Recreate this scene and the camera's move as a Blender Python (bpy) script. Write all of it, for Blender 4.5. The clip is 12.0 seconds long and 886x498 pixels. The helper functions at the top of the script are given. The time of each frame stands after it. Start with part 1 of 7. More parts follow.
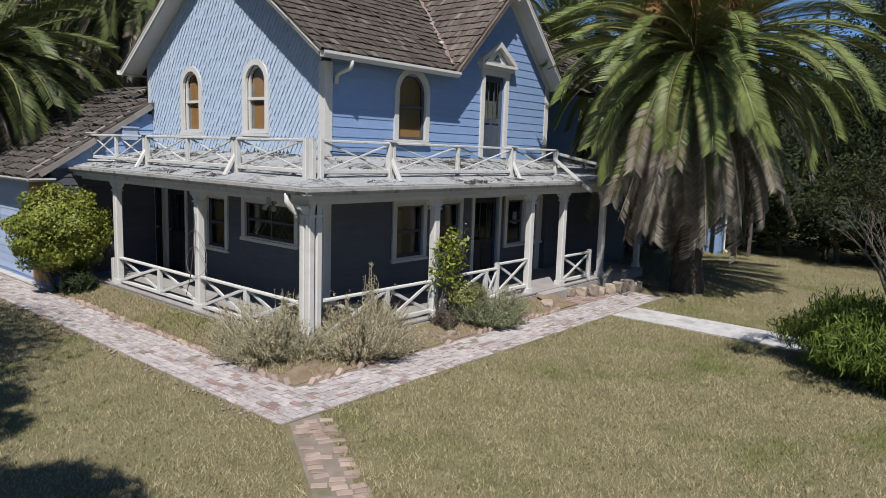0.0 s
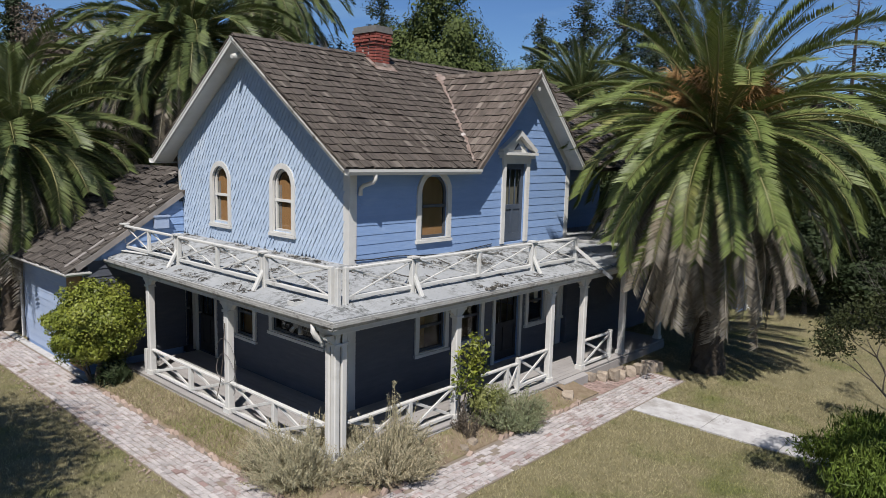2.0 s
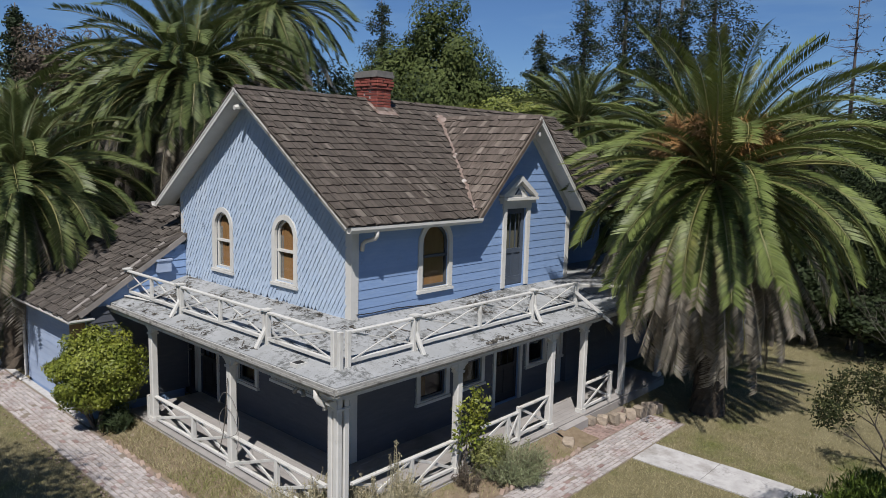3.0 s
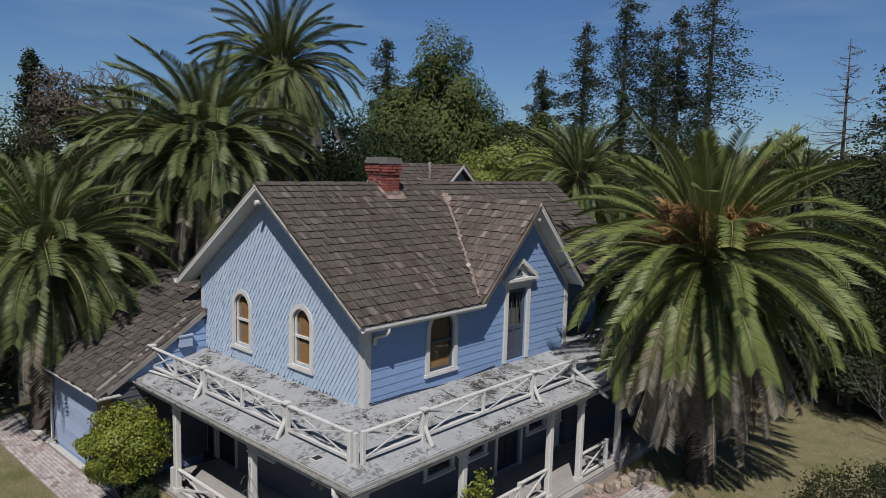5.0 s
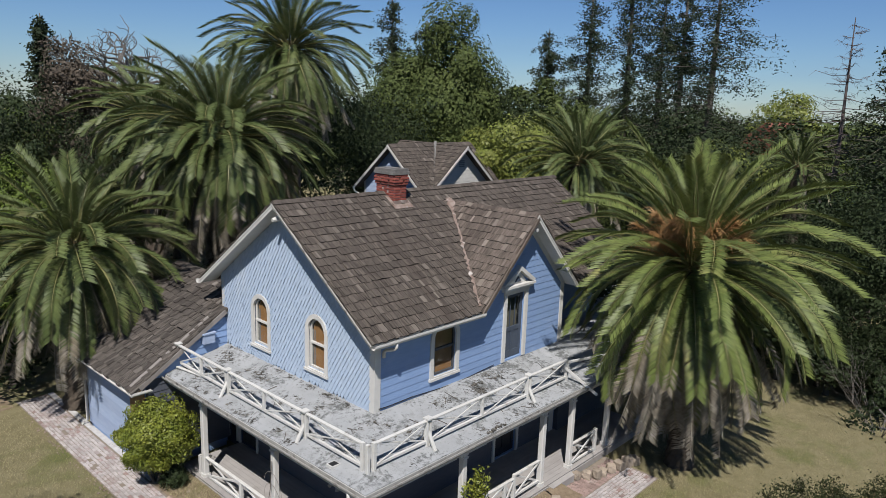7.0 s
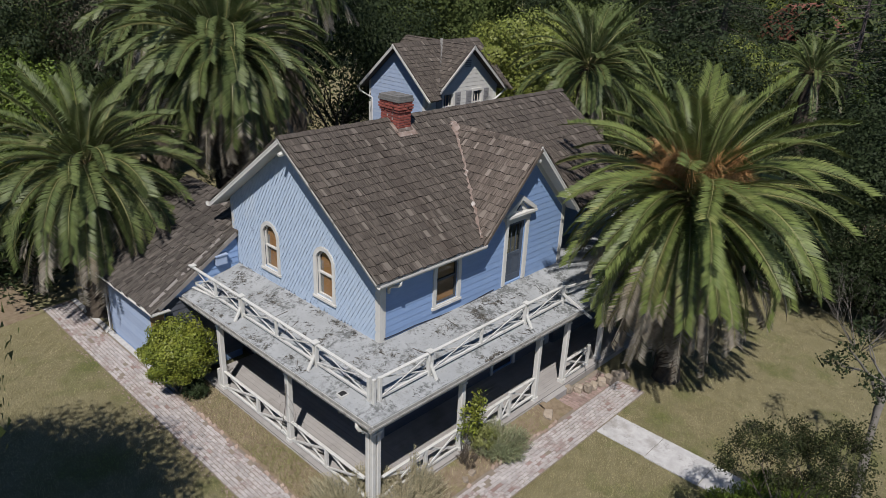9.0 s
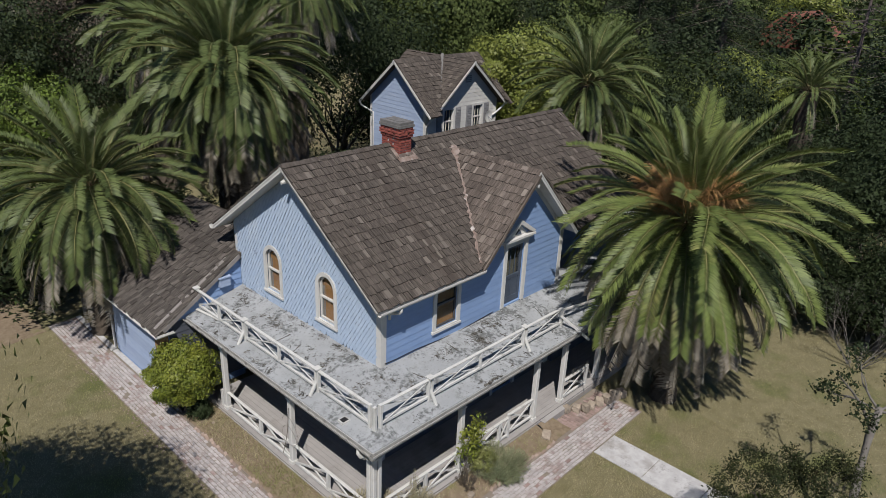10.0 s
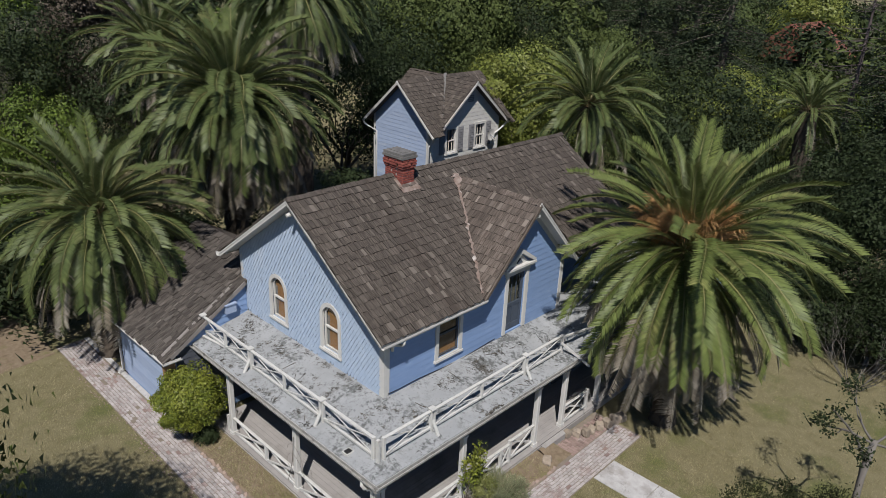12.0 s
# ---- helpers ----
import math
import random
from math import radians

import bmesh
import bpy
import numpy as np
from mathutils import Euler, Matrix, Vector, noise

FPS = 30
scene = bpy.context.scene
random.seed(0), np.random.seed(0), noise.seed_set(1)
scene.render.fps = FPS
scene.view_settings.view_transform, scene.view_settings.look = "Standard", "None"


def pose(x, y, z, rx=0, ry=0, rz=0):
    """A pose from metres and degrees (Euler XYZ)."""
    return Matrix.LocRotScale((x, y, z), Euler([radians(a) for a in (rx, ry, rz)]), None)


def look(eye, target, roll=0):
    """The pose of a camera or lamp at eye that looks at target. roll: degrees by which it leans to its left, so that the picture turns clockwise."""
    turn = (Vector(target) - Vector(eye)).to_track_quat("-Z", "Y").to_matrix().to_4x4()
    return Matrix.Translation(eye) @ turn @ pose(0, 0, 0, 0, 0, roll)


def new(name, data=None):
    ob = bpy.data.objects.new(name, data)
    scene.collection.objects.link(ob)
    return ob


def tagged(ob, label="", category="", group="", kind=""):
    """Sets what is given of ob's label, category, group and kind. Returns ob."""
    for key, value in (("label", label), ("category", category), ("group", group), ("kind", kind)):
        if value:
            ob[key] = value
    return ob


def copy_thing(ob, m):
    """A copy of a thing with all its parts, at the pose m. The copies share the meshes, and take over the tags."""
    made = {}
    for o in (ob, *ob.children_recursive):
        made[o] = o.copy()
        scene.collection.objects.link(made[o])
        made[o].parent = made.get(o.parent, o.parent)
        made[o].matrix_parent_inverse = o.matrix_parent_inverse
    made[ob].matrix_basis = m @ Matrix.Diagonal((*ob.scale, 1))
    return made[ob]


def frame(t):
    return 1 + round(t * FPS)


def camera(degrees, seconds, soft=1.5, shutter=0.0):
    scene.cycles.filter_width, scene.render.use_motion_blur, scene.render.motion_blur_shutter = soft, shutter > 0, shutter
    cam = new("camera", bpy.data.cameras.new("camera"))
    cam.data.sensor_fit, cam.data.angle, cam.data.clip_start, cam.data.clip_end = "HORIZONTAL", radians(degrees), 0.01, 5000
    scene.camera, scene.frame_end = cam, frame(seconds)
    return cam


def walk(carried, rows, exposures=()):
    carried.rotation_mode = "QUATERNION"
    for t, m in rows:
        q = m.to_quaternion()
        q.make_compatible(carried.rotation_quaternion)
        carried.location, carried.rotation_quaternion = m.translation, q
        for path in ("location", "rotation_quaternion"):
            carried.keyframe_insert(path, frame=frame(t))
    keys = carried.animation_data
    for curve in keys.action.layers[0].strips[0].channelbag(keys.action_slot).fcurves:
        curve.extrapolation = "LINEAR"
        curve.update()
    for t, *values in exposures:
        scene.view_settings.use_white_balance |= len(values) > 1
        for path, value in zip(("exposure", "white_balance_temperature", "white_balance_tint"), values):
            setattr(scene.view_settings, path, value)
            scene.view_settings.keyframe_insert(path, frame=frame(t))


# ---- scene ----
cam = camera(64.7, 12.0, soft=0.4)
PATH = [
    (0, (-8.729, -10.446, 3.417), (-7.22, -9.164, 3.138), 1.9),
    (0.5, (-8.732, -10.447, 3.911), (-7.23, -9.155, 3.636), 1.7),
    (1, (-8.73, -10.42, 4.405), (-7.246, -9.107, 4.132), 1.6),
    (1.5, (-8.73, -10.428, 4.926), (-7.262, -9.098, 4.652), 1.6),
    (2, (-8.761, -10.448, 5.484), (-7.296, -9.114, 5.209), 1.5),
    (2.5, (-8.777, -10.394, 6.031), (-7.31, -9.062, 5.758), 1.4),
    (3, (-8.767, -10.374, 6.518), (-7.301, -9.04, 6.25), 1.5),
    (5, (-9.507, -10.831, 8.45), (-8.042, -9.492, 8.207), 1.6),
    (5.5, (-9.843, -11.162, 9.038), (-8.381, -9.819, 8.793), 1.8),
    (6, (-10.055, -11.344, 9.677), (-8.596, -9.998, 9.43), 1.8),
    (6.5, (-10.191, -11.445, 10.106), (-8.734, -10.098, 9.856), 1.9),
    (7, (-10.252, -11.471, 10.475), (-8.813, -10.144, 10.063), 2.0),
    (7.5, (-10.287, -11.498, 10.904), (-8.88, -10.202, 10.322), 2.2),
    (9.5, (-10.188, -11.465, 12.706), (-8.838, -10.213, 11.925), 2.6),
    (10, (-10.216, -11.482, 13.061), (-8.866, -10.227, 12.284), 2.6),
    (10.5, (-10.229, -11.476, 13.277), (-8.88, -10.221, 12.501), 2.6),
    (11, (-10.243, -11.496, 13.312), (-8.896, -10.237, 12.536), 2.5),
    (11.5, (-10.227, -11.454, 13.513), (-8.881, -10.194, 12.739), 2.6),
    (12, (-10.223, -11.484, 13.932), (-8.879, -10.221, 13.159), 2.5),
]
walk(cam, [(t, look(eye, target, roll)) for t, eye, target, roll in PATH], [(0, 0.26), (1, 0.32), (2, 0.28), (2.5, 0.20), (3, 0.10), (5, -0.15), (5.5, -0.06), (6.2, 0.04), (7.4, 0.22), (9.4, -0.03), (12, -0.06)])

# ---- light ----
SUN_FROM = Vector((-0.455, -0.372, 0.81)).normalized()
world = bpy.data.worlds.new("sky")
scene.world = world
world.use_nodes = True
wn, wl = world.node_tree.nodes, world.node_tree.links
wn.clear()
w_out, w_bg, w_sky = wn.new("ShaderNodeOutputWorld"), wn.new("ShaderNodeBackground"), wn.new("ShaderNodeTexSky")
w_sky.sky_type, w_sky.sun_disc = "NISHITA", False
w_sky.sun_elevation, w_sky.sun_rotation = math.asin(SUN_FROM.z), math.atan2(SUN_FROM.x, SUN_FROM.y) % (2 * math.pi)
w_sky.air_density, w_sky.dust_density, w_sky.ozone_density = 1.0, 0.0, 4.0
w_bg.inputs["Strength"].default_value = 0.049
# thin high cloud wisps
w_tc, w_map, w_noise, w_ramp, w_mix = (wn.new(k) for k in ("ShaderNodeTexCoord", "ShaderNodeMapping", "ShaderNodeTexNoise", "ShaderNodeValToRGB", "ShaderNodeMixRGB"))
w_map.inputs["Scale"].default_value = (1.6, 1.6, 9.0)
w_noise.inputs["Scale"].default_value, w_noise.inputs["Detail"].default_value = 1.7, 7
w_ramp.color_ramp.elements[0].position, w_ramp.color_ramp.elements[1].position = 0.5, 0.74
w_ramp.color_ramp.elements[1].color = (0.6, 0.6, 0.6, 1)
w_mix.inputs["Color2"].default_value = (4.6, 7.4, 10.6, 1)
wl.new(w_tc.outputs["Generated"], w_map.inputs["Vector"])
wl.new(w_map.outputs["Vector"], w_noise.inputs["Vector"])
wl.new(w_noise.outputs["Fac"], w_ramp.inputs["Fac"])
wl.new(w_ramp.outputs["Color"], w_mix.inputs["Fac"])
w_tint = wn.new("ShaderNodeMixRGB")
w_tint.blend_type = "MULTIPLY"
w_tint.inputs["Fac"].default_value, w_tint.inputs["Color2"].default_value = 1.0, (0.85, 1.08, 1.43, 1)
wl.new(w_sky.outputs["Color"], w_tint.inputs["Color1"])
wl.new(w_tint.outputs["Color"], w_mix.inputs["Color1"])
wl.new(w_mix.outputs["Color"], w_bg.inputs["Color"])
wl.new(w_bg.outputs["Background"], w_out.inputs["Surface"])
sun = new("sun", bpy.data.lights.new("sun", "SUN"))
sun.data.energy, sun.data.angle, sun.data.color = 5.8, radians(0.53), (1.0, 0.952, 0.912)
sun.matrix_world = look(SUN_FROM * 60, (0, 0, 0))


# ---- materials ----
ALBEDO_SCALE = 0.64  # scales every colour down, so that less bounced light fills the shade


def mat(name, c1, c2, scale=3.0, c3=None, scale3=0.5, amount3=0.5, rough=0.8, bump=0.3, bump_scale=60.0, vary=0.0, stretch=(1, 1, 1), metal=0.0, thin=0.0, spec=0.3, distance=0.01, odd=None):
    """Two colours mixed by noise at real-world size, a third by broader patches, a spread from piece to piece, and fine relief."""
    m = bpy.data.materials.new(name)
    m.use_nodes = True
    n, l = m.node_tree.nodes, m.node_tree.links
    bsdf, out = n["Principled BSDF"], n["Material Output"]
    geo = n.new("ShaderNodeNewGeometry")
    mp = n.new("ShaderNodeMapping")
    mp.inputs["Scale"].default_value = stretch
    l.new(geo.outputs["Position"], mp.inputs["Vector"])

    def noise_of(s, detail):
        t = n.new("ShaderNodeTexNoise")
        t.inputs["Scale"].default_value, t.inputs["Detail"].default_value, t.inputs["Roughness"].default_value = s, detail, 0.62
        l.new(mp.outputs["Vector"], t.inputs["Vector"])
        return t.outputs["Fac"]

    def ramp(fac, a, b):
        r = n.new("ShaderNodeMapRange")
        r.inputs["From Min"].default_value, r.inputs["From Max"].default_value = a, b
        l.new(fac, r.inputs["Value"])
        return r.outputs["Result"]

    def mix(fac, a, b):
        x = n.new("ShaderNodeMixRGB")
        for sock, v in (("Fac", fac), ("Color1", a), ("Color2", b)):
            if isinstance(v, (tuple, list)):
                x.inputs[sock].default_value = (*v, 1)
            elif isinstance(v, float):
                x.inputs[sock].default_value = v
            else:
                l.new(v, x.inputs[sock])
        return x.outputs["Color"]

    c1, c2, c3 = [None if c is None else tuple(v * ALBEDO_SCALE for v in c) for c in (c1, c2, c3)]
    col = mix(ramp(noise_of(scale, 6), 0.32, 0.68), c1, c2)
    if c3 is not None:
        half = 0.25 * (1 - amount3) + 0.42
        col = mix(ramp(noise_of(scale3, 5), half, half + 0.14), col, c3)
    if vary > 0 or odd:
        info = n.new("ShaderNodeObjectInfo")
        add = n.new("ShaderNodeMath")
        add.operation = "ADD"
        l.new(info.outputs["Random"], add.inputs[0])
        l.new(geo.outputs["Random Per Island"], add.inputs[1])
        fr = n.new("ShaderNodeMath")
        fr.operation = "FRACT"
        l.new(add.outputs[0], fr.inputs[0])
    if odd:
        far, again = n.new("ShaderNodeMath"), n.new("ShaderNodeMath")
        far.operation, again.operation = "MULTIPLY", "FRACT"
        far.inputs[1].default_value = 17.3
        l.new(fr.outputs[0], far.inputs[0])
        l.new(far.outputs[0], again.inputs[0])
        col = mix(ramp(again.outputs[0], 1 - odd[1], 1 - odd[1] * 0.55), col, tuple(v * ALBEDO_SCALE for v in odd[0]))
    if vary > 0:
        hsv = n.new("ShaderNodeHueSaturation")
        mr = n.new("ShaderNodeMapRange")
        mr.inputs["To Min"].default_value, mr.inputs["To Max"].default_value = 1 - vary, 1 + vary
        l.new(fr.outputs[0], mr.inputs["Value"])
        l.new(mr.outputs["Result"], hsv.inputs["Value"])
        l.new(col, hsv.inputs["Color"])
        col = hsv.outputs["Color"]
    l.new(col, bsdf.inputs["Base Color"])
    bsdf.inputs["Roughness"].default_value, bsdf.inputs["Metallic"].default_value = rough, metal
    bsdf.inputs["Specular IOR Level"].default_value = spec
    if bump > 0:
        b = n.new("ShaderNodeBump")
        b.inputs["Strength"].default_value, b.inputs["Distance"].default_value = bump, distance
        l.new(noise_of(bump_scale, 4), b.inputs["Height"])
        l.new(b.outputs["Normal"], bsdf.inputs["Normal"])
    if thin > 0:
        tr, ms = n.new("ShaderNodeBsdfTranslucent"), n.new("ShaderNodeMixShader")
        l.new(col, tr.inputs["Color"])
        ms.inputs["Fac"].default_value = thin
        l.new(bsdf.outputs["BSDF"], ms.inputs[1])
        l.new(tr.outputs["BSDF"], ms.inputs[2])
        l.new(ms.outputs["Shader"], out.inputs["Surface"])
    return m


def stains(m, colour, broad, fine, at=0.5, sharp=0.12, amount=0.85):
    """Marks with ragged edges: a fine noise breaks up broad patches."""
    n, l = m.node_tree.nodes, m.node_tree.links
    base = n["Principled BSDF"].inputs["Base Color"]
    was = base.links[0].from_socket
    geo = n.new("ShaderNodeNewGeometry")
    facs = []
    for scale, detail in ((broad, 3), (fine, 8)):
        t = n.new("ShaderNodeTexNoise")
        t.inputs["Scale"].default_value, t.inputs["Detail"].default_value, t.inputs["Roughness"].default_value = scale, detail, 0.7
        l.new(geo.outputs["Position"], t.inputs["Vector"])
        facs.append(t.outputs["Fac"])
    add, half, rng, x = n.new("ShaderNodeMath"), n.new("ShaderNodeMath"), n.new("ShaderNodeMapRange"), n.new("ShaderNodeMixRGB")
    add.operation, half.operation, half.inputs[1].default_value = "ADD", "MULTIPLY", 0.5
    l.new(facs[0], add.inputs[0])
    l.new(facs[1], add.inputs[1])
    l.new(add.outputs[0], half.inputs[0])
    rng.inputs["From Min"].default_value, rng.inputs["From Max"].default_value, rng.inputs["To Max"].default_value = at, at + sharp, amount
    l.new(half.outputs[0], rng.inputs["Value"])
    l.new(rng.outputs["Result"], x.inputs["Fac"])
    l.new(was, x.inputs["Color1"])
    x.inputs["Color2"].default_value = (*colour, 1)
    l.new(x.outputs["Color"], base)
    return m


def glass(name):
    m = bpy.data.materials.new(name)
    m.use_nodes = True
    n, l = m.node_tree.nodes, m.node_tree.links
    g, t, x, f = n.new("ShaderNodeBsdfGlossy"), n.new("ShaderNodeBsdfTransparent"), n.new("ShaderNodeMixShader"), n.new("ShaderNodeFresnel")
    g.inputs["Roughness"].default_value = 0.03
    f.inputs["IOR"].default_value = 1.5
    t.inputs["Color"].default_value = (0.82, 0.86, 0.84, 1)
    l.new(f.outputs["Fac"], x.inputs["Fac"])
    l.new(t.outputs["BSDF"], x.inputs[1])
    l.new(g.outputs["BSDF"], x.inputs[2])
    l.new(x.outputs["Shader"], n["Material Output"].inputs["Surface"])
    return m


M_BLUE = mat("blue_clapboard_paint", (0.265, 0.405, 0.675), (0.31, 0.45, 0.72), 2.5, (0.38, 0.51, 0.73), 0.9, 0.35, rough=0.6, bump=0.25, bump_scale=35, vary=0.06, stretch=(1, 1, 5))
M_SHINGLE = mat("faded_blue_shingle_paint", (0.47, 0.585, 0.75), (0.53, 0.64, 0.785), 3.0, (0.59, 0.68, 0.79), 0.8, 0.35, rough=0.7, bump=0.25, bump_scale=50, vary=0.045)
# wall paint with the shade under the porch put into its colour
M_BLUE_SHADE = mat("clapboard_paint_darkened_for_shade", (0.105, 0.115, 0.142), (0.128, 0.138, 0.168), 2.5, (0.155, 0.165, 0.185), 0.9, 0.35, rough=0.6, bump=0.25, bump_scale=35, vary=0.06, stretch=(1, 1, 5))
M_PALEBLUE = mat("faded_pale_blue_clapboard_paint", (0.40, 0.50, 0.70), (0.46, 0.56, 0.74), 2.5, (0.54, 0.62, 0.76), 0.9, 0.4, rough=0.7, bump=0.25, bump_scale=35, vary=0.06, stretch=(1, 1, 5))
M_WHITE = mat("weathered_white_paint", (0.72, 0.71, 0.67), (0.80, 0.79, 0.75), 4.0, (0.60, 0.58, 0.53), 1.6, 0.3, rough=0.6, bump=0.2, bump_scale=45, vary=0.04)
M_RAIL = mat("peeling_white_rail_paint", (0.66, 0.655, 0.625), (0.76, 0.755, 0.715), 6.0, (0.44, 0.42, 0.38), 3.5, 0.35, rough=0.7, bump=0.3, bump_scale=60, vary=0.06)
M_DECK = mat("pale_grey_deck_coating", (0.36, 0.375, 0.382), (0.455, 0.47, 0.477), 1.2, (0.33, 0.345, 0.35), 5.0, 0.3, rough=0.85, bump=0.4, bump_scale=30)
stains(M_DECK, (0.055, 0.058, 0.055), 1.15, 11.0, 0.515, 0.075, 0.8)
stains(M_DECK, (0.15, 0.155, 0.15), 2.6, 34.0, 0.53, 0.06, 0.6)
M_FLOOR = mat("grey_porch_floor_paint", (0.36, 0.34, 0.33), (0.43, 0.41, 0.39), 2.0, (0.30, 0.28, 0.26), 0.8, 0.4, rough=0.7, bump=0.2, bump_scale=40, vary=0.05)
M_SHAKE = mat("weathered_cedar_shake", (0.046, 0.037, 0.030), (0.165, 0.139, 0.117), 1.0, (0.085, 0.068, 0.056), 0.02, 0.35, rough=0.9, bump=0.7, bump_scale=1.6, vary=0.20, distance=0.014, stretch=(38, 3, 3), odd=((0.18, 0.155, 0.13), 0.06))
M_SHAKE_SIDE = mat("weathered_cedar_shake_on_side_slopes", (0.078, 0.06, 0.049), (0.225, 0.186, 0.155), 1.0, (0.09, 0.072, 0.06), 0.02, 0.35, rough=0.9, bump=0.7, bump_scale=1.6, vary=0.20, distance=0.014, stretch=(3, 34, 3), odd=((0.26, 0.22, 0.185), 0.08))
M_SHAKE_OLD = mat("blackened_curling_shake", (0.05, 0.042, 0.036), (0.15, 0.132, 0.116), 1.0, (0.065, 0.055, 0.048), 0.06, 0.45, rough=0.95, bump=0.8, bump_scale=1.6, vary=0.34, distance=0.02, stretch=(3, 34, 3), odd=((0.19, 0.17, 0.15), 0.05))
# weathered ends, darkened further to draw the shadow line of each course
M_SHAKE_END = mat("weathered_shake_ends_with_course_shade", (0.026, 0.022, 0.019), (0.045, 0.039, 0.034), 7.0, rough=1.0, bump=0.3)
M_UNDER = mat("dark_wall_felt", (0.05, 0.065, 0.10), (0.075, 0.09, 0.13), 5.0, rough=1.0, bump=0.2)
M_FLASH = mat("rusty_pale_flashing", (0.38, 0.31, 0.27), (0.20, 0.135, 0.105), 5.0, (0.70, 0.67, 0.62), 2.6, 0.4, rough=0.7, bump=0.2)
M_BRICK = mat("red_chimney_brick", (0.27, 0.07, 0.055), (0.34, 0.105, 0.08), 9.0, (0.17, 0.075, 0.065), 4.0, 0.4, rough=0.9, bump=0.5, bump_scale=70, vary=0.22)
M_MORTAR = mat("lime_mortar", (0.46, 0.40, 0.37), (0.56, 0.50, 0.46), 8.0, rough=0.95, bump=0.4)
M_CAP = mat("grey_cement_cap", (0.15, 0.145, 0.14), (0.25, 0.24, 0.225), 6.0, rough=0.95, bump=0.4)
M_PAVER = mat("worn_pink_paving_brick", (0.43, 0.395, 0.38), (0.56, 0.525, 0.51), 5.0, (0.385, 0.30, 0.28), 1.1, 0.38, rough=0.9, bump=0.4, bump_scale=60, vary=0.15, odd=((0.33, 0.235, 0.215), 0.10))
stains(M_PAVER, (0.19, 0.125, 0.11), 1.5, 14.0, 0.515, 0.07, 0.6)
stains(M_PAVER, (0.42, 0.385, 0.375), 2.3, 10.0, 0.52, 0.07, 0.6)
M_PAVER_RED = mat("red_brown_paving_brick", (0.29, 0.205, 0.18), (0.37, 0.275, 0.245), 6.0, (0.42, 0.35, 0.32), 1.2, 0.4, rough=0.9, bump=0.4, bump_scale=60, vary=0.26)
M_EDGE = mat("earthy_edging_brick", (0.36, 0.27, 0.22), (0.46, 0.36, 0.30), 5.0, (0.30, 0.22, 0.17), 1.5, 0.5, rough=0.95, bump=0.4, vary=0.25)
M_JOINT = mat("sandy_joint_dirt", (0.24, 0.20, 0.165), (0.32, 0.27, 0.22), 4.0, (0.17, 0.17, 0.09), 1.2, 0.35, rough=1.0, bump=0.5, bump_scale=50)
M_CONCRETE = mat("pale_concrete", (0.50, 0.49, 0.48), (0.68, 0.67, 0.66), 3.5, (0.40, 0.375, 0.35), 1.0, 0.45, rough=0.9, bump=0.3, bump_scale=70)
M_GUTTER = mat("dirty_old_gutter_paint", (0.50, 0.50, 0.47), (0.34, 0.33, 0.31), 6.0, (0.13, 0.12, 0.11), 3.0, 0.45, rough=0.8, bump=0.3, bump_scale=50)
M_SOIL = mat("dry_bed_soil", (0.21, 0.155, 0.10), (0.33, 0.26, 0.18), 6.0, (0.23, 0.21, 0.10), 1.4, 0.5, rough=1.0, bump=0.8, bump_scale=28, distance=0.03)
M_LAWN = mat("dry_summer_lawn", (0.215, 0.19, 0.095), (0.31, 0.275, 0.155), 2.6, (0.165, 0.175, 0.066), 0.4, 0.6, rough=1.0, bump=0.9, bump_scale=38, distance=0.04)
M_BLADE = mat("dry_grass_blades", (0.41, 0.365, 0.195), (0.55, 0.49, 0.295), 1.2, (0.30, 0.32, 0.11), 0.4, 0.6, rough=0.8, bump=0, vary=0.3, thin=0.3)
M_STONE = mat("tan_field_stone", (0.33, 0.27, 0.21), (0.45, 0.38, 0.3), 6.0, (0.22, 0.19, 0.16), 2.0, 0.4, rough=0.95, bump=0.7, bump_scale=25, vary=0.2, distance=0.02)
M_FROND = mat("palm_frond_green", (0.118, 0.16, 0.042), (0.195, 0.235, 0.066), 1.4, (0.29, 0.285, 0.10), 0.6, 0.35, rough=0.5, bump=0, vary=0.3, thin=0.12, spec=0.28)
M_FROND_FAR = mat("deep_green_palm_frond", (0.092, 0.128, 0.042), (0.155, 0.188, 0.062), 1.4, (0.23, 0.225, 0.09), 0.6, 0.35, rough=0.5, bump=0, vary=0.3, thin=0.12, spec=0.28)
M_FROND_DRY = mat("palm_frond_dry", (0.22, 0.185, 0.13), (0.44, 0.40, 0.335), 2.0, (0.16, 0.13, 0.07), 0.8, 0.4, rough=0.8, bump=0, vary=0.3, thin=0.15)
M_RACHIS = mat("palm_rib", (0.20, 0.20, 0.07), (0.28, 0.26, 0.11), 2.0, rough=0.5, bump=0, vary=0.1)
M_PALMBARK = mat("palm_trunk_bark", (0.075, 0.06, 0.045), (0.13, 0.105, 0.08), 6.0, rough=1.0, bump=0.9, bump_scale=14, distance=0.05)
M_FRUIT = mat("orange_fruit_stalks", (0.40, 0.19, 0.055), (0.46, 0.29, 0.13), 4.0, rough=0.6, bump=0, vary=0.25)
M_FIBRE = mat("tan_palm_fibre", (0.26, 0.19, 0.10), (0.34, 0.26, 0.15), 6.0, rough=1.0, bump=0.6)
M_BARK = mat("grey_brown_bark", (0.10, 0.085, 0.07), (0.18, 0.155, 0.13), 5.0, rough=1.0, bump=0.8, bump_scale=18, distance=0.03)
M_PALEBARK = mat("pale_dead_wood", (0.26, 0.24, 0.22), (0.35, 0.32, 0.30), 4.0, rough=0.95, bump=0.5)
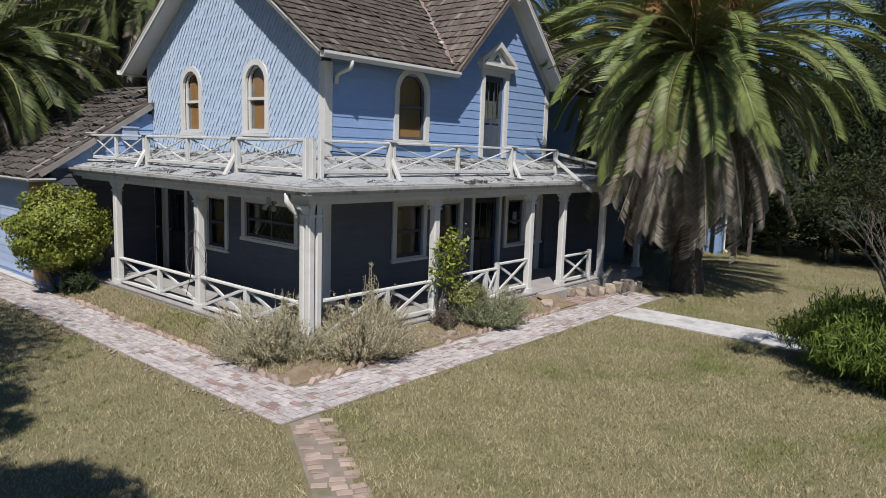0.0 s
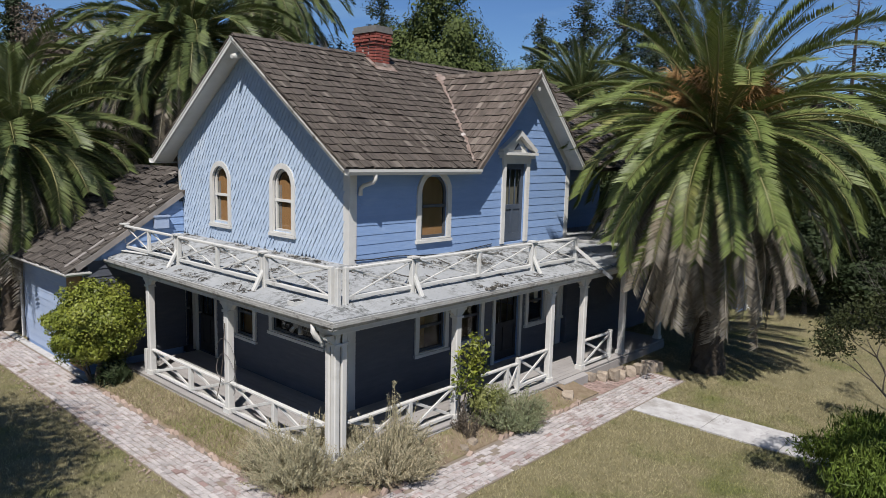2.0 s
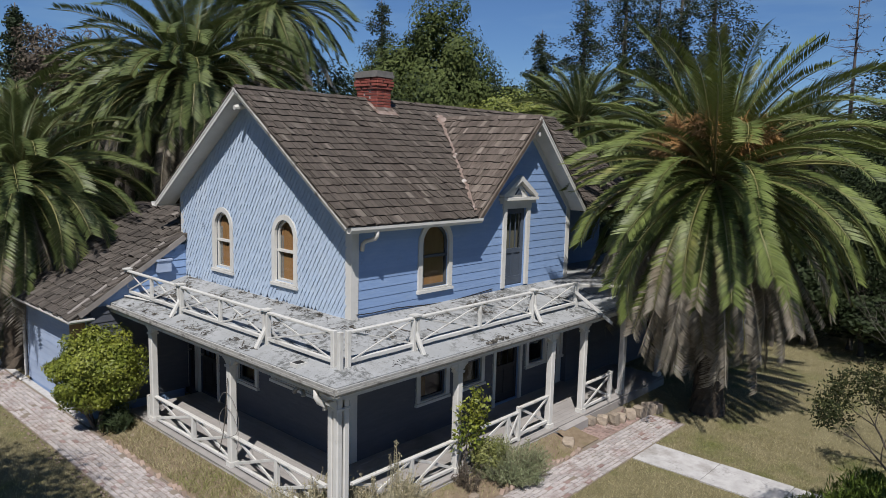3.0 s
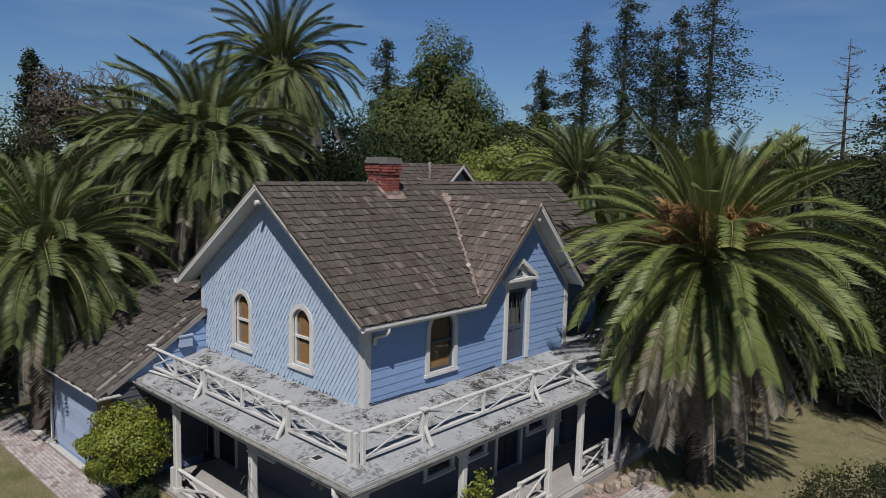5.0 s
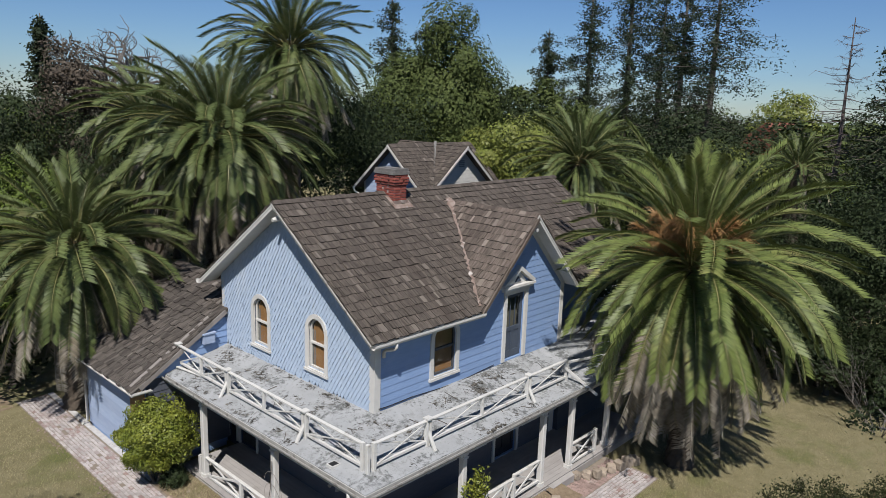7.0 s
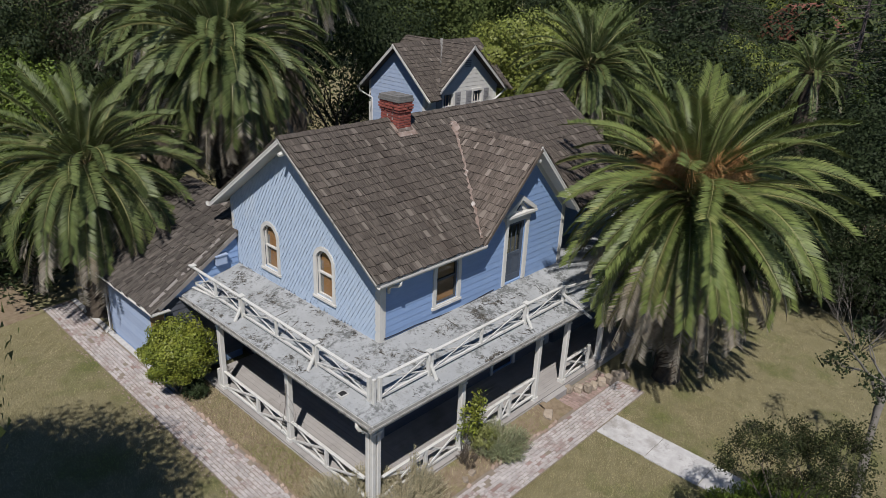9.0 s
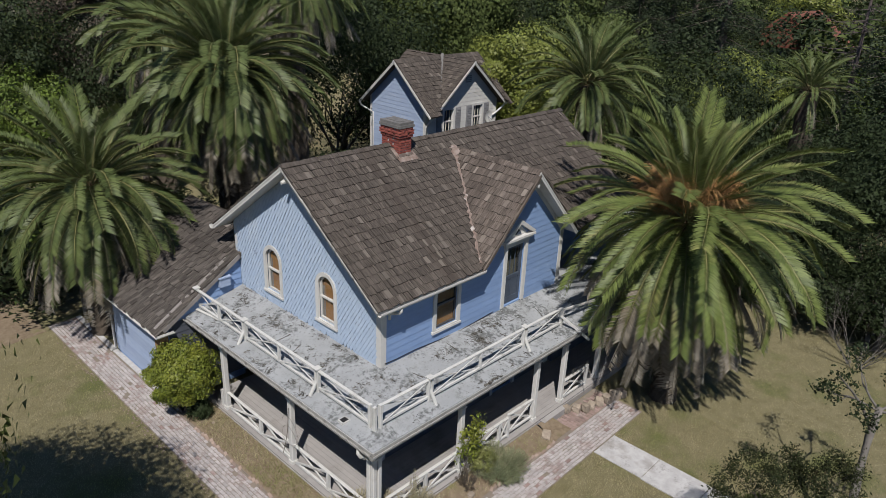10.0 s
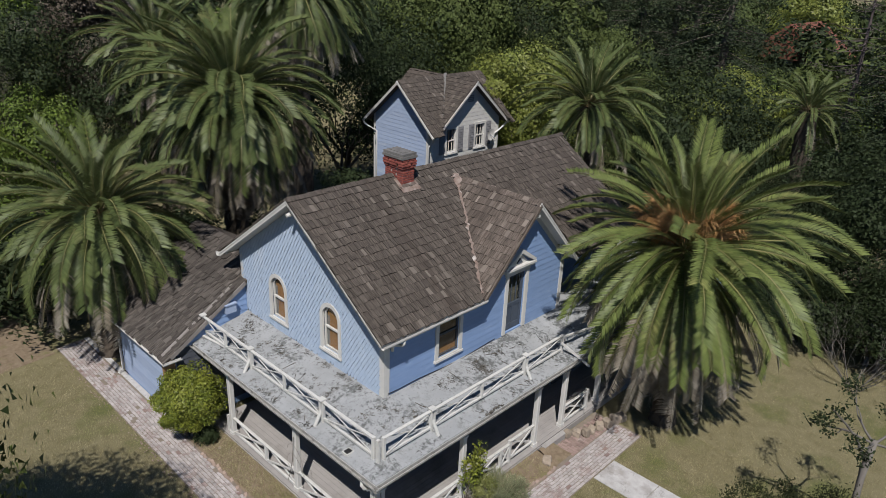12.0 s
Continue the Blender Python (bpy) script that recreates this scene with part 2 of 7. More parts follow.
M_OAKBARK = mat("grey_oak_bark", (0.16, 0.145, 0.13), (0.25, 0.23, 0.205), 3.0, rough=1.0, bump=0.6)
M_LEAF_DARK = mat("dark_green_leaves", (0.026, 0.041, 0.016), (0.042, 0.06, 0.023), 0.8, rough=0.65, bump=0, vary=0.28, thin=0.12, spec=0.15)
M_LEAF_MID = mat("mid_green_leaves", (0.078, 0.108, 0.032), (0.125, 0.158, 0.046), 0.8, rough=0.65, bump=0, vary=0.28, thin=0.15, spec=0.15)
M_LEAF_FAR = mat("far_mixed_leaves", (0.04, 0.062, 0.022), (0.075, 0.10, 0.032), 0.05, rough=0.7, bump=0, vary=0.28, thin=0.1, spec=0.15)
M_LEAF_BUSH = mat("rich_green_leaves", (0.095, 0.15, 0.024), (0.15, 0.205, 0.034), 1.2, rough=0.6, bump=0, vary=0.45, thin=0.15, spec=0.2)
M_LEAF_LIGHT = mat("yellow_green_leaves", (0.20, 0.25, 0.05), (0.29, 0.315, 0.07), 0.9, rough=0.5, bump=0, vary=0.3, thin=0.25)
M_LEAF_BRIGHT = mat("fresh_green_leaves", (0.165, 0.22, 0.03), (0.31, 0.33, 0.05), 1.5, rough=0.5, bump=0, vary=0.4, thin=0.2, spec=0.35)
M_LEAF_OLIVE = mat("dark_olive_leaves", (0.03, 0.04, 0.014), (0.05, 0.058, 0.02), 0.8, (0.10, 0.058, 0.03), 1.3, 0.25, rough=0.65, bump=0, vary=0.4, thin=0.12, spec=0.15)
M_LEAF_GREY = mat("grey_olive_leaves", (0.085, 0.085, 0.058), (0.125, 0.118, 0.08), 0.8, rough=0.6, bump=0, vary=0.28, thin=0.15)
M_ROSEMARY = mat("rosemary_leaves", (0.24, 0.285, 0.15), (0.35, 0.375, 0.21), 2.0, rough=0.6, bump=0, vary=0.35, thin=0.2)
M_ROSEMARY_LIGHT = mat("yellow_green_herb_leaves", (0.22, 0.25, 0.075), (0.34, 0.35, 0.12), 2.0, rough=0.6, bump=0, vary=0.35, thin=0.2)
M_LEAF_BROWN = mat("brown_dry_leaves", (0.105, 0.083, 0.06), (0.155, 0.125, 0.09), 0.8, rough=0.7, bump=0, vary=0.28, thin=0.15)
M_NEEDLE = mat("conifer_needles", (0.042, 0.062, 0.032), (0.068, 0.09, 0.046), 0.8, rough=0.7, bump=0, vary=0.4, thin=0.1, spec=0.15)
M_SAGE = mat("grey_green_shrub_stems", (0.42, 0.39, 0.245), (0.53, 0.49, 0.32), 2.5, (0.31, 0.33, 0.17), 1.5, 0.4, rough=0.7, bump=0, vary=0.3, thin=0.2)
M_STRAW = mat("dry_straw_stems", (0.51, 0.445, 0.285), (0.61, 0.54, 0.37), 2.5, rough=0.8, bump=0, vary=0.3, thin=0.2)
M_DEADTWIG = mat("reddish_dead_twigs", (0.12, 0.095, 0.09), (0.19, 0.155, 0.145), 3.0, rough=0.95, bump=0)
stains(M_SHINGLE, (0.10, 0.11, 0.13), 2.2, 30.0, 0.60, 0.04, 0.7)
stains(M_BLUE, (0.17, 0.21, 0.30), 2.0, 24.0, 0.585, 0.06, 0.45)
stains(M_CONCRETE, (0.19, 0.18, 0.17), 2.2, 20.0, 0.54, 0.08, 0.6)
M_GLASS = glass("window_glass")
M_BOARD = mat("tan_plywood_board", (0.36, 0.19, 0.08), (0.46, 0.26, 0.12), 5.0, rough=0.7, bump=0.2, stretch=(1, 1, 0.2))
M_DOOR = mat("slate_blue_door_paint", (0.075, 0.095, 0.13), (0.095, 0.12, 0.16), 3.0, rough=0.5, bump=0.15)
M_DARKDOOR = mat("dark_screen_door", (0.03, 0.03, 0.035), (0.05, 0.05, 0.055), 4.0, rough=0.6, bump=0.1)
M_SASH = mat("dark_weathered_sash_paint", (0.07, 0.075, 0.085), (0.11, 0.115, 0.125), 4.0, rough=0.6, bump=0.2)
M_CURTAIN = mat("dull_grey_curtain", (0.26, 0.26, 0.27), (0.34, 0.34, 0.35), 3.0, rough=0.9, bump=0.2)
M_DARKCURTAIN = mat("dull_olive_curtain", (0.15, 0.145, 0.12), (0.21, 0.20, 0.165), 3.0, rough=0.9, bump=0.2, stretch=(6, 6, 0.5))
M_INNER = mat("dim_inner_plaster", (0.22, 0.2, 0.18), (0.26, 0.24, 0.22), 2.0, rough=0.9, bump=0.1)
M_METAL = mat("galvanised_metal", (0.35, 0.36, 0.37), (0.45, 0.46, 0.47), 5.0, rough=0.45, bump=0.1, metal=0.7)
M_BLACK = mat("black_cable_rubber", (0.02, 0.02, 0.02), (0.035, 0.035, 0.035), 5.0, rough=0.6, bump=0)
M_LITTER = mat("dead_leaf_litter", (0.09, 0.085, 0.075), (0.20, 0.185, 0.16), 3.0, rough=0.9, bump=0, vary=0.4)
M_TILE = mat("red_roof_tiles", (0.20, 0.075, 0.05), (0.27, 0.105, 0.07), 2.0, rough=0.9, bump=0.5, bump_scale=8)
M_PLANK = mat("bare_brown_planks", (0.36, 0.20, 0.085), (0.45, 0.27, 0.12), 4.0, rough=0.8, bump=0.3, vary=0.15, stretch=(4, 4, 0.6))


# ---- mesh helpers ----
class Buf:
    """Collects vertices and faces for one mesh."""

    def __init__(self):
        self.v, self.f, self.ends = [], [], []

    def add(self, verts, faces, m=None):
        k = len(self.v)
        self.v.extend([tuple(m @ Vector(p)) for p in verts] if m is not None else [tuple(p) for p in verts])
        self.f.extend([tuple(i + k for i in f) for f in faces])
        return self

    def box(self, x0, x1, y0, y1, z0, z1, m=None):
        return self.add([(x0, y0, z0), (x1, y0, z0), (x1, y1, z0), (x0, y1, z0), (x0, y0, z1), (x1, y0, z1), (x1, y1, z1), (x0, y1, z1)],
                        [(3, 2, 1, 0), (4, 5, 6, 7), (0, 1, 5, 4), (1, 2, 6, 5), (2, 3, 7, 6), (3, 0, 4, 7)], m)

    def prism(self, poly, w0, w1, m=None):
        """A convex outline (u, v), counter-clockwise, between w0 and w1 along the third axis."""
        n = len(poly)
        return self.add([(u, v, w0) for u, v in poly] + [(u, v, w1) for u, v in poly],
                        [tuple(reversed(range(n))), tuple(range(n, 2 * n))] + [(i, (i + 1) % n, n + (i + 1) % n, n + i) for i in range(n)], m)

    def beam(self, p0, p1, w, h, up=(0, 0, 1), c=0.008):
        """A straight bar with chamfered long edges, w across and h along up."""
        p0, p1 = Vector(p0), Vector(p1)
        d = (p1 - p0)
        ln = d.length
        d.normalize()
        s = d.cross(Vector(up))
        if s.length < 1e-4:
            s = d.cross(Vector((1, 0, 0)))
        s.normalize()
        t = s.cross(d)
        m = Matrix((s, t, d)).transposed().to_4x4()
        m.translation = p0
        a, b = w / 2, h / 2
        c = min(c, a * 0.4, b * 0.4)
        poly = [(-a + c, -b), (a - c, -b), (a, -b + c), (a, b - c), (a - c, b), (-a + c, b), (-a, b - c), (-a, -b + c)]
        return self.prism(poly, 0, ln, m)

    def tube(self, pts, radii, sides=8, caps=True):
        pts = [Vector(p) for p in pts]
        k = len(self.v)
        n = len(pts)
        ref = Vector((0.31, 0.17, 0.93))
        for i, p in enumerate(pts):
            d = (pts[min(i + 1, n - 1)] - pts[max(i - 1, 0)]).normalized()
            a = d.cross(ref)
            if a.length < 0.05:
                a = d.cross(Vector((1, 0, 0)))
            a.normalize()
            b = d.cross(a)
            for j in range(sides):
                t = 2 * math.pi * j / sides
                self.v.append(tuple(p + radii[i] * (math.cos(t) * a + math.sin(t) * b)))
        for i in range(n - 1):
            for j in range(sides):
                q = (j + 1) % sides
                self.f.append((k + i * sides + j, k + i * sides + q, k + (i + 1) * sides + q, k + (i + 1) * sides + j))
        if caps:
            self.f.append(tuple(k + j for j in reversed(range(sides))))
            self.f.append(tuple(k + (n - 1) * sides + j for j in range(sides)))
        return self

    def mesh(self, name, material, smooth=False):
        me = bpy.data.meshes.new(name)
        me.from_pydata(self.v, [], self.f)
        me.materials.append(material)
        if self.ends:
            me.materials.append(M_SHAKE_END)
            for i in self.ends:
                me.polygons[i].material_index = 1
        if smooth:
            me.polygons.foreach_set("use_smooth", [True] * len(me.polygons))
        me.update()
        return me


def part(name, buf, material, parent=None, label="", smooth=False, kind=""):
    """Links a Buf (or a finished mesh) as one object under its thing or part."""
    ob = new(name, buf.mesh(name, material, smooth) if isinstance(buf, Buf) else buf)
    if parent is not None:
        ob.parent = parent
        ob.matrix_parent_inverse = Matrix.Identity(4)
    return tagged(ob, label, kind=kind)


def thing(name, at=(0, 0, 0), label="", category="", group="", kind=""):
    ob = new(name)
    ob.location = at
    ob.empty_display_size = 0.1
    return tagged(ob, label, category, group, kind)


def wall_frame(origin, normal):
    """Axes (u, up, outwards) of an upright face."""
    n = Vector(normal)
    u = Vector((0, 0, 1)).cross(n)
    m = Matrix((u, Vector((0, 0, 1)), n)).transposed().to_4x4()
    m.translation = origin
    return m


def holed_wall(buf, outline, holes, w0, w1, m):
    """A wall slab with openings cut through it, from w0 to w1 along the wall's normal."""
    bm = bmesh.new()
    for loop in [outline] + holes:
        vs = [bm.verts.new((u, v, 0)) for u, v in loop]
        for i in range(len(vs)):
            bm.edges.new((vs[i], vs[(i + 1) % len(vs)]))
    bmesh.ops.triangle_fill(bm, use_beauty=True, use_dissolve=False, edges=bm.edges[:], normal=(0, 0, 1))
    bm.normal_update()
    bm.verts.index_update()
    vs = [v.co.copy() for v in bm.verts]
    tris = [tuple(v.index for v in (f.verts if f.normal.z > 0 else reversed(f.verts))) for f in bm.faces]
    bm.free()
    n = len(vs)
    faces = [tuple(i + n for i in t) for t in tris] + [tuple(reversed(t)) for t in tris]
    k = 0
    for loop in [outline] + holes:
        q = len(loop)
        for i in range(q):
            a, b = k + i, k + (i + 1) % q
            faces.append((a, b, b + n, a + n))
        k += q
    buf.add([(p.x, p.y, w0) for p in vs] + [(p.x, p.y, w1) for p in vs], faces, m)
    return buf


def arch(cx, half, z0, spring, rise, n=10):
    """Outline of an opening with a curved head, counter-clockwise."""
    pts = [(cx - half, z0), (cx + half, z0)]
    if rise <= 0:
        return pts + [(cx + half, spring), (cx - half, spring)]
    return pts + [(cx + half * math.cos(math.pi * i / n), spring + rise * math.sin(math.pi * i / n)) for i in range(n + 1)]


def ring_plate(buf, outer, inner, w0, w1, m):
    """A flat frame between two outlines of equal length."""
    n = len(outer)
    vs = [(u, v, w) for w in (w0, w1) for loop in (outer, inner) for u, v in loop]
    fs = []
    for i in range(n):
        j = (i + 1) % n
        fs += [(2 * n + i, 2 * n + j, 3 * n + j, 3 * n + i), (n + i, n + j, j, i), (i, j, 2 * n + j, 2 * n + i), (n + j, n + i, 3 * n + i, 3 * n + j)]
    return buf.add(vs, fs, m)


# ---- house ----
GABLE = wall_frame((0, 0, 0), (-1, 0, 0))
FRONT = wall_frame((0, 0, 0), (0, -1, 0))
RIDGE_Y, RIDGE_Z, PITCH = 3.45, 7.85, 0.709
DORMER_X, DORMER_Z, DORMER_PITCH = 5.62, 7.50, 1.02
EAVE_Y = -0.37


def main_z(y):
    return RIDGE_Z - PITCH * abs(RIDGE_Y - y)


def dormer_z(x):
    return DORMER_Z - DORMER_PITCH * abs(x - DORMER_X)


def hole_half(h, z, pad=0.04):
    cx, half, z0, spring, rise = h
    if z < z0 - pad or z > spring + rise:
        return None
    if z <= spring or rise <= 0:
        return half + pad
    return half * math.sqrt(max(0, 1 - ((z - spring) / rise) ** 2)) + pad


def siding(parent, m, u0, u1, z0, z1, holes=(), left=None, right=None, expo=0.19, material=None, rnd=random.Random(3)):
    """Lapped boards, each a piece of its own, cut off at openings and under sloping eaves."""
    z = z0
    while z < z1 - 0.03:
        zt = min(z + expo, z1)
        mid = (z + zt) / 2
        spans = [(u0, u1)]
        for h in holes:
            hw = hole_half(h, mid)
            if hw is None:
                continue
            nxt = []
            for a, b in spans:
                if h[0] - hw > a:
                    nxt.append((a, min(b, h[0] - hw)))
                if h[0] + hw < b:
                    nxt.append((max(a, h[0] + hw), b))
            spans = nxt
        for a, b in spans:
            lo, hi = (a, a), (b, b)
            if left:
                lo = (max(a, left(z)), max(a, left(zt)))
            if right:
                hi = (min(b, right(z)), min(b, right(zt)))
            if hi[1] - lo[1] < 0.02 or hi[0] - lo[0] < 0.03:
                continue
            j = rnd.uniform(-0.003, 0.003)
            bf = Buf()
            bf.add([(lo[0], z - 0.004, 0.0), (hi[0], z - 0.004, 0.0), (hi[1], zt, 0.0), (lo[1], zt, 0.0),
                    (lo[0], z - 0.004 + j, 0.022), (hi[0], z - 0.004 - j, 0.022), (hi[1], zt, 0.012), (lo[1], zt, 0.012)],
                   [(4, 5, 6, 7), (0, 1, 5, 4), (1, 2, 6, 5), (2, 3, 7, 6), (3, 0, 4, 7)], m)
            part("board", bf, material or M_BLUE, parent)
        z = zt


def make_window(parent, m, h, label, fill="board", sash_rows=2, cols=1, name="window", sash=None):
    """A sash window: casing, sill, sash, pane and what hangs behind the glass."""
    cx, half, z0, spring, rise = h
    top = spring + max(rise, 0)
    c = 0.12
    b = Buf()
    outer = arch(cx, half + c, z0 - 0.03, spring + (0 if rise > 0 else c), rise + c if rise > 0 else 0)
    ring_plate(b, outer, arch(cx, half, z0, spring, rise), 0.0, 0.06, m)
    win = part(name, b, M_WHITE, parent, label)
    b = Buf()
    b.prism([(cx - half - 0.145, z0 - 0.10), (cx + half + 0.145, z0 - 0.10), (cx + half + 0.145, z0 - 0.04), (cx - half - 0.145, z0 - 0.03)], 0.0, 0.085, m)
    part("sill", b, M_WHITE, win)
    b = Buf()
    ring_plate(b, arch(cx, half, z0, spring, rise), arch(cx, half - 0.055, z0 + 0.06, spring, rise - 0.055 if rise > 0 else 0), -0.065, -0.02, m)
    mid = z0 + (top - z0) * 0.5
    b.box(cx - half, cx + half, mid - 0.03, mid + 0.03, -0.062, -0.012, m)
    for k in range(1, cols):
        u = cx - half + 2 * half * k / cols
        b.box(u - 0.015, u + 0.015, z0, top - 0.04, -0.058, -0.025, m)
    part("sash", b, sash or M_WHITE, win)
    b = Buf()
    outline = arch(cx, half - 0.05, z0 + 0.05, spring, rise - 0.05 if rise > 0 else 0)
    b.add([(u, v, -0.048) for u, v in outline], [tuple(range(len(outline)))], m)
    pane = part("pane", b, M_GLASS, win)
    pane.visible_shadow = False
    if fill == "board":
        b = Buf().prism(arch(cx + 0.1 * half, half * 0.88, z0 + 0.01, spring, rise * 0.9), -0.10, -0.075, m)
        part("blind", b, M_BOARD, win, "tan plywood board behind the glass")
        b = Buf()
        for k in range(3):
            u = cx - half + 0.03 + 0.05 * k
            b.box(u, u + 0.03, z0 + 0.05, spring, -0.075 + 0.004 * (k % 2), -0.066, m)
        part("curtain", b, M_CURTAIN, win, "bunched grey curtain")
    elif fill == "half":
        b = Buf().box(cx - half, cx - half * 0.1, z0, top - 0.1, -0.2, -0.17, m)
        part("blind", b, M_BOARD, win, "tan plywood board behind part of the glass")
    return win


def brace(buf, p0, p1, w=0.05, h=0.07):
    buf.beam(p0, p1, w, h)


house = thing("house", (0, 0, 0), "two-storey blue wooden farmhouse with white trim and shake roof", "house")

W_GABLE = [(-4.70, 0.34, 3.66, 4.66, 0.36), (-2.18, 0.34, 3.68, 4.68, 0.36)]
W_GABLE_LOW = [(-1.72, 0.86, 1.45, 2.18, 0.0), (-3.72, 0.36, 1.08, 2.18, 0.0)]
D_GABLE_LOW = [(-5.50, 0.44, 0.28, 2.28, 0.0), (-6.36, 0.22, 0.28, 2.28, 0.0)]
W_FRONT = [(2.36, 0.42, 3.62, 4.60, 0.40)]
W_FRONT_LOW = [(2.38, 0.42, 1.08, 2.20, 0.0), (3.72, 0.36, 1.08, 2.20, 0.0), (6.40, 0.36, 1.08, 2.20, 0.0), (7.32, 0.22, 1.08, 2.18, 0.0)]
D_FRONT = [(5.29, 0.42, 3.30, 5.24, 0.0)]
D_FRONT_LOW = [(5.15, 0.50, 0.28, 2.30, 0.0)]

# gable wall
b = Buf()
holed_wall(b, [(-6.75, 0.05), (0, 0.05), (0, main_z(0) - 0.13), (-RIDGE_Y, RIDGE_Z - 0.15), (-6.75, main_z(6.75) - 0.13)],
           [arch(*h) for h in W_GABLE + W_GABLE_LOW + D_GABLE_LOW], -0.14, 0.0, GABLE)
gable_wall = part("wall", b, M_UNDER, house, "faded pale blue gable wall of pointed shingles")
# front wall with its cross gable
b = Buf()
holed_wall(b, [(0.14, 0.05), (7.70, 0.05), (7.70, dormer_z(7.70) - 0.13), (DORMER_X, DORMER_Z - 0.15), (3.40, dormer_z(3.40) - 0.1), (3.2, main_z(0) - 0.13), (0.14, main_z(0) - 0.13)],
           [arch(*h) for h in W_FRONT + W_FRONT_LOW + D_FRONT + D_FRONT_LOW], -0.14, 0.0, FRONT)
front_wall = part("wall", b, M_BLUE, house, "blue clapboard front wall under the cross gable")
b = Buf()
b.box(0.14, 11.5, 6.61, 6.75, 0.05, main_z(6.75) - 0.13)
b.box(7.56, 7.70, 0.14, 1.3, 0.05, 5.2)
b.box(7.70, 11.5, 1.2, 1.34, 0.05, 5.9)
b.box(11.36, 11.5, 1.34, 6.61, 0.05, 6.2)
b.prism([(-6.6, 6.2 - 0.8), (-1.36, 6.2), (-RIDGE_Y, RIDGE_Z - 0.15)], -11.5, -11.36, wall_frame((0, 0, 0), (-1, 0, 0)))
part("wall", b, M_BLUE, house, "plain blue rear walls")
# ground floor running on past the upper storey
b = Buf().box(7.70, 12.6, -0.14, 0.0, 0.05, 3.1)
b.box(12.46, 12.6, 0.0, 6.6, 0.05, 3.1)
low_wall = part("wall", b, M_BLUE_SHADE, house, "ground-floor clapboard wall with the porch shade put into its colour")
siding(low_wall, wall_frame((0, -0.14, 0), (0, -1, 0)), 7.70, 12.6, 0.26, 3.1, material=M_BLUE_SHADE)
b = Buf().box(7.70, 12.9, 0.0, 1.2, 3.16, 3.26)
b.box(11.5, 12.9, 1.2, 6.9, 3.16, 3.26)
part("roof", b, M_DECK, house, "flat grey roof over the ground floor")
b = Buf().box(16.95, 17.45, -1.72, -1.58, 0.0, 2.72)
b.box(17.31, 17.45, -1.58, 3.2, 0.0, 2.72)
b.box(12.6, 17.31, 1.3, 1.44, 0.0, 2.72)
end_wall = part("wall", b, M_BLUE, house, "blue clapboard walls of the low open end wing")
siding(end_wall, wall_frame((0, -1.72, 0), (0, -1, 0)), 16.95, 17.36, 0.1, 2.7)
# back wall under the roof: its shade is in the dark board colour
siding(end_wall, wall_frame((0, 1.3, 0), (0, -1, 0)), 12.6, 17.3, 0.1, 2.7, material=M_BLUE_SHADE)
part("corner_board", Buf().box(17.36, 17.49, -1.76, -1.72, 0.0, 2.72), M_WHITE, house)
part("downpipe", Buf().tube([(17.30, -1.86, 2.7), (17.30, -1.80, 2.5), (17.30, -1.80, 0.18), (17.30, -1.95, 0.08)], [0.05] * 4, 8), M_WHITE, house, "white downpipe at the far corner", smooth=True)
part("roof", Buf().box(10.6, 17.7, -1.95, 3.4, 2.73, 2.83), M_DECK, house, "flat grey roof of the low end wing")
SIDE = wall_frame((7.70, 0, 0), (1, 0, 0))
siding(low_wall, SIDE, 0.0, 1.2, 3.26, 5.2)
siding(low_wall, wall_frame((0, 1.2, 0), (0, -1, 0)), 7.74, 11.5, 3.26, 5.8)
b = Buf()
b.box(0.14, 7.56, 0.14, 6.61, 3.0, 3.1)
b.box(2.9, 3.0, 0.14, 6.61, 0.1, 3.0)
part("upper_floor", b, M_INNER, house, "inner floor")
siding(front_wall, FRONT, 0.14, 7.62, 3.24, 7.3, W_FRONT + D_FRONT, lambda z: 0.14 if z < 5.0 else DORMER_X - (DORMER_Z - 0.16 - z) / DORMER_PITCH,
       lambda z: DORMER_X + (DORMER_Z - 0.16 - z) / DORMER_PITCH)
# ground-floor boards carry the porch shade in their colour
siding(front_wall, FRONT, 0.14, 7.62, 0.26, 3.1, W_FRONT_LOW + D_FRONT_LOW, material=M_BLUE_SHADE)
siding(gable_wall, GABLE, -6.70, -0.14, 0.26, 3.1, W_GABLE_LOW + D_GABLE_LOW, material=M_BLUE_SHADE)

# corner boards and trim
b = Buf()
b.box(-0.035, 0.15, -0.035, 0.0, 3.22, 5.0)
b.box(-0.035, 0.0, 0.0, 0.15, 3.22, 5.0)
part("corner_board", b, M_WHITE, house)
b = Buf()
b.box(-0.035, 0.15, -0.035, 0.0, 0.26, 3.1)
b.box(-0.035, 0.0, 0.0, 0.15, 0.26, 3.1)
part("corner_board", b, M_WHITE, house)
b = Buf()
b.box(7.56, 7.735, -0.035, 0.0, 3.22, 5.25)
b.box(7.70, 7.735, 0.0, 0.15, 3.22, 5.25)
part("corner_board", b, M_WHITE, house)
b = Buf()
b.box(-0.035, 0.0, 6.6, 6.785, 4.3, 5.2)
b.box(-0.035, 0.15, 6.75, 6.785, 4.3, 5.2)
part("corner_board", b, M_WHITE, house)
b = Buf().box(7.40, 7.62, -0.04, 0.0, 0.26, 3.1)
part("corner_board", b, M_WHITE, house)

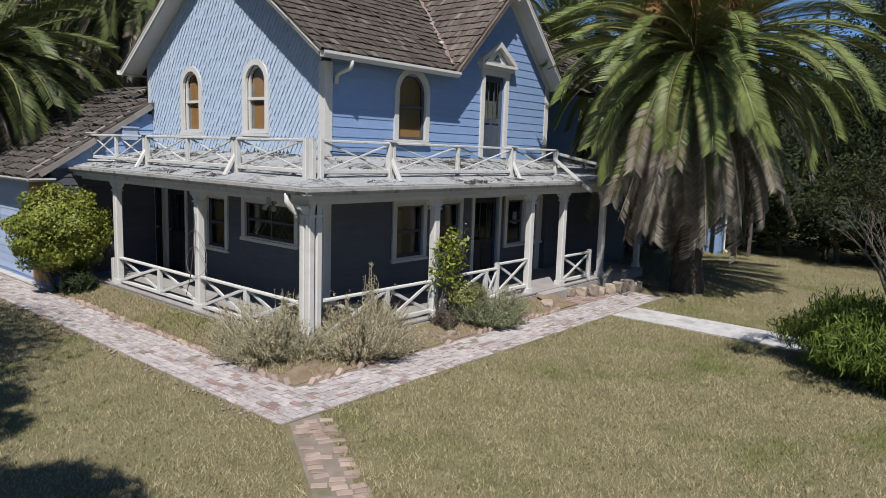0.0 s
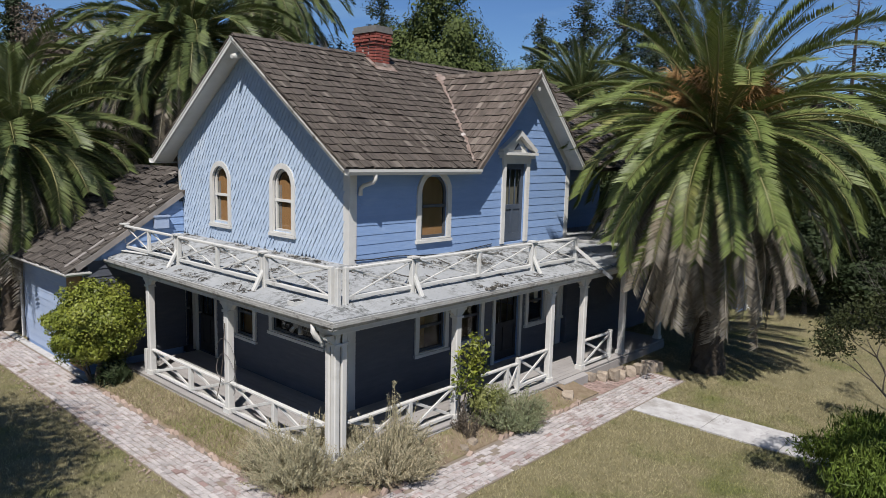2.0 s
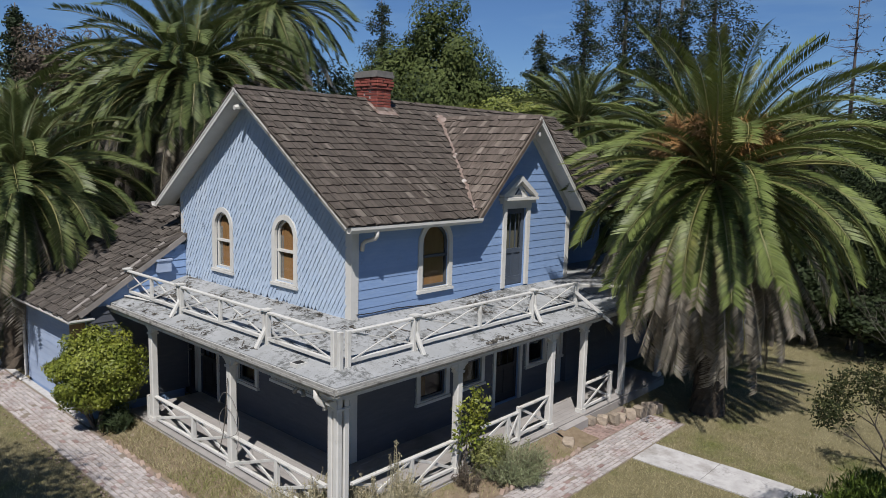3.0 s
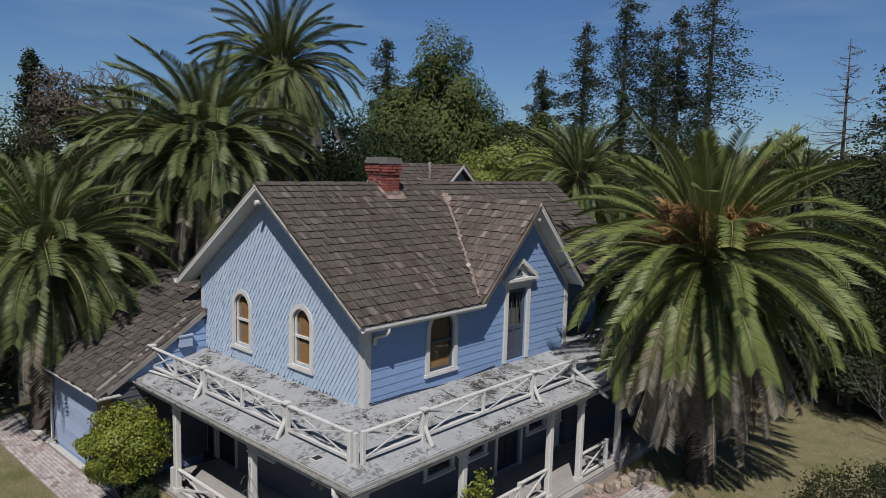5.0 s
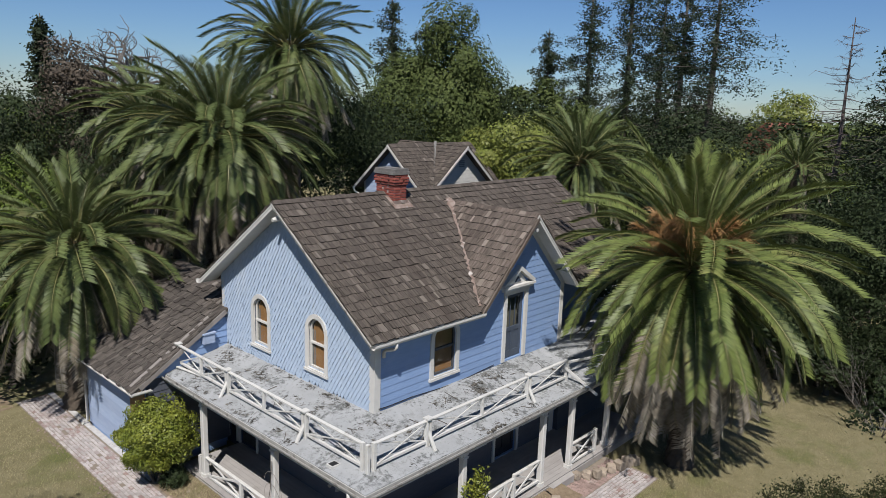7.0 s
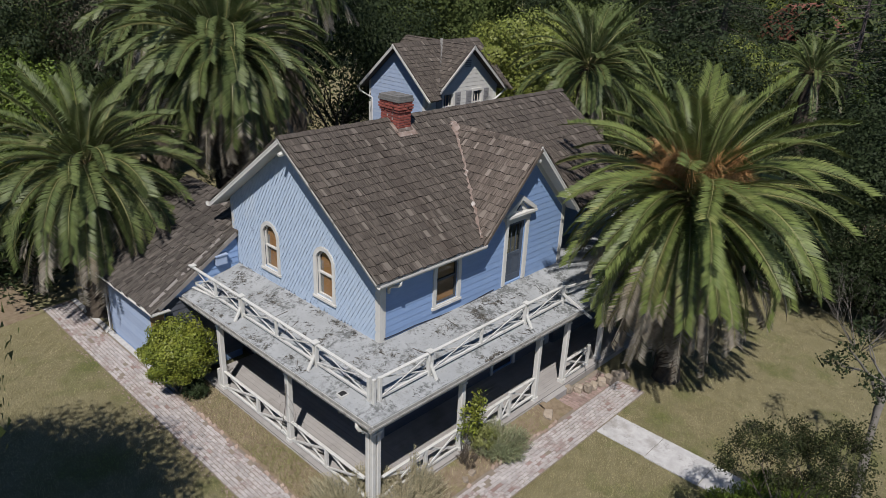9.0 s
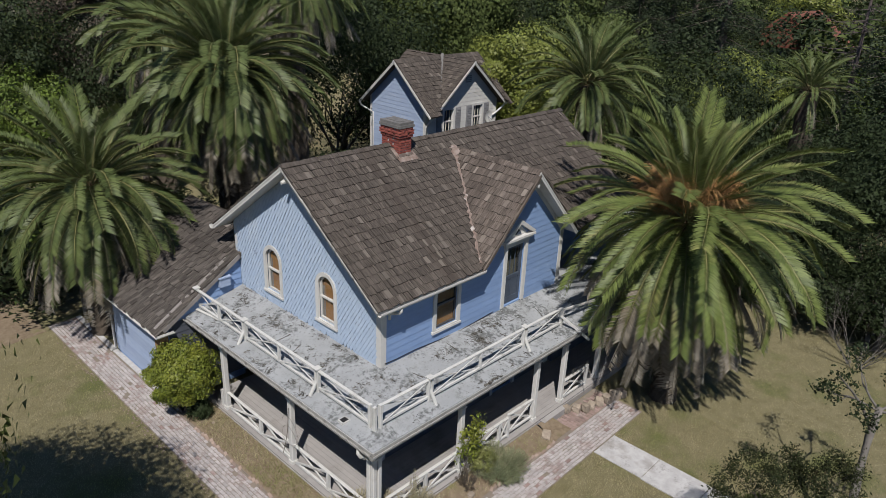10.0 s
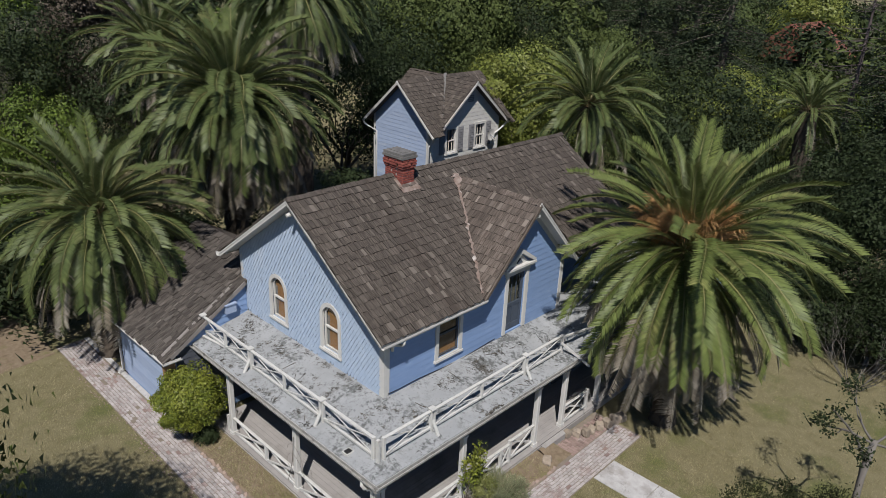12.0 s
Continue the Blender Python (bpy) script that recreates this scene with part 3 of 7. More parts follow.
for h in W_GABLE:
    make_window(house, GABLE, h, "white arched sash window boarded inside")
for h in W_FRONT:
    make_window(house, FRONT, h, "white arched window with a dark sash, boarded inside", sash=M_SASH)
for h in W_FRONT_LOW:
    make_window(house, FRONT, h, "white-framed ground-floor window with dark glass", "half" if h[0] < 3 else "none", sash=M_SASH)
make_window(house, GABLE, W_GABLE_LOW[0], "wide white-framed window with a lattice behind the glass", "none", cols=2, sash=M_SASH)
make_window(house, GABLE, W_GABLE_LOW[1], "white-framed ground-floor window with a curtain", "half", sash=M_SASH)
# lattice behind the wide window
b = Buf()
for k in range(-4, 13):
    for s in (1, -1):
        y0 = 0.86 + 0.16 * k
        pts = []
        for z in (1.46, 2.17):
            pts.append((0.125, y0 + s * (z - 1.46) * 0.9, z))
        if all(0.9 < p[1] < 2.5 for p in pts):
            b.beam(pts[0], pts[1], 0.012, 0.02)
part("lattice", b, M_CURTAIN, house, "thin pale diamond lattice")
# notice behind a pane
b = Buf().box(6.42, 6.60, 1.55, 1.88, -0.062, -0.058, FRONT)
part("notice", b, M_WHITE, house, "white paper notice in the window")


def make_door(parent, m, h, material, label, panels=True, casing=0.13):
    cx, half, z0, top, _ = h
    b = Buf()
    b.box(cx - half - casing, cx - half, z0 - 0.02, top, 0.0, 0.06, m)
    b.box(cx + half, cx + half + casing, z0 - 0.02, top, 0.0, 0.06, m)
    b.box(cx - half - casing - 0.02, cx + half + casing + 0.02, top, top + casing, 0.0, 0.07, m)
    door = part("door", b, M_WHITE, parent, label)
    b = Buf()
    w0, w1 = -0.10, -0.05
    st = 0.10
    zr = [z0 + 0.02, z0 + 0.22, z0 + (top - z0) * 0.42, z0 + (top - z0) * 0.48, top - 0.14, top - 0.01]
    b.box(cx - half, cx - half + st, z0 + 0.02, top, w0, w1, m)
    b.box(cx + half - st, cx + half, z0 + 0.02, top, w0, w1, m)
    for a, c in ((0, 1), (2, 3), (4, 5)):
        b.box(cx - half + st, cx + half - st, zr[a], zr[c], w0, w1, m)
    b.box(cx - 0.04, cx + 0.04, zr[1], zr[2], w0, w1, m)
    b.box(cx - half + st, cx + half - st, zr[1], zr[2], w0, w1 - 0.02, m)
    part("leaf", b, material, door, "panelled leaf with a glazed upper half")
    b = Buf().add([(cx - half + st, zr[3], -0.08), (cx + half - st, zr[3], -0.08), (cx + half - st, zr[4], -0.08), (cx - half + st, zr[4], -0.08)], [(0, 1, 2, 3)], m)
    pane = part("pane", b, M_GLASS, door)
    pane.visible_shadow = False
    b = Buf()
    for k in (1, 2):
        u = cx - half + st + (2 * half - 2 * st) * k / 3
        b.box(u - 0.012, u + 0.012, zr[3], zr[4], -0.088, -0.066, m)
    part("glazing_bar", b, material, door)
    b = Buf().tube([tuple(m @ Vector((cx - half + 0.05, z0 + 0.98, -0.05))), tuple(m @ Vector((cx - half + 0.05, z0 + 0.98, 0.0)))], [0.028, 0.03], 8)
    part("knob", b, M_METAL, door)
    return door


make_door(house, FRONT, D_FRONT[0], M_DOOR, "slate blue balcony door with white casing")
b = Buf().box(4.93, 5.63, 3.36, 5.2, -0.19, -0.17, FRONT)
part("curtain", b, M_DARKCURTAIN, house, "dull olive curtain behind the balcony door")
make_door(house, FRONT, D_FRONT_LOW[0], M_DARKDOOR, "dark front door with white casing", casing=0.1)
for h in D_GABLE_LOW:
    make_door(house, GABLE, h, M_DARKDOOR, "dark glazed side door with thin casing", casing=0.07)
# pediment over the balcony door
b = Buf()
b.box(4.62, 5.94, 5.37, 5.45, 0.0, 0.14, FRONT)
b.box(4.56, 6.00, 5.45, 5.52, 0.0, 0.19, FRONT)
for s in (-1, 1):
    b.prism([(5.28, 5.92), (5.28, 6.06), (5.28 + s * 0.72, 5.58), (5.28 + s * 0.66, 5.50)][::-s], 0.0, 0.17, FRONT)
part("pediment", b, M_WHITE, house, "white triangular pediment over the balcony door")
b = Buf().prism([(4.84, 5.52), (5.72, 5.52), (5.28, 5.92)], 0.0, 0.06, FRONT)
part("pediment_panel", b, M_WHITE, house)
b = Buf().prism([(5.14, 5.58), (5.42, 5.58), (5.28, 5.74)], 0.06, 0.09, FRONT)
part("pediment_inset", b, M_DOOR, house, "dark triangular inset")


# roofs
def slope(origin, u, s):
    u, s = Vector(u).normalized(), Vector(s).normalized()
    m = Matrix((u, s, u.cross(s))).transposed().to_4x4()
    m.translation = origin
    return m


def shakes(roof, m, length, run, inside, pick, rnd, expo=0.243, material=None, tag="shake", wild=1.0):
    """Split-wood courses. Those for which pick() holds are pieces; the rest form one mesh."""
    rest = Buf()
    count = 0
    s = -0.04
    row = 0
    while s < run - 0.05:
        u = -0.03 - rnd.uniform(0, 0.1)
        while u < length:
            w = rnd.uniform(0.06, 0.165)
            ln = min(0.50, run - s + 0.03)
            ua, ub = max(u, -0.03), min(u + w - rnd.choice((0.006, 0.01, 0.02)), length + 0.02)
            if ub - ua > 0.03 and inside((ua + ub) / 2, s + 0.12):
                j, t = rnd.uniform(-0.016, 0.016) * wild, rnd.uniform(0.032, 0.052) * min(wild, 1.4)
                lift = rnd.uniform(0, 0.03) * wild if rnd.random() < 0.15 * wild else 0
                sk = rnd.uniform(-0.008, 0.008)
                vs = [(ua, s + j, 0.012), (ub, s + j + sk, 0.012), (ub, s + ln, 0.0), (ua, s + ln, 0.0),
                      (ua, s + j, 0.016 + t + lift), (ub, s + j + sk, 0.016 + t + lift * 0.3), (ub, s + ln, 0.012), (ua, s + ln, 0.012)]
                fs = [(4, 5, 6, 7), (0, 1, 5, 4), (1, 2, 6, 5), (3, 0, 4, 7)]
                if pick((ua + ub) / 2, s) and count < 300:
                    piece = Buf().add(vs, fs, m)
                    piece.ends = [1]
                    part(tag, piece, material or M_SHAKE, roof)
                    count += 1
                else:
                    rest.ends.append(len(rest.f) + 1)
                    rest.add(vs, fs, m)
            u += w
        s += expo
        row += 1
    part("shakes", rest, material or M_SHAKE, roof, "courses of weathered split shakes", kind="stuff")


def under_dormer(x, y):
    return dormer_z(x) > main_z(y) + 0.04 and y < RIDGE_Y


RUN = math.hypot(RIDGE_Y - EAVE_Y, RIDGE_Z - main_z(EAVE_Y))
X0, X1 = -0.43, 11.85
m_south = slope((X0, EAVE_Y, main_z(EAVE_Y)), (1, 0, 0), (0, 1, PITCH))
m_north = slope((X1, 2 * RIDGE_Y - EAVE_Y, main_z(EAVE_Y)), (-1, 0, 0), (0, -1, PITCH))
b = Buf()
s_v = (2.94 - EAVE_Y) / ((RIDGE_Y - EAVE_Y) / RUN)
u_l, u_c, u_r = 3.38 - X0, DORMER_X - X0, 7.86 - X0
b.prism([(0, 0), (u_l, 0), (u_c, s_v), (u_c, RUN), (0, RUN)], -0.11, 0.0, m_south)
b.prism([(u_c, s_v), (u_r, 0), (X1 - X0, 0), (X1 - X0, RUN), (u_c, RUN)], -0.11, 0.0, m_south)
b.box(0, X1 - X0, 0, RUN, -0.11, 0.0, m_north)
main_roof = part("roof", b, M_SHAKE, house, "steep brown roof of weathered wooden shakes")
COS = (RIDGE_Y - EAVE_Y) / RUN
shake_rnd = random.Random(11)
SHAKES = [(main_roof, m_south, X1 - X0, RUN, lambda u, s: not under_dormer(X0 + u, EAVE_Y + s * COS), lambda u, s: 0.2 < u < 3.7 and s > 0.6),
          (main_roof, m_north, X1 - X0, RUN, lambda u, s: True, lambda u, s: False)]
# cross gable roof
DY0, DY1 = -0.42, 2.98
DRUN = math.hypot(2.3, 2.3 * DORMER_PITCH)
DCOS = 2.3 / DRUN
z_e = dormer_z(DORMER_X - 2.3)
m_dl = slope((DORMER_X - 2.3, DY1, z_e), (0, -1, 0), (1, 0, DORMER_PITCH))
m_dr = slope((DORMER_X + 2.3, DY0, z_e), (0, 1, 0), (-1, 0, DORMER_PITCH))
b = Buf()
lw = DY1 - DY0
cut = DY1 - (-0.36)
b.prism([(cut - 0.15, 0), (lw, 0), (lw, DRUN), (0, DRUN)], -0.10, 0.0, m_dl)
b.prism([(0, 0), (lw - cut + 0.15, 0), (lw, DRUN), (0, DRUN)], -0.10, 0.0, m_dr)
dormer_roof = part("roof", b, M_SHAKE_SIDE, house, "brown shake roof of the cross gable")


def dormer_in_left(u, s):
    return dormer_z(DORMER_X - 2.3 + s * DCOS) > main_z(DY1 - u) - 0.08


def dormer_in_right(u, s):
    return dormer_z(DORMER_X + 2.3 - s * DCOS) > main_z(DY0 + u) - 0.08


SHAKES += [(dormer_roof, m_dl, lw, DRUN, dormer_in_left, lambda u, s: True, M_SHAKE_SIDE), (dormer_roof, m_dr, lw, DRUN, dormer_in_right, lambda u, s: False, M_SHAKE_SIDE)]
# ridge caps
rr = random.Random(5)
x = X0
while x < X1:
    for s in (-1, 1):
        mm = slope((x + rr.uniform(-0.02, 0.02) + (0.24 if s > 0 else 0), RIDGE_Y + s * 0.11, RIDGE_Z - 0.11 * PITCH + 0.03), (1, 0, 0) if s < 0 else (-1, 0, 0), (0, -s, PITCH))
        part("ridge_shake", Buf().box(0, 0.235, 0, 0.14, 0.0, 0.02 + rr.uniform(0, 0.02), mm), M_SHAKE, main_roof)
    x += 0.23
y = DY0
while y < DY1 - 0.1:
    for s in (-1, 1):
        mm = slope((DORMER_X + s * 0.09, y + (0.2 if s < 0 else 0), DORMER_Z - 0.09 * DORMER_PITCH + 0.03), (0, -1, 0) if s < 0 else (0, 1, 0), (-s, 0, DORMER_PITCH))
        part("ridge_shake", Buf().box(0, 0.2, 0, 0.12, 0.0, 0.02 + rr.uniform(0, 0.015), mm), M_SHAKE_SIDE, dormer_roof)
    y += 0.22
# valley flashing
b = Buf()
vr = random.Random(8)
n = 44
pa, pb = Vector((3.36, -0.33, main_z(-0.33) + 0.10)), Vector((5.56, 2.93, 7.60))
sdv = Vector((-0.8, 0.55, 0)).normalized()
for k in range(n + 1):
    p = pa.lerp(pb, k / n) + Vector((vr.uniform(-0.02, 0.02), 0, vr.uniform(-0.03, 0.025)))
    wide = 0.15 if k > n - 4 else 0.05
    b.v += [tuple(p - sdv * wide * vr.uniform(0.0, 1.7)), tuple(p + Vector((0, 0, 0.012))), tuple(p + sdv * wide * vr.uniform(0.0, 1.7))]
for k in range(n):
    b.f += [(3 * k, 3 * k + 1, 3 * k + 4, 3 * k + 3), (3 * k + 1, 3 * k + 2, 3 * k + 5, 3 * k + 4)]
part("valley_flashing", b, M_FLASH, house, "ragged rusty metal flashing in the roof valley")

# soffits, rake boards, gutters
b = Buf()
b.box(0.02, 0.47, 0.02, RUN - 0.06, -0.125, -0.112, m_south)
b.box(X1 - X0 - 0.47, X1 - X0 - 0.02, 0.02, RUN - 0.06, -0.125, -0.112, m_north)
b.box(0.47, 3.8, 0.02, 0.44, -0.125, -0.112, m_south)
b.prism([(lw - 0.42, 0.02), (lw, 0.02), (lw, DRUN - 0.05), (lw - 0.42, DRUN - 0.05)], -0.115, -0.102, m_dl)
b.prism([(0, 0.02), (0.42, 0.02), (0.42, DRUN - 0.05), (0, DRUN - 0.05)], -0.115, -0.102, m_dr)
part("soffit", b, M_WHITE, house, "white boarded soffits")


def rake(parent, m, run, u, out, label="", material=None, deep=1.0):
    """A board with a stepped moulding along the sloping edge of a roof at u; out is the side it faces."""
    prof = [(0, -0.135), (0.024, -0.135), (0.024, -0.075), (0.038, -0.065), (0.038, -0.035), (0.024, -0.02), (0, -0.02)]
    prof = [(u + out * a, -0.02 + (c + 0.02) * deep) for a, c in prof]
    if out < 0:
        prof = prof[::-1]
    n = len(prof)
    bf = Buf().add([(a, -0.03, c) for a, c in prof] + [(a, run + 0.02, c) for a, c in prof], [tuple(range(n)), tuple(range(2 * n - 1, n - 1, -1))] + [(i, n + i, n + (i + 1) % n, (i + 1) % n) for i in range(n)], m)
    return part("rake_board", bf, material or M_WHITE, parent, label)


rake(house, m_south, RUN, 0.0, -1, "thin grey weathered board along the roof edge", M_GUTTER, 0.62)
rake(house, m_north, RUN, X1 - X0, 1)
rake(house, m_dl, DRUN, lw, 1, "dark weathered board along the roof edge", M_SHAKE_SIDE)
rake(house, m_dr, DRUN, 0.0, -1)
# frieze board under the cross gable
b = Buf()
mm = wall_frame((0, 0, 0), (0, -1, 0))
for s in (-1, 1):
    a = [(DORMER_X + s * 2.0, dormer_z(DORMER_X + s * 2.0) - 0.14), (DORMER_X + s * 0.03, DORMER_Z - 0.17), (DORMER_X + s * 0.03, DORMER_Z - 0.37), (DORMER_X + s * 2.0, dormer_z(DORMER_X + s * 2.0) - 0.34)]
    if s > 0:
        b.prism(a[::-1] if s < 0 else a[::-1], 0.0, 0.05, mm)
part("frieze_board", b, M_WHITE, house)


def gutter(buf, p0, p1, out, w=0.11, h=0.10):
    """An open trough along an eave, with a rolled lip."""
    p0, p1, out = Vector(p0), Vector(p1), Vector(out)
    prof = [(0, 0), (0, -h), (w * 0.7, -h), (w, -h * 0.45), (w, 0.0), (w + 0.014, 0.0), (w + 0.014, -h * 0.5), (w * 0.75, -h - 0.012), (-0.012, -h - 0.012), (-0.012, 0)]
    ring = lambda p: [p + out * a + Vector((0, 0, c)) for a, c in prof]
    n = len(prof)
    buf.add(ring(p0) + ring(p1), [(i, (i + 1) % n, n + (i + 1) % n, n + i) for i in range(n)] + [tuple(range(n)), tuple(range(2 * n - 1, n - 1, -1))])


b = Buf()
gutter(b, (X0 + 0.0, EAVE_Y + 0.0, main_z(EAVE_Y) - 0.02), (3.42, EAVE_Y, main_z(EAVE_Y) - 0.02), (0, -1, 0))
part("gutter", b, M_WHITE, house, "white eaves gutter")
b = Buf()
b.tube([(0.27, -0.43, 5.03), (0.27, -0.43, 4.93), (0.26, -0.38, 4.87), (0.22, -0.16, 4.80), (0.20, -0.09, 4.74), (0.20, -0.08, 4.60)], [0.042] * 6, 8)
part("downpipe", b, M_WHITE, house, "white curved downpipe stub", smooth=True)
b = Buf()
gutter(b, (-0.5, 2 * RIDGE_Y - EAVE_Y, main_z(EAVE_Y) - 0.02), (X1, 2 * RIDGE_Y - EAVE_Y, main_z(EAVE_Y) - 0.02), (0, 1, 0))
part("gutter", b, M_WHITE, house)
# carved brackets under both peaks
b = Buf()
for k in range(2):
    org = (-0.44 + 0.0, RIDGE_Y, RIDGE_Z - 0.42) if k == 0 else (DORMER_X, DY0 + 0.02, DORMER_Z - 0.42)
    ax = Vector((1, 0, 0)) if k == 0 else Vector((0, 1, 0))
    sd = Vector((0, 1, 0)) if k == 0 else Vector((1, 0, 0))
    pts = [Vector(org) + ax * (0.42 * math.cos(a)) * 0.9 + Vector((0, 0, 0.24 - 0.26 * math.sin(a))) for a in (0, 0.4, 0.8, 1.2, 1.57)]
    b = Buf()
    b.tube(pts, [0.055, 0.07, 0.08, 0.07, 0.05], 8)
    part("bracket", b, M_WHITE, house, "curved white peak bracket")

# chimney
CX, CY = 3.54, 3.37
b = Buf().box(CX - 0.222, CX + 0.222, CY - 0.372, CY + 0.372, 6.9, 8.36)
chimney = part("chimney", b, M_MORTAR, house, "red brick chimney with a corbelled top and grey cap")
b = Buf().box(CX - 0.30, CX + 0.30, CY - 0.44, CY + 0.44, 8.40, 8.48)
b.box(CX - 0.28, CX + 0.28, CY - 0.42, CY + 0.42, 8.48, 8.56)
b.box(CX - 0.15, CX + 0.15, CY - 0.28, CY + 0.28, 8.56, 8.575)
part("cap", b, M_CAP, chimney, "grey cement cap")
b = Buf()
b.box(CX - 0.36, CX + 0.36, 0, 0.17, 0.062, 0.075, slope((0, CY - 0.54, main_z(CY - 0.54)), (1, 0, 0), (0, 1, PITCH)))
b.box(CX - 0.27, CX + 0.27, CY - 0.415, CY - 0.392, main_z(CY - 0.4) + 0.02, main_z(CY - 0.4) + 0.15)
for sx in (-1, 1):
    b.box(CX + sx * 0.30 - 0.06, CX + sx * 0.30 + 0.06, 0.15, 0.55, 0.06, 0.072, slope((0, CY - 0.54, main_z(CY - 0.54)), (1, 0, 0), (0, 1, PITCH)))
part("flashing", b, M_FLASH, chimney, "pale metal flashing at the chimney's foot")
brick_mesh = {}


def brick_piece(parent, name, l, w, h, m, material, rnd):
    """One brick with worn upper edges; like sizes share a mesh."""
    key = (name, round(l, 3), round(w, 3), round(h, 3), material.name, rnd.randrange(3))
    if key not in brick_mesh:
        q = random.Random(len(brick_mesh))
        a, c = l / 2, w / 2
        e = 0.006
        vs = [(x + q.uniform(-0.003, 0.003), y + q.uniform(-0.003, 0.003), z) for x, y, z in
              ((-a, -c, 0), (a, -c, 0), (a, c, 0), (-a, c, 0), (-a, -c, h - e), (a, -c, h - e), (a, c, h - e), (-a, c, h - e), (-a + e, -c + e, h), (a - e, -c + e, h), (a - e, c - e, h), (-a + e, c - e, h))]
        fs = [(0, 1, 5, 4), (1, 2, 6, 5), (2, 3, 7, 6), (3, 0, 4, 7), (4, 5, 9, 8), (5, 6, 10, 9), (6, 7, 11, 10), (7, 4, 8, 11), (8, 9, 10, 11)]
        brick_mesh[key] = Buf().add(vs, fs).mesh(name, material)
    ob = part(name, brick_mesh[key], material, parent)
    ob.matrix_basis = m
    return ob


br = random.Random(21)
for c in range(15):
    z = 7.28 + 0.075 * c
    grow = 0.0 if c < 11 else (0.03, 0.055, 0.055, 0.03)[c - 11]
    hx, hy = 0.24 + grow, 0.39 + grow
    for face in range(4):
        lx, nrm = ((2 * hy, (-1, 0, 0)), (2 * hx, (0, -1, 0)), (2 * hy, (1, 0, 0)), (2 * hx, (0, 1, 0)))[face]
        k = max(2, round(lx / 0.23))
        for i in range(k):
            t = -lx / 2 + lx * (i + 0.5) / k + (0.05 if c % 2 else -0.05) * (0 < i < k - 1)
            d = (hx if face % 2 == 0 else hy) - 0.05
            n3 = Vector(nrm)
            tn = Vector((0, 0, 1)).cross(n3)
            p = Vector((CX, CY, z + 0.033)) + n3 * d + tn * t
            m = Matrix((tn, Vector((0, 0, 1)), n3)).transposed().to_4x4()
            m.translation = p + n3 * br.uniform(-0.003, 0.004)
            brick_piece(chimney, "brick", lx / k - 0.017, 0.060, 0.052, m, M_BRICK, br)

# conduit, meter box, cable along the front wall
b = Buf()
pts = [(0.1, -0.05, 3.33)] + [(x, -0.045, 3.27 + 0.05 * math.sin(x * 1.7)) for x in (0.5, 1.2, 2.0, 2.8, 3.6, 4.4)]
b.tube(pts, [0.012] * len(pts), 5)
part("cable", b, M_BLACK, house, "black cable along the foot of the wall")

# ---- lean-to wing ----
wing = thing("side_wing", (0, 0, 0), "low blue clapboard side wing with an old shake roof", "house")
EX0, EX1, EY0, EY1 = -2.55, 4.0, 6.55, 10.70
W_EAVE_X, W_EAVE_Z, W_RIDGE_X, W_PITCH = -2.92, 2.52, 0.75, 0.635
W_RIDGE_Z = W_EAVE_Z + W_PITCH * (W_RIDGE_X - W_EAVE_X)


def wing_z(x):
    return W_EAVE_Z + W_PITCH * (x - W_EAVE_X) - 0.12


m_ww = wall_frame((EX0, 0, 0), (-1, 0, 0))
m_ws = wall_frame((0, EY0, 0), (0, -1, 0))
b = Buf().box(-EY1, -EY0, 0.0, 2.5, -0.14, 0.0, m_ww)
wing_wall = part("wall", b, M_BLUE, wing, "blue clapboard side wall")
siding(wing_wall, m_ww, -EY1, -EY0 - 0.95, 0.12, 2.48, material=M_PALEBLUE)
b = Buf().prism([(EX0 + 0.14, 0.0), (-0.145, 0.0), (-0.145, wing_z(-0.145)), (EX0 + 0.14, wing_z(EX0 + 0.14))], -0.14, 0.0, m_ws)
b.box(0.0, EX1, 6.76, 6.85, 0, 2.0)
b.box(EX0, EX1, EY1 - 0.14, EY1, 0.0, 2.5)
b.prism([(-EX1, 2.5), (-EX0, 2.5), (-W_RIDGE_X, W_RIDGE_Z - 0.12)], -EY1 + 0.0, -EY1 + 0.14, wall_frame((0, 0, 0), (0, 1, 0)) @ Matrix.Scale(-1, 4, (0, 0, 1)))
b.box(EX1 - 0.14, EX1, 6.76, EY1, 0.0, 2.5)
wing_front = part("wall", b, M_BLUE, wing, "blue clapboard end wall of the wing")
# boards below porch-roof height are coloured dark for the shade there, blue above
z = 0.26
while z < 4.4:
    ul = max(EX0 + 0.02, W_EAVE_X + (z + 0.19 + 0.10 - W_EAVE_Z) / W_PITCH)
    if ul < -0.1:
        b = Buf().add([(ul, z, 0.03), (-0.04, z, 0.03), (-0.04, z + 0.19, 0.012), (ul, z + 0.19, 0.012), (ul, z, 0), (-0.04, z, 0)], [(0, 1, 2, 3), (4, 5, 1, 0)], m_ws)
        part("board", b, M_BLUE_SHADE if z < 2.7 else M_BLUE, wing_front)
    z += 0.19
b = Buf().box(-EY0 - 0.94, -EY0 - 0.02, 0.1, 2.42, 0.0, 0.012, m_ww)
closing = part("boarded_opening", b, M_PLANK, wing, "bare orange-brown planks closing the corner")
for k in range(5):
    part("plank", Buf().box(-EY0 - 0.94 + 0.185 * k, -EY0 - 0.765 + 0.185 * k, 0.08, 2.43, 0.012, 0.035, m_ww), M_PLANK, closing)
W_RUN = math.hypot(W_RIDGE_X - W_EAVE_X, W_RIDGE_Z - W_EAVE_Z)
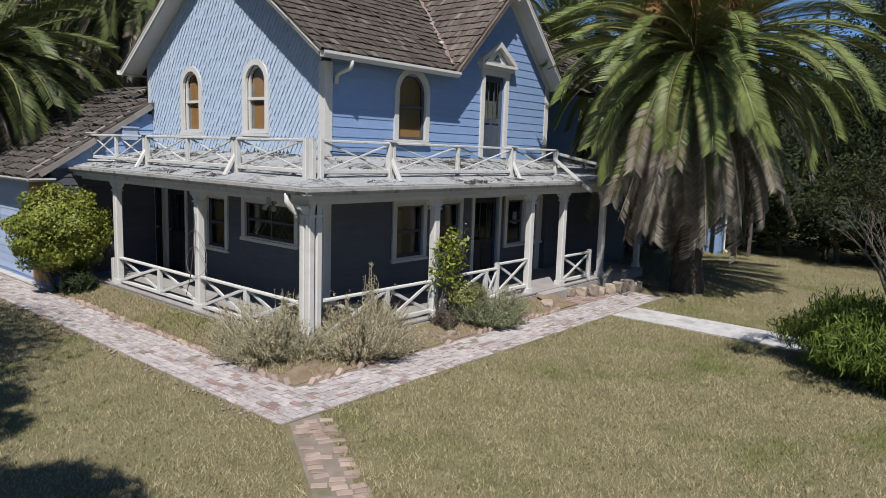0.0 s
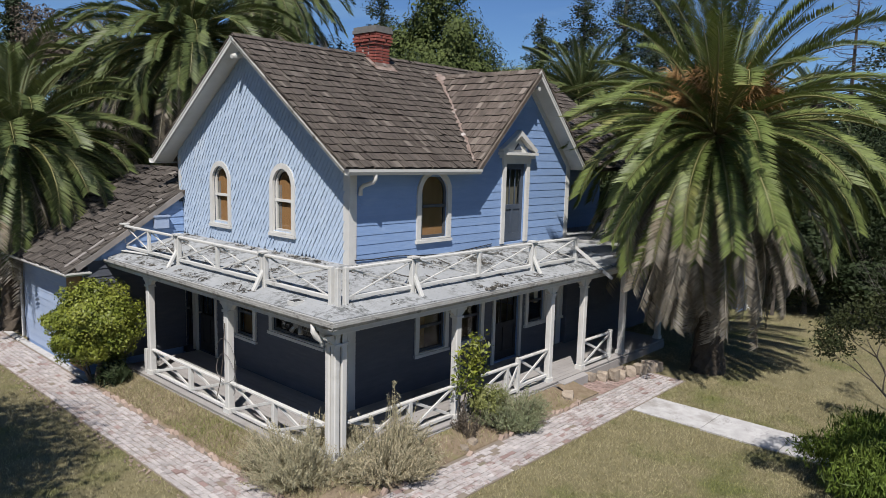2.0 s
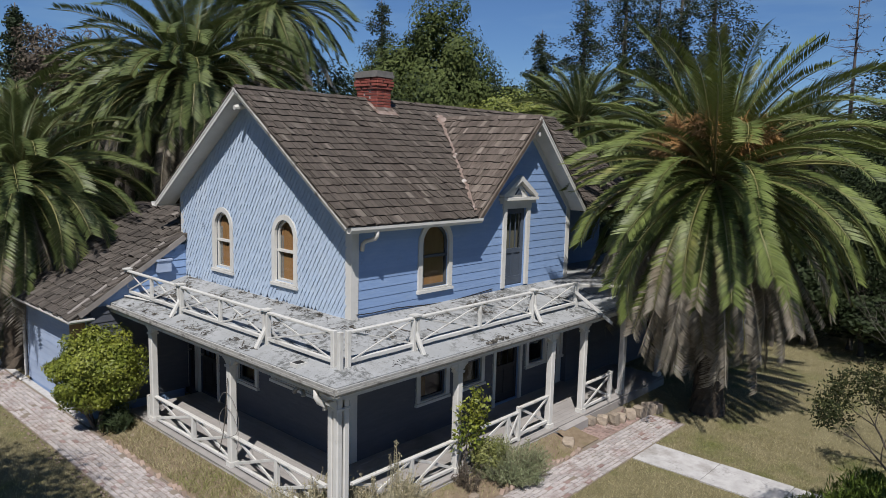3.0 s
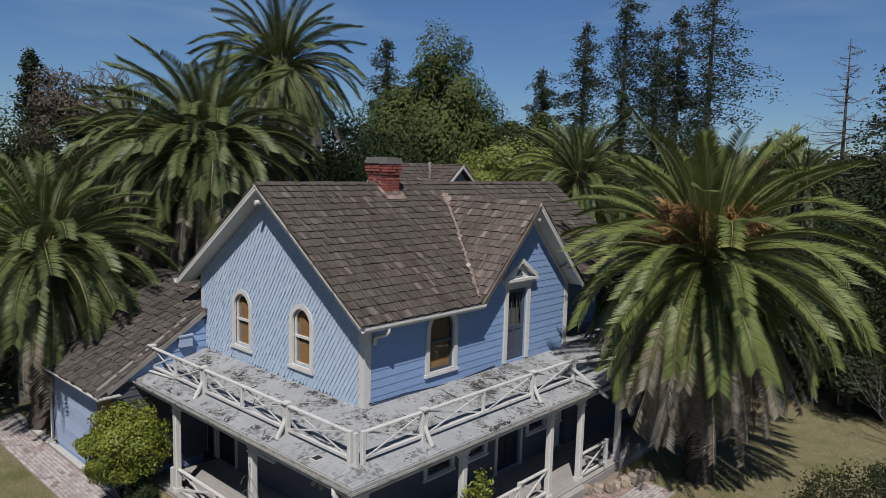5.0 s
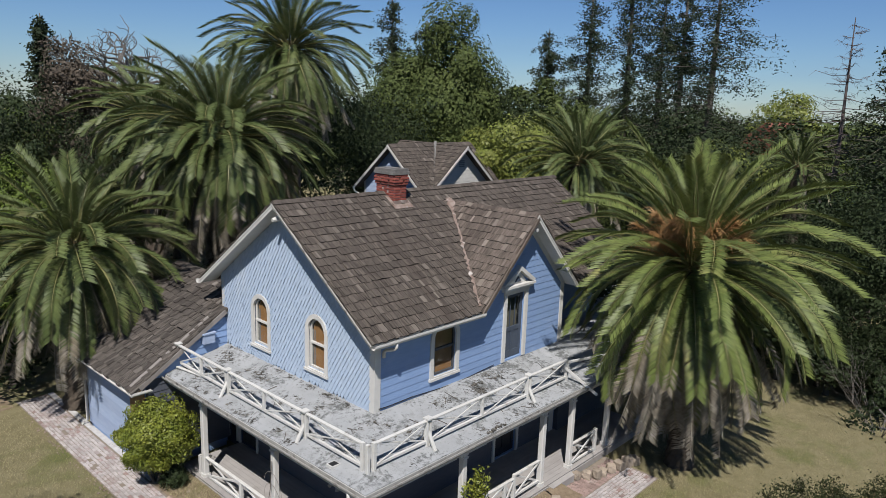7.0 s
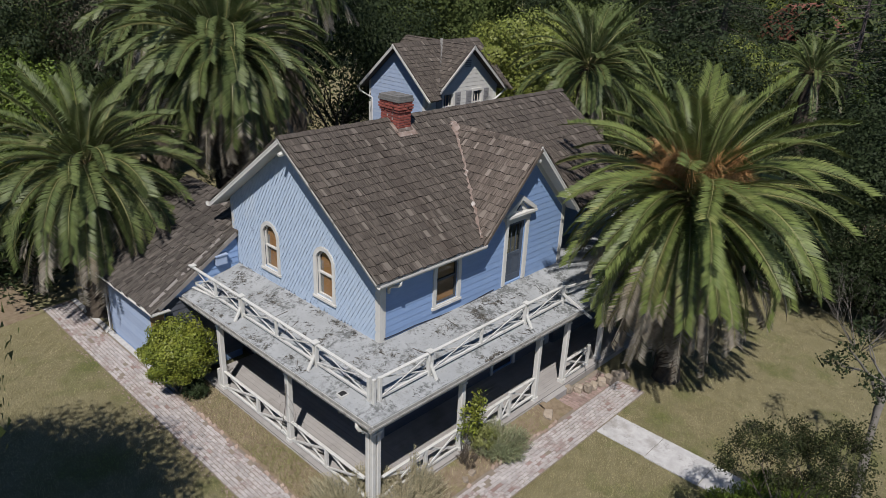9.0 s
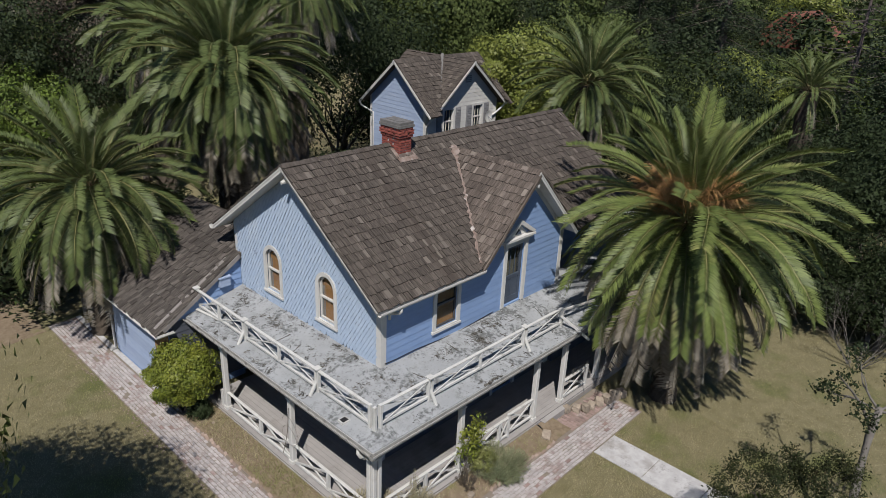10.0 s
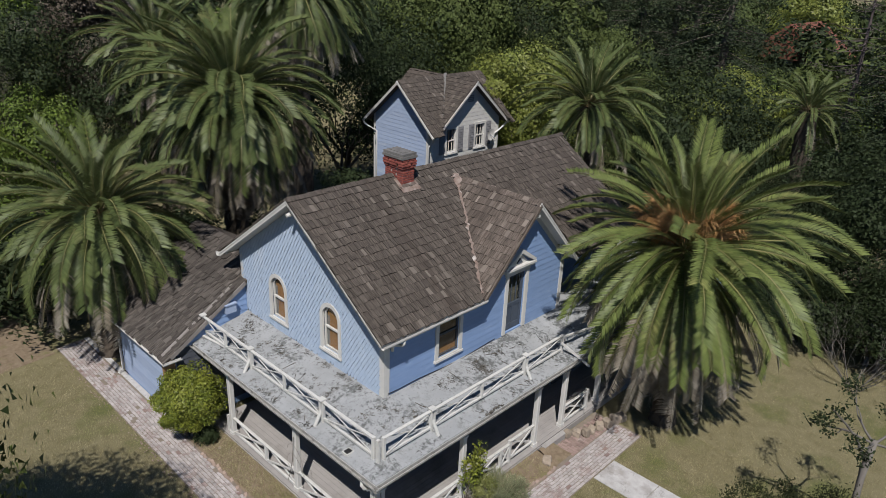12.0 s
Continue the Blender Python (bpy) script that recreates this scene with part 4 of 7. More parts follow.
m_wl = slope((W_EAVE_X, EY1 + 0.25, W_EAVE_Z), (0, -1, 0), (1, 0, W_PITCH))
wl_len = EY1 + 0.25 - 6.44
m_wr = slope((2 * W_RIDGE_X - W_EAVE_X, 6.8, W_EAVE_Z), (0, 1, 0), (-1, 0, W_PITCH))
b = Buf()
wcos = (W_RIDGE_X - W_EAVE_X) / W_RUN
s_h = (-0.02 - W_EAVE_X) / wcos
b.box(0, wl_len, 0, s_h, -0.09, 0.0, m_wl)
b.box(0, EY1 + 0.25 - 6.8, s_h, W_RUN, -0.09, 0.0, m_wl)
b.box(0, EY1 + 0.25 - 6.8, 0, W_RUN, -0.09, 0.0, m_wr)
wing_roof = part("roof", b, M_SHAKE, wing, "rough curling shake roof of the wing")
SHAKES += [(wing_roof, m_wl, wl_len, W_RUN, lambda u, s: s < s_h - 0.2 or u < EY1 + 0.25 - 6.85, lambda u, s: u > 1.2, M_SHAKE_OLD, 2.6)]
b = Buf()
b.box(wl_len - 0.01, wl_len + 0.025, 0.2, s_h - 0.12, -0.11, 0.02, m_wl)
part("rake_board", b, M_PALEBARK, wing, "bare grey rake board")
b = Buf()
b.box(wl_len - 0.32, wl_len - 0.2, 0.1, s_h - 0.4, 0.05, 0.075, m_wl)
part("loose_plank", b, M_PALEBARK, wing, "grey plank lying on the roof's edge")
b = Buf()
gutter(b, (W_EAVE_X, 6.36, W_EAVE_Z - 0.01), (W_EAVE_X, EY1 + 0.25, W_EAVE_Z - 0.01), (-1, 0, 0), 0.08, 0.06)
gutter(b, (W_EAVE_X - 0.07, 6.43, W_EAVE_Z - 0.01), (W_EAVE_X + 0.5, 6.43, W_EAVE_Z - 0.01), (0, -1, 0), 0.08, 0.06)
part("gutter", b, M_WHITE, wing, "white eaves gutter")
b = Buf()
b.tube([(W_EAVE_X - 0.05, EY1 + 0.1, 2.35), (W_EAVE_X + 0.1, EY1 + 0.1, 2.15), (EX0 - 0.06, EY1 + 0.05, 2.0), (EX0 - 0.06, EY1 + 0.05, 0.15), (EX0 - 0.25, EY1 + 0.05, 0.06)], [0.045] * 5, 8)
part("downpipe", b, M_WHITE, wing, "white downpipe", smooth=True)
b = Buf()
b.box(-0.85, -0.5, 3.42, 3.72, 0.03, 0.17, m_ws)
b.box(-0.88, -0.47, 3.70, 3.74, 0.03, 0.20, m_ws)
part("vent_box", b, M_PALEBLUE, wing, "blue painted wall vent box")

# ---- porch ----
porch = thing("porch", (0, 0, 0), "wraparound porch with white posts under a pale flat balcony roof", "porch")
ED, RISE_W, EDGE = -1.97, 3.25, 2.80
RX1 = 10.6
b = Buf()
y = 5.9
k = 0
b.box(-1.86, 0, -1.86, 5.95, 0.06, 0.225)
b.box(0, RX1 - 0.3, -1.86, 0, 0.06, 0.225)
porch_floor = part("floor", b, M_FLOOR, porch, "grey painted porch floor")
fl = random.Random(4)
x = -1.88
while x < -0.02:
    part("floor_board", Buf().box(x, x + 0.136, -1.88 if x < -1.7 else -1.88, 5.97, 0.225, 0.258 + fl.uniform(-0.002, 0.002)), M_FLOOR, porch_floor)
    x += 0.141
y = -1.88
while y < -0.03:
    part("floor_board", Buf().box(0.0, RX1 - 0.28, y, min(y + 0.136, -0.005), 0.225, 0.258 + fl.uniform(-0.002, 0.002)), M_FLOOR, porch_floor)
    y += 0.141
b = Buf()
b.box(-1.90, -1.86, -1.90, 6.0, 0.0, 0.20)
b.box(-1.86, RX1 - 0.3, -1.90, -1.86, 0.0, 0.20)
part("skirt_board", b, M_FLOOR, porch)
b = Buf()
t = 0.07
b.add([(0, 0, RISE_W), (ED, ED, EDGE), (ED, 6.55, EDGE), (0, 6.55, RISE_W), (RX1, 0, RISE_W), (RX1, ED, EDGE)] + [(0, 0, RISE_W - t), (ED, ED, EDGE - t), (ED, 6.55, EDGE - t), (0, 6.55, RISE_W - t), (RX1, 0, RISE_W - t), (RX1, ED, EDGE - t)],
      [(0, 3, 2, 1), (0, 1, 5, 4), (6, 7, 8, 9), (6, 10, 11, 7), (1, 2, 8, 7), (5, 1, 7, 11), (2, 3, 9, 8), (4, 5, 11, 10)])
balcony = part("balcony_deck", b, M_DECK, porch, "pale grey coated balcony deck, cracked and littered")
b = Buf()
b.box(-1.94, -0.04, -1.90, 6.6, 2.60, 2.615)
b.box(-0.04, RX1 - 0.1, -1.90, -0.04, 2.60, 2.615)
part("ceiling_board", b, M_WHITE, porch)
b = Buf()
b.box(ED - 0.01, ED + 0.03, ED - 0.01, 6.56, EDGE - 0.22, EDGE - 0.02)
b.box(ED + 0.03, RX1, ED - 0.01, ED + 0.03, EDGE - 0.22, EDGE - 0.02)
part("fascia", b, M_RAIL, porch, "white fascia boards")
b = Buf()
gutter(b, (ED - 0.012, 6.56, EDGE - 0.03), (ED - 0.012, ED - 0.10, EDGE - 0.03), (-1, 0, 0), 0.09, 0.09)
gutter(b, (ED - 0.10, ED - 0.012, EDGE - 0.03), (RX1, ED - 0.012, EDGE - 0.03), (0, -1, 0), 0.09, 0.09)
part("gutter", b, M_GUTTER, porch, "old dirty white gutter round the balcony")
b = Buf()
b.box(-1.80, -1.64, -1.80, 6.5, 2.50, 2.60)
b.box(-1.64, RX1 - 0.2, -1.80, -1.64, 2.50, 2.60)
part("beam", b, M_WHITE, porch, "white porch beams")


def porch_post(x, y, ax, wide=0.15):
    """A square post with a stepped capital and small side brackets along ax."""
    b = Buf()
    a = wide / 2
    c = 0.016
    poly = [(x - a + c, y - a), (x + a - c, y - a), (x + a, y - a + c), (x + a, y + a - c), (x + a - c, y + a), (x - a + c, y + a), (x - a, y + a - c), (x - a, y - a + c)]
    b.prism(poly, 0.258, 2.50)
    b.box(x - a - 0.02, x + a + 0.02, y - a - 0.02, y + a + 0.02, 2.30, 2.34)
    b.box(x - a - 0.02, x + a + 0.02, y - a - 0.02, y + a + 0.02, 0.258, 0.36)
    ob = part("post", b, M_WHITE, porch)
    b = Buf()
    for s in (-1, 1):
        pr = [(a, 2.498), (a, 2.34), (a + 0.05, 2.36), (a + 0.10, 2.42), (a + 0.16, 2.44), (a + 0.17, 2.498)]
        pr = [(s * u, v) for u, v in pr]
        if s > 0:
            pr = pr
        else:
            pr = pr[::-1]
        m = Matrix((Vector(ax), Vector((0, 0, 1)), Vector(ax).cross(Vector((0, 0, 1))))).transposed().to_4x4()
        m.translation = (x, y, 0)
        part("bracket", Buf().prism(pr[::-1], -0.05, 0.05, m), M_WHITE, ob)
    return ob


P = -1.72
for x, y, ax in ((P, 4.90, (0, 1, 0)), (P, 1.56, (0, 1, 0)), (1.28, P, (1, 0, 0)), (4.55, P, (1, 0, 0)), (5.97, P, (1, 0, 0)), (8.0, P, (1, 0, 0)), (10.2, P, (1, 0, 0))):
    porch_post(x, y, ax)
for x, y, ax in ((P, P, (1, 0, 0)), (P, P + 0.15, (0, 1, 0)), (P + 0.15, P, (1, 0, 0))):
    porch_post(x, y, ax, 0.115)
b = Buf()
b.tube([(ED - 0.05, ED + 0.45, 2.68), (ED - 0.05, ED + 0.45, 2.56), (ED - 0.02, ED + 0.40, 2.47), (P - 0.11, P + 0.22, 2.36), (P - 0.11, P + 0.2, 2.28)], [0.045, 0.05, 0.05, 0.045, 0.045], 8)
part("downpipe", b, M_WHITE, porch, "white bent downpipe at the porch corner", smooth=True)


def rail_bay(parent, p0, p1, zb, zt, mid=True, top=True, bar=(0.03, 0.06), up_w=0.09):
    """Top and bottom rails with crossed braces between uprights."""
    p0, p1 = Vector((*p0, 0)), Vector((*p1, 0))
    up = Vector((0, 0, 1))
    if top:
        part("top_rail", Buf().beam(p0 + up * zt, p1 + up * zt, 0.085, 0.045), M_RAIL, parent)
    part("bottom_rail", Buf().beam(p0 + up * zb, p1 + up * zb, 0.06, 0.07), M_RAIL, parent)
    cells = [(p0, p1)]
    if mid:
        c = (p0 + p1) / 2 if mid is True else p0.lerp(p1, mid)
        part("upright", Buf().beam(c + up * (zb - 0.02), c + up * zt, up_w, up_w, (1, 0, 0)), M_RAIL, parent)
        cells = [(p0, c), (c, p1)]
    d = (p1 - p0).normalized()
    sd = d.cross(up) * 0.02
    for a, c in cells:
        part("brace", Buf().beam(a + up * zb + sd, c + up * zt + sd, *bar), M_RAIL, parent)
        part("brace", Buf().beam(a + up * zt - sd, c + up * zb - sd, *bar), M_RAIL, parent)


rail = thing("porch_railing", (P, 3.2, 0.258), "white porch railing with crossed braces between the posts", "railing")
rail.location = (0, 0, 0)
rail_bay(rail, (P, 4.82), (P, 1.64), 0.33, 0.84, 0.54)
rail_bay(rail, (P, 1.48), (P, P + 0.3), 0.33, 0.88, 0.5)
rail_bay(rail, (P + 0.3, P), (1.2, P), 0.34, 0.92, 0.55)
rail_bay(rail, (1.36, P), (3.36, P), 0.34, 0.94, 0.8)
rail_bay(rail, (3.36, P), (4.47, P), 0.42, 1.03, False)
part("upright", Buf().beam((3.36, P, 0.28), (3.36, P, 1.06), 0.09, 0.09, (1, 0, 0)), M_RAIL, rail)
rail_bay(rail, (6.05, P), (7.38, P), 0.34, 0.94, False)
part("upright", Buf().beam((7.38, P, 0.26), (7.38, P, 1.0), 0.10, 0.10, (1, 0, 0)), M_RAIL, rail)
part("upright", Buf().beam((P, 5.12, 0.26), (P, 5.12, 0.80), 0.12, 0.12, (1, 0, 0)), M_RAIL, rail)


def deck_z(x, y):
    return RISE_W + (RISE_W - EDGE) * min(x, y, 0) / 1.97


R = -1.50
brail = thing("balcony_railing", (0, 0, 0), "peeling white balcony railing with crossed braces, partly collapsed", "railing")
zb, ztop = deck_z(R, 3) + 0.10, deck_z(R, 3) + 0.60


def rail_post(x, y, out):
    zd = deck_z(x, y)
    ox, oy = out
    sx, sy = -oy, ox
    for k in (-1, 1):
        part("post", Buf().beam((x + sx * 0.05 * k, y + sy * 0.05 * k, zd - 0.01), (x + sx * 0.045 * k, y + sy * 0.045 * k, ztop + 0.01), 0.07, 0.10, (ox, oy, 0)), M_RAIL, brail)
    for k in (-1, 1):
        x2, y2 = x + k * ox * 0.24, y + k * oy * 0.24
        part("kicker", Buf().beam((x2, y2, deck_z(x2, y2) - 0.01), (x, y, zd + 0.34), 0.08, 0.06), M_RAIL, brail)
    part("cap", Buf().box(x - 0.09, x + 0.09, y - 0.09, y + 0.09, ztop + 0.035, ztop + 0.065), M_RAIL, brail)


for y in (0.66, 3.98, 6.62):
    rail_post(R, y, (-1, 0))
for x in (0.28, 4.05):
    rail_post(x, R, (0, -1))
for dx, dy in ((0, 0), (0.17, 0), (0, 0.17)):
    part("post", Buf().beam((R + dx, R + dy, deck_z(R, R) - 0.01), (R + dx, R + dy, ztop + 0.03), 0.085, 0.085, (1, 0, 0)), M_RAIL, brail)
rail_bay(brail, (R, 6.62), (R, 3.98), zb, ztop, 0.48, bar=(0.022, 0.032), up_w=0.07)
rail_bay(brail, (R, 3.98), (R, 0.66), zb, ztop, 0.5, bar=(0.022, 0.032), up_w=0.07)
rail_bay(brail, (R, 0.66), (R, R + 0.2), zb, ztop, False, bar=(0.022, 0.032), up_w=0.07)
rail_bay(brail, (R + 0.2, R), (0.28, R), zb, ztop, False, bar=(0.022, 0.032), up_w=0.07)
rail_bay(brail, (0.28, R), (4.05, R), zb, ztop, 0.5, bar=(0.022, 0.032), up_w=0.07)
rail_bay(brail, (4.05, R), (5.85, R), zb, ztop, False, bar=(0.022, 0.032), up_w=0.07)
part("upright", Buf().beam((5.85, R, zb - 0.1), (5.85, R, ztop), 0.09, 0.09, (1, 0, 0)), M_RAIL, brail)
part("fallen_rail", Buf().beam((5.75, R - 0.02, zb + 0.3), (6.35, R - 0.75, EDGE - 0.25), 0.05, 0.08), M_RAIL, brail, "broken rail hanging over the edge")
part("fallen_rail", Buf().beam((5.9, R, zb + 0.42), (8.3, R - 0.1, zb + 0.12), 0.06, 0.07), M_RAIL, brail, "loose sagging rail")
part("fallen_rail", Buf().beam((-1.45, 5.2, deck_z(-1.45, 5) + 0.03), (-1.62, 6.5, deck_z(-1.6, 5) + 0.04), 0.08, 0.03), M_RAIL, brail, "loose rail lying on the deck")

# wooden ramp from the porch
b = Buf().add([(4.72, -1.9, 0.25), (5.86, -1.9, 0.25), (5.82, -2.05, 0.215), (4.76, -2.05, 0.215), (4.72, -1.9, 0.0), (5.86, -1.9, 0.0), (5.82, -2.05, 0.0), (4.76, -2.05, 0.0)],
              [(3, 2, 1, 0), (7, 6, 2, 3), (6, 5, 1, 2), (4, 7, 3, 0), (5, 4, 0, 1), (4, 5, 6, 7)])
tagged(part("entry_ramp", b, M_FLOOR), "short grey painted wooden ramp at the porch opening", "ramp")
# small vent on the deck
v = thing("deck_vent", (-1.76, -0.70, deck_z(-1.76, 0)), "small square dark vent lying on the balcony deck", "vent")
part("frame", Buf().box(-0.11, 0.11, -0.10, 0.10, -0.02, 0.05), M_RAIL, v)
part("mesh", Buf().box(-0.085, 0.085, -0.075, 0.075, 0.05, 0.056), M_BLACK, v)
# loose wire on a post
b = Buf()
wpts = [(P - 0.1 + 0.02 * math.sin(a * 2), 1.56 + 0.36 * math.cos(a) - 0.05, 1.5 + 0.36 * math.sin(a) - 0.05 * a) for a in [k * 0.45 for k in range(24)]]
b.tube(wpts, [0.005] * len(wpts), 5)
tagged(part("wire_coil", b, M_PALEBARK), "loose pale wire looped round a porch post", "wire")
wire2 = [(P - 0.12, 1.5, 2.1), (P - 0.14, 1.55, 1.4), (P - 0.12, 1.7, 0.9), (P - 0.16, 1.8, 0.5)]
b = Buf()
b.tube(wire2, [0.009] * 4, 5)
tagged(part("dry_vine", b, M_BARK), "dry brown vine stem against a porch post", "vine")
# wall lamps dangling under the corner eave
lamp = thing("porch_lamp", (-1.75, -0.75, 2.55), "old twin floodlight under the porch corner", "lamp")
part("bracket", Buf().box(-0.06, 0.06, -0.06, 0.06, -0.1, 0.05), M_METAL, lamp)
for s in (-1, 1):
    part("bulb_shade", Buf().tube([(0, s * 0.03, -0.08), (-0.03, s * 0.1, -0.14), (-0.05, s * 0.14, -0.2)], [0.025, 0.035, 0.045], 8), M_METAL, lamp, smooth=True)

# ---- rear building ----
rear = thing("rear_house", (0, 0, 0), "blue and white cross-gabled cottage behind the farmhouse", "house")
RXA, RXB, RYA, RYB, RE_Z, RP_Z = 12.9, 18.0, 11.5, 15.4, 6.15, 8.40
RYC, RXC = 13.3, 15.75
RPY, RPX = (RP_Z - RE_Z) / 2.55, (RP_Z - RE_Z) / 2.65
m_rw = wall_frame((RXA, 0, 0), (-1, 0, 0))
m_rs = wall_frame((0, RYA, 0), (0, -1, 0))
b = Buf().prism([(-RYB, 0), (-RYA, 0), (-RYA, RP_Z - RPY * (RYC - RYA) - 0.1), (-RYC, RP_Z - 0.14), (-RYB, RP_Z - RPY * (RYB - RYC) - 0.1)], -0.14, 0.0, m_rw)
rear_west = part("wall", b, M_BLUE, rear, "pale blue clapboard gable")
siding(rear_west, m_rw, -RYB, -RYA, 3.0, 8.1, (), lambda z: -RYC - (RP_Z - 0.2 - z) / RPY, lambda z: -RYC + (RP_Z - 0.2 - z) / RPY, material=M_PALEBLUE)
H_REAR = [(14.45, 0.33, 5.0, 6.15, 0.0), (16.55, 0.33, 5.0, 6.15, 0.0)]
b = Buf()
holed_wall(b, [(RXA + 0.14, 0), (RXB, 0), (RXB, RP_Z - RPX * (RXB - RXC) - 0.1), (RXC, RP_Z - 0.14), (RXA + 0.14, RP_Z - RPX * (RXC - RXA - 0.14) - 0.1)], [arch(*h) for h in H_REAR], -0.14, 0.0, m_rs)
rear_south = part("wall", b, M_WHITE, rear, "whitewashed clapboard gable with two windows")
siding(rear_south, m_rs, RXA + 0.02, RXB, 3.0, 8.1, H_REAR, lambda z: RXC - (RP_Z - 0.2 - z) / RPX, lambda z: RXC + (RP_Z - 0.2 - z) / RPX, material=M_WHITE)
for h in H_REAR:
    make_window(rear, m_rs, h, "white small-paned window with grey shutters", "none", cols=3)
    for s in (-1, 1):
        b = Buf()
        u = h[0] + s * (h[1] + 0.32)
        b.box(u - 0.19, u + 0.19, 4.98, 6.2, 0.02, 0.06, m_rs)
        shutter = part("shutter", b, M_CURTAIN, rear, "grey louvred shutter")
        for k in range(9):
            part("slat", Buf().box(u - 0.15, u + 0.15, 5.05 + 0.125 * k, 5.13 + 0.125 * k, 0.06, 0.075, m_rs), M_CURTAIN, shutter)
b = Buf().box(RXA, RXB, RYB - 0.14, RYB, 0, 6.4)
b.box(RXB - 0.14, RXB, RYA, RYB - 0.14, 0, 6.4)
part("wall", b, M_BLUE, rear)
b = Buf()
for k in range(4):
    b.box(15.55, 15.95, 7.35 + 0.09 * k, 7.41 + 0.09 * k, 0.03, 0.06, m_rs)
part("vent", b, M_CURTAIN, rear, "louvred gable vent")
R_RUNY, R_RUNX = math.hypot(2.55, RP_Z - RE_Z), math.hypot(2.65, RP_Z - RE_Z)


def rear_a(y):
    return RP_Z - RPY * abs(y - RYC)


def rear_b(x):
    return RP_Z - RPX * abs(x - RXC)


m_a = [slope((12.5, RYC - 2.55, RE_Z), (1, 0, 0), (0, 1, RPY)), slope((18.4, RYC + 2.55, RE_Z), (-1, 0, 0), (0, -1, RPY))]
m_b = [slope((RXC - 2.65, 15.8, RE_Z), (0, -1, 0), (1, 0, RPX)), slope((RXC + 2.65, 11.1, RE_Z), (0, 1, 0), (-1, 0, RPX))]
b = Buf()
lw2, lx2 = 4.7, 5.9
cA = (RXC - 12.5)
b.prism([(0, 0), (0.62, 0), (cA, R_RUNY), (0, R_RUNY)], -0.1, 0, m_a[0])
b.prism([(5.88, 0), (5.9, R_RUNY), (cA, R_RUNY)], -0.1, 0, m_a[0])
b.box(0, lx2, 0, R_RUNY, -0.1, 0, m_a[1])
yc = 15.8 - RYC
b.prism([(lw2 - 0.4, 0), (lw2, 0), (lw2, R_RUNX), (yc, R_RUNX)], -0.1, 0, m_b[0])
b.prism([(0, 0), (yc, R_RUNX), (0, R_RUNX)], -0.1, 0, m_b[0])
b.box(0, lw2, 0, R_RUNX, -0.1, 0, m_b[1])
rear_roof = part("roof", b, M_SHAKE, rear, "brown shake cross-gable roof")
cay, cbx = 2.55 / R_RUNY, 2.65 / R_RUNX
SHAKES += [(rear_roof, m_a[0], lx2, R_RUNY, lambda u, s: rear_a(RYC - 2.55 + s * cay) > rear_b(12.5 + u) - 0.02, lambda u, s: False),
           (rear_roof, m_b[0], lw2, R_RUNX, lambda u, s: rear_b(RXC - 2.65 + s * cbx) > rear_a(15.8 - u) - 0.02, lambda u, s: False),
           (rear_roof, m_b[1], lw2, R_RUNX, lambda u, s: True, lambda u, s: False)]
rake(rear, m_a[0], R_RUNY, 0.0, -1)
rake(rear, m_a[1], R_RUNY, lx2, 1)
rake(rear, m_b[0], R_RUNX, lw2, 1)
rake(rear, m_b[1], R_RUNX, 0.0, -1)
for x0, x1, y0, y1, z1 in ((RXA - 0.03, RXA + 0.12, RYA - 0.03, RYA + 0.12, 6.6), (RXA - 0.03, RXA + 0.12, RYB - 0.1, RYB + 0.03, 6.6), (RXB - 0.1, RXB + 0.03, RYA - 0.03, RYA + 0.1, 6.4)):
    part("corner_board", Buf().box(x0, x1, y0, y1, 2, z1), M_WHITE, rear)
b = Buf()
pa, pb = Vector((13.1, 10.9, 6.15)), Vector((RXC, RYC, RP_Z + 0.03))
sdv = Vector((1, -1, 0)).normalized() * 0.07
lift = Vector((0, 0, 0.075))
b.add([pa - sdv + lift, pb - sdv + lift, pb + sdv + lift, pa + sdv + lift], [(0, 1, 2, 3)])
part("valley_flashing", b, M_CAP, rear, "pale strip of valley flashing")
for pts, rad in (([(12.48, RYC + 2.5, 6.1), (12.55, RYC + 2.45, 5.9), (12.86, RYB - 0.2, 5.6), (12.86, RYB - 0.2, 2.0)], 0.045),
                 ([(12.9, 10.95, 6.15), (12.9, 11.2, 5.8), (12.85, 11.42, 5.5), (12.85, 11.42, 2.0)], 0.06),
                 ([(18.4, 11.2, 6.1), (18.3, 11.3, 5.9), (17.9, 11.42, 5.6), (17.2, 11.42, 5.35)], 0.05)):
    part("downpipe", Buf().tube(pts, [rad] * 4, 6), M_WHITE, rear, "white downpipe", smooth=True)
dish = thing("satellite_dish", (17.15, 11.2, 5.55), "pale round satellite dish on the gable wall", "dish")
b = Buf()
ringp = []
for r, d in ((0.0, 0.05), (0.15, 0.04), (0.28, 0.0)):
    for k in range(14):
        a = k * math.pi * 2 / 14
        ringp.append((r * math.cos(a), d - 0.0, r * math.sin(a) * 1.1))
b.add(ringp, [(i * 14 + k, i * 14 + (k + 1) % 14, (i + 1) * 14 + (k + 1) % 14, (i + 1) * 14 + k) for i in range(2) for k in range(14)])
part("bowl", b, M_WHITE, dish, smooth=True)
part("arm", Buf().tube([(0, 0.3, -0.2), (0, 0.05, 0.0), (0, -0.25, -0.15)], [0.02] * 3, 5), M_METAL, dish)


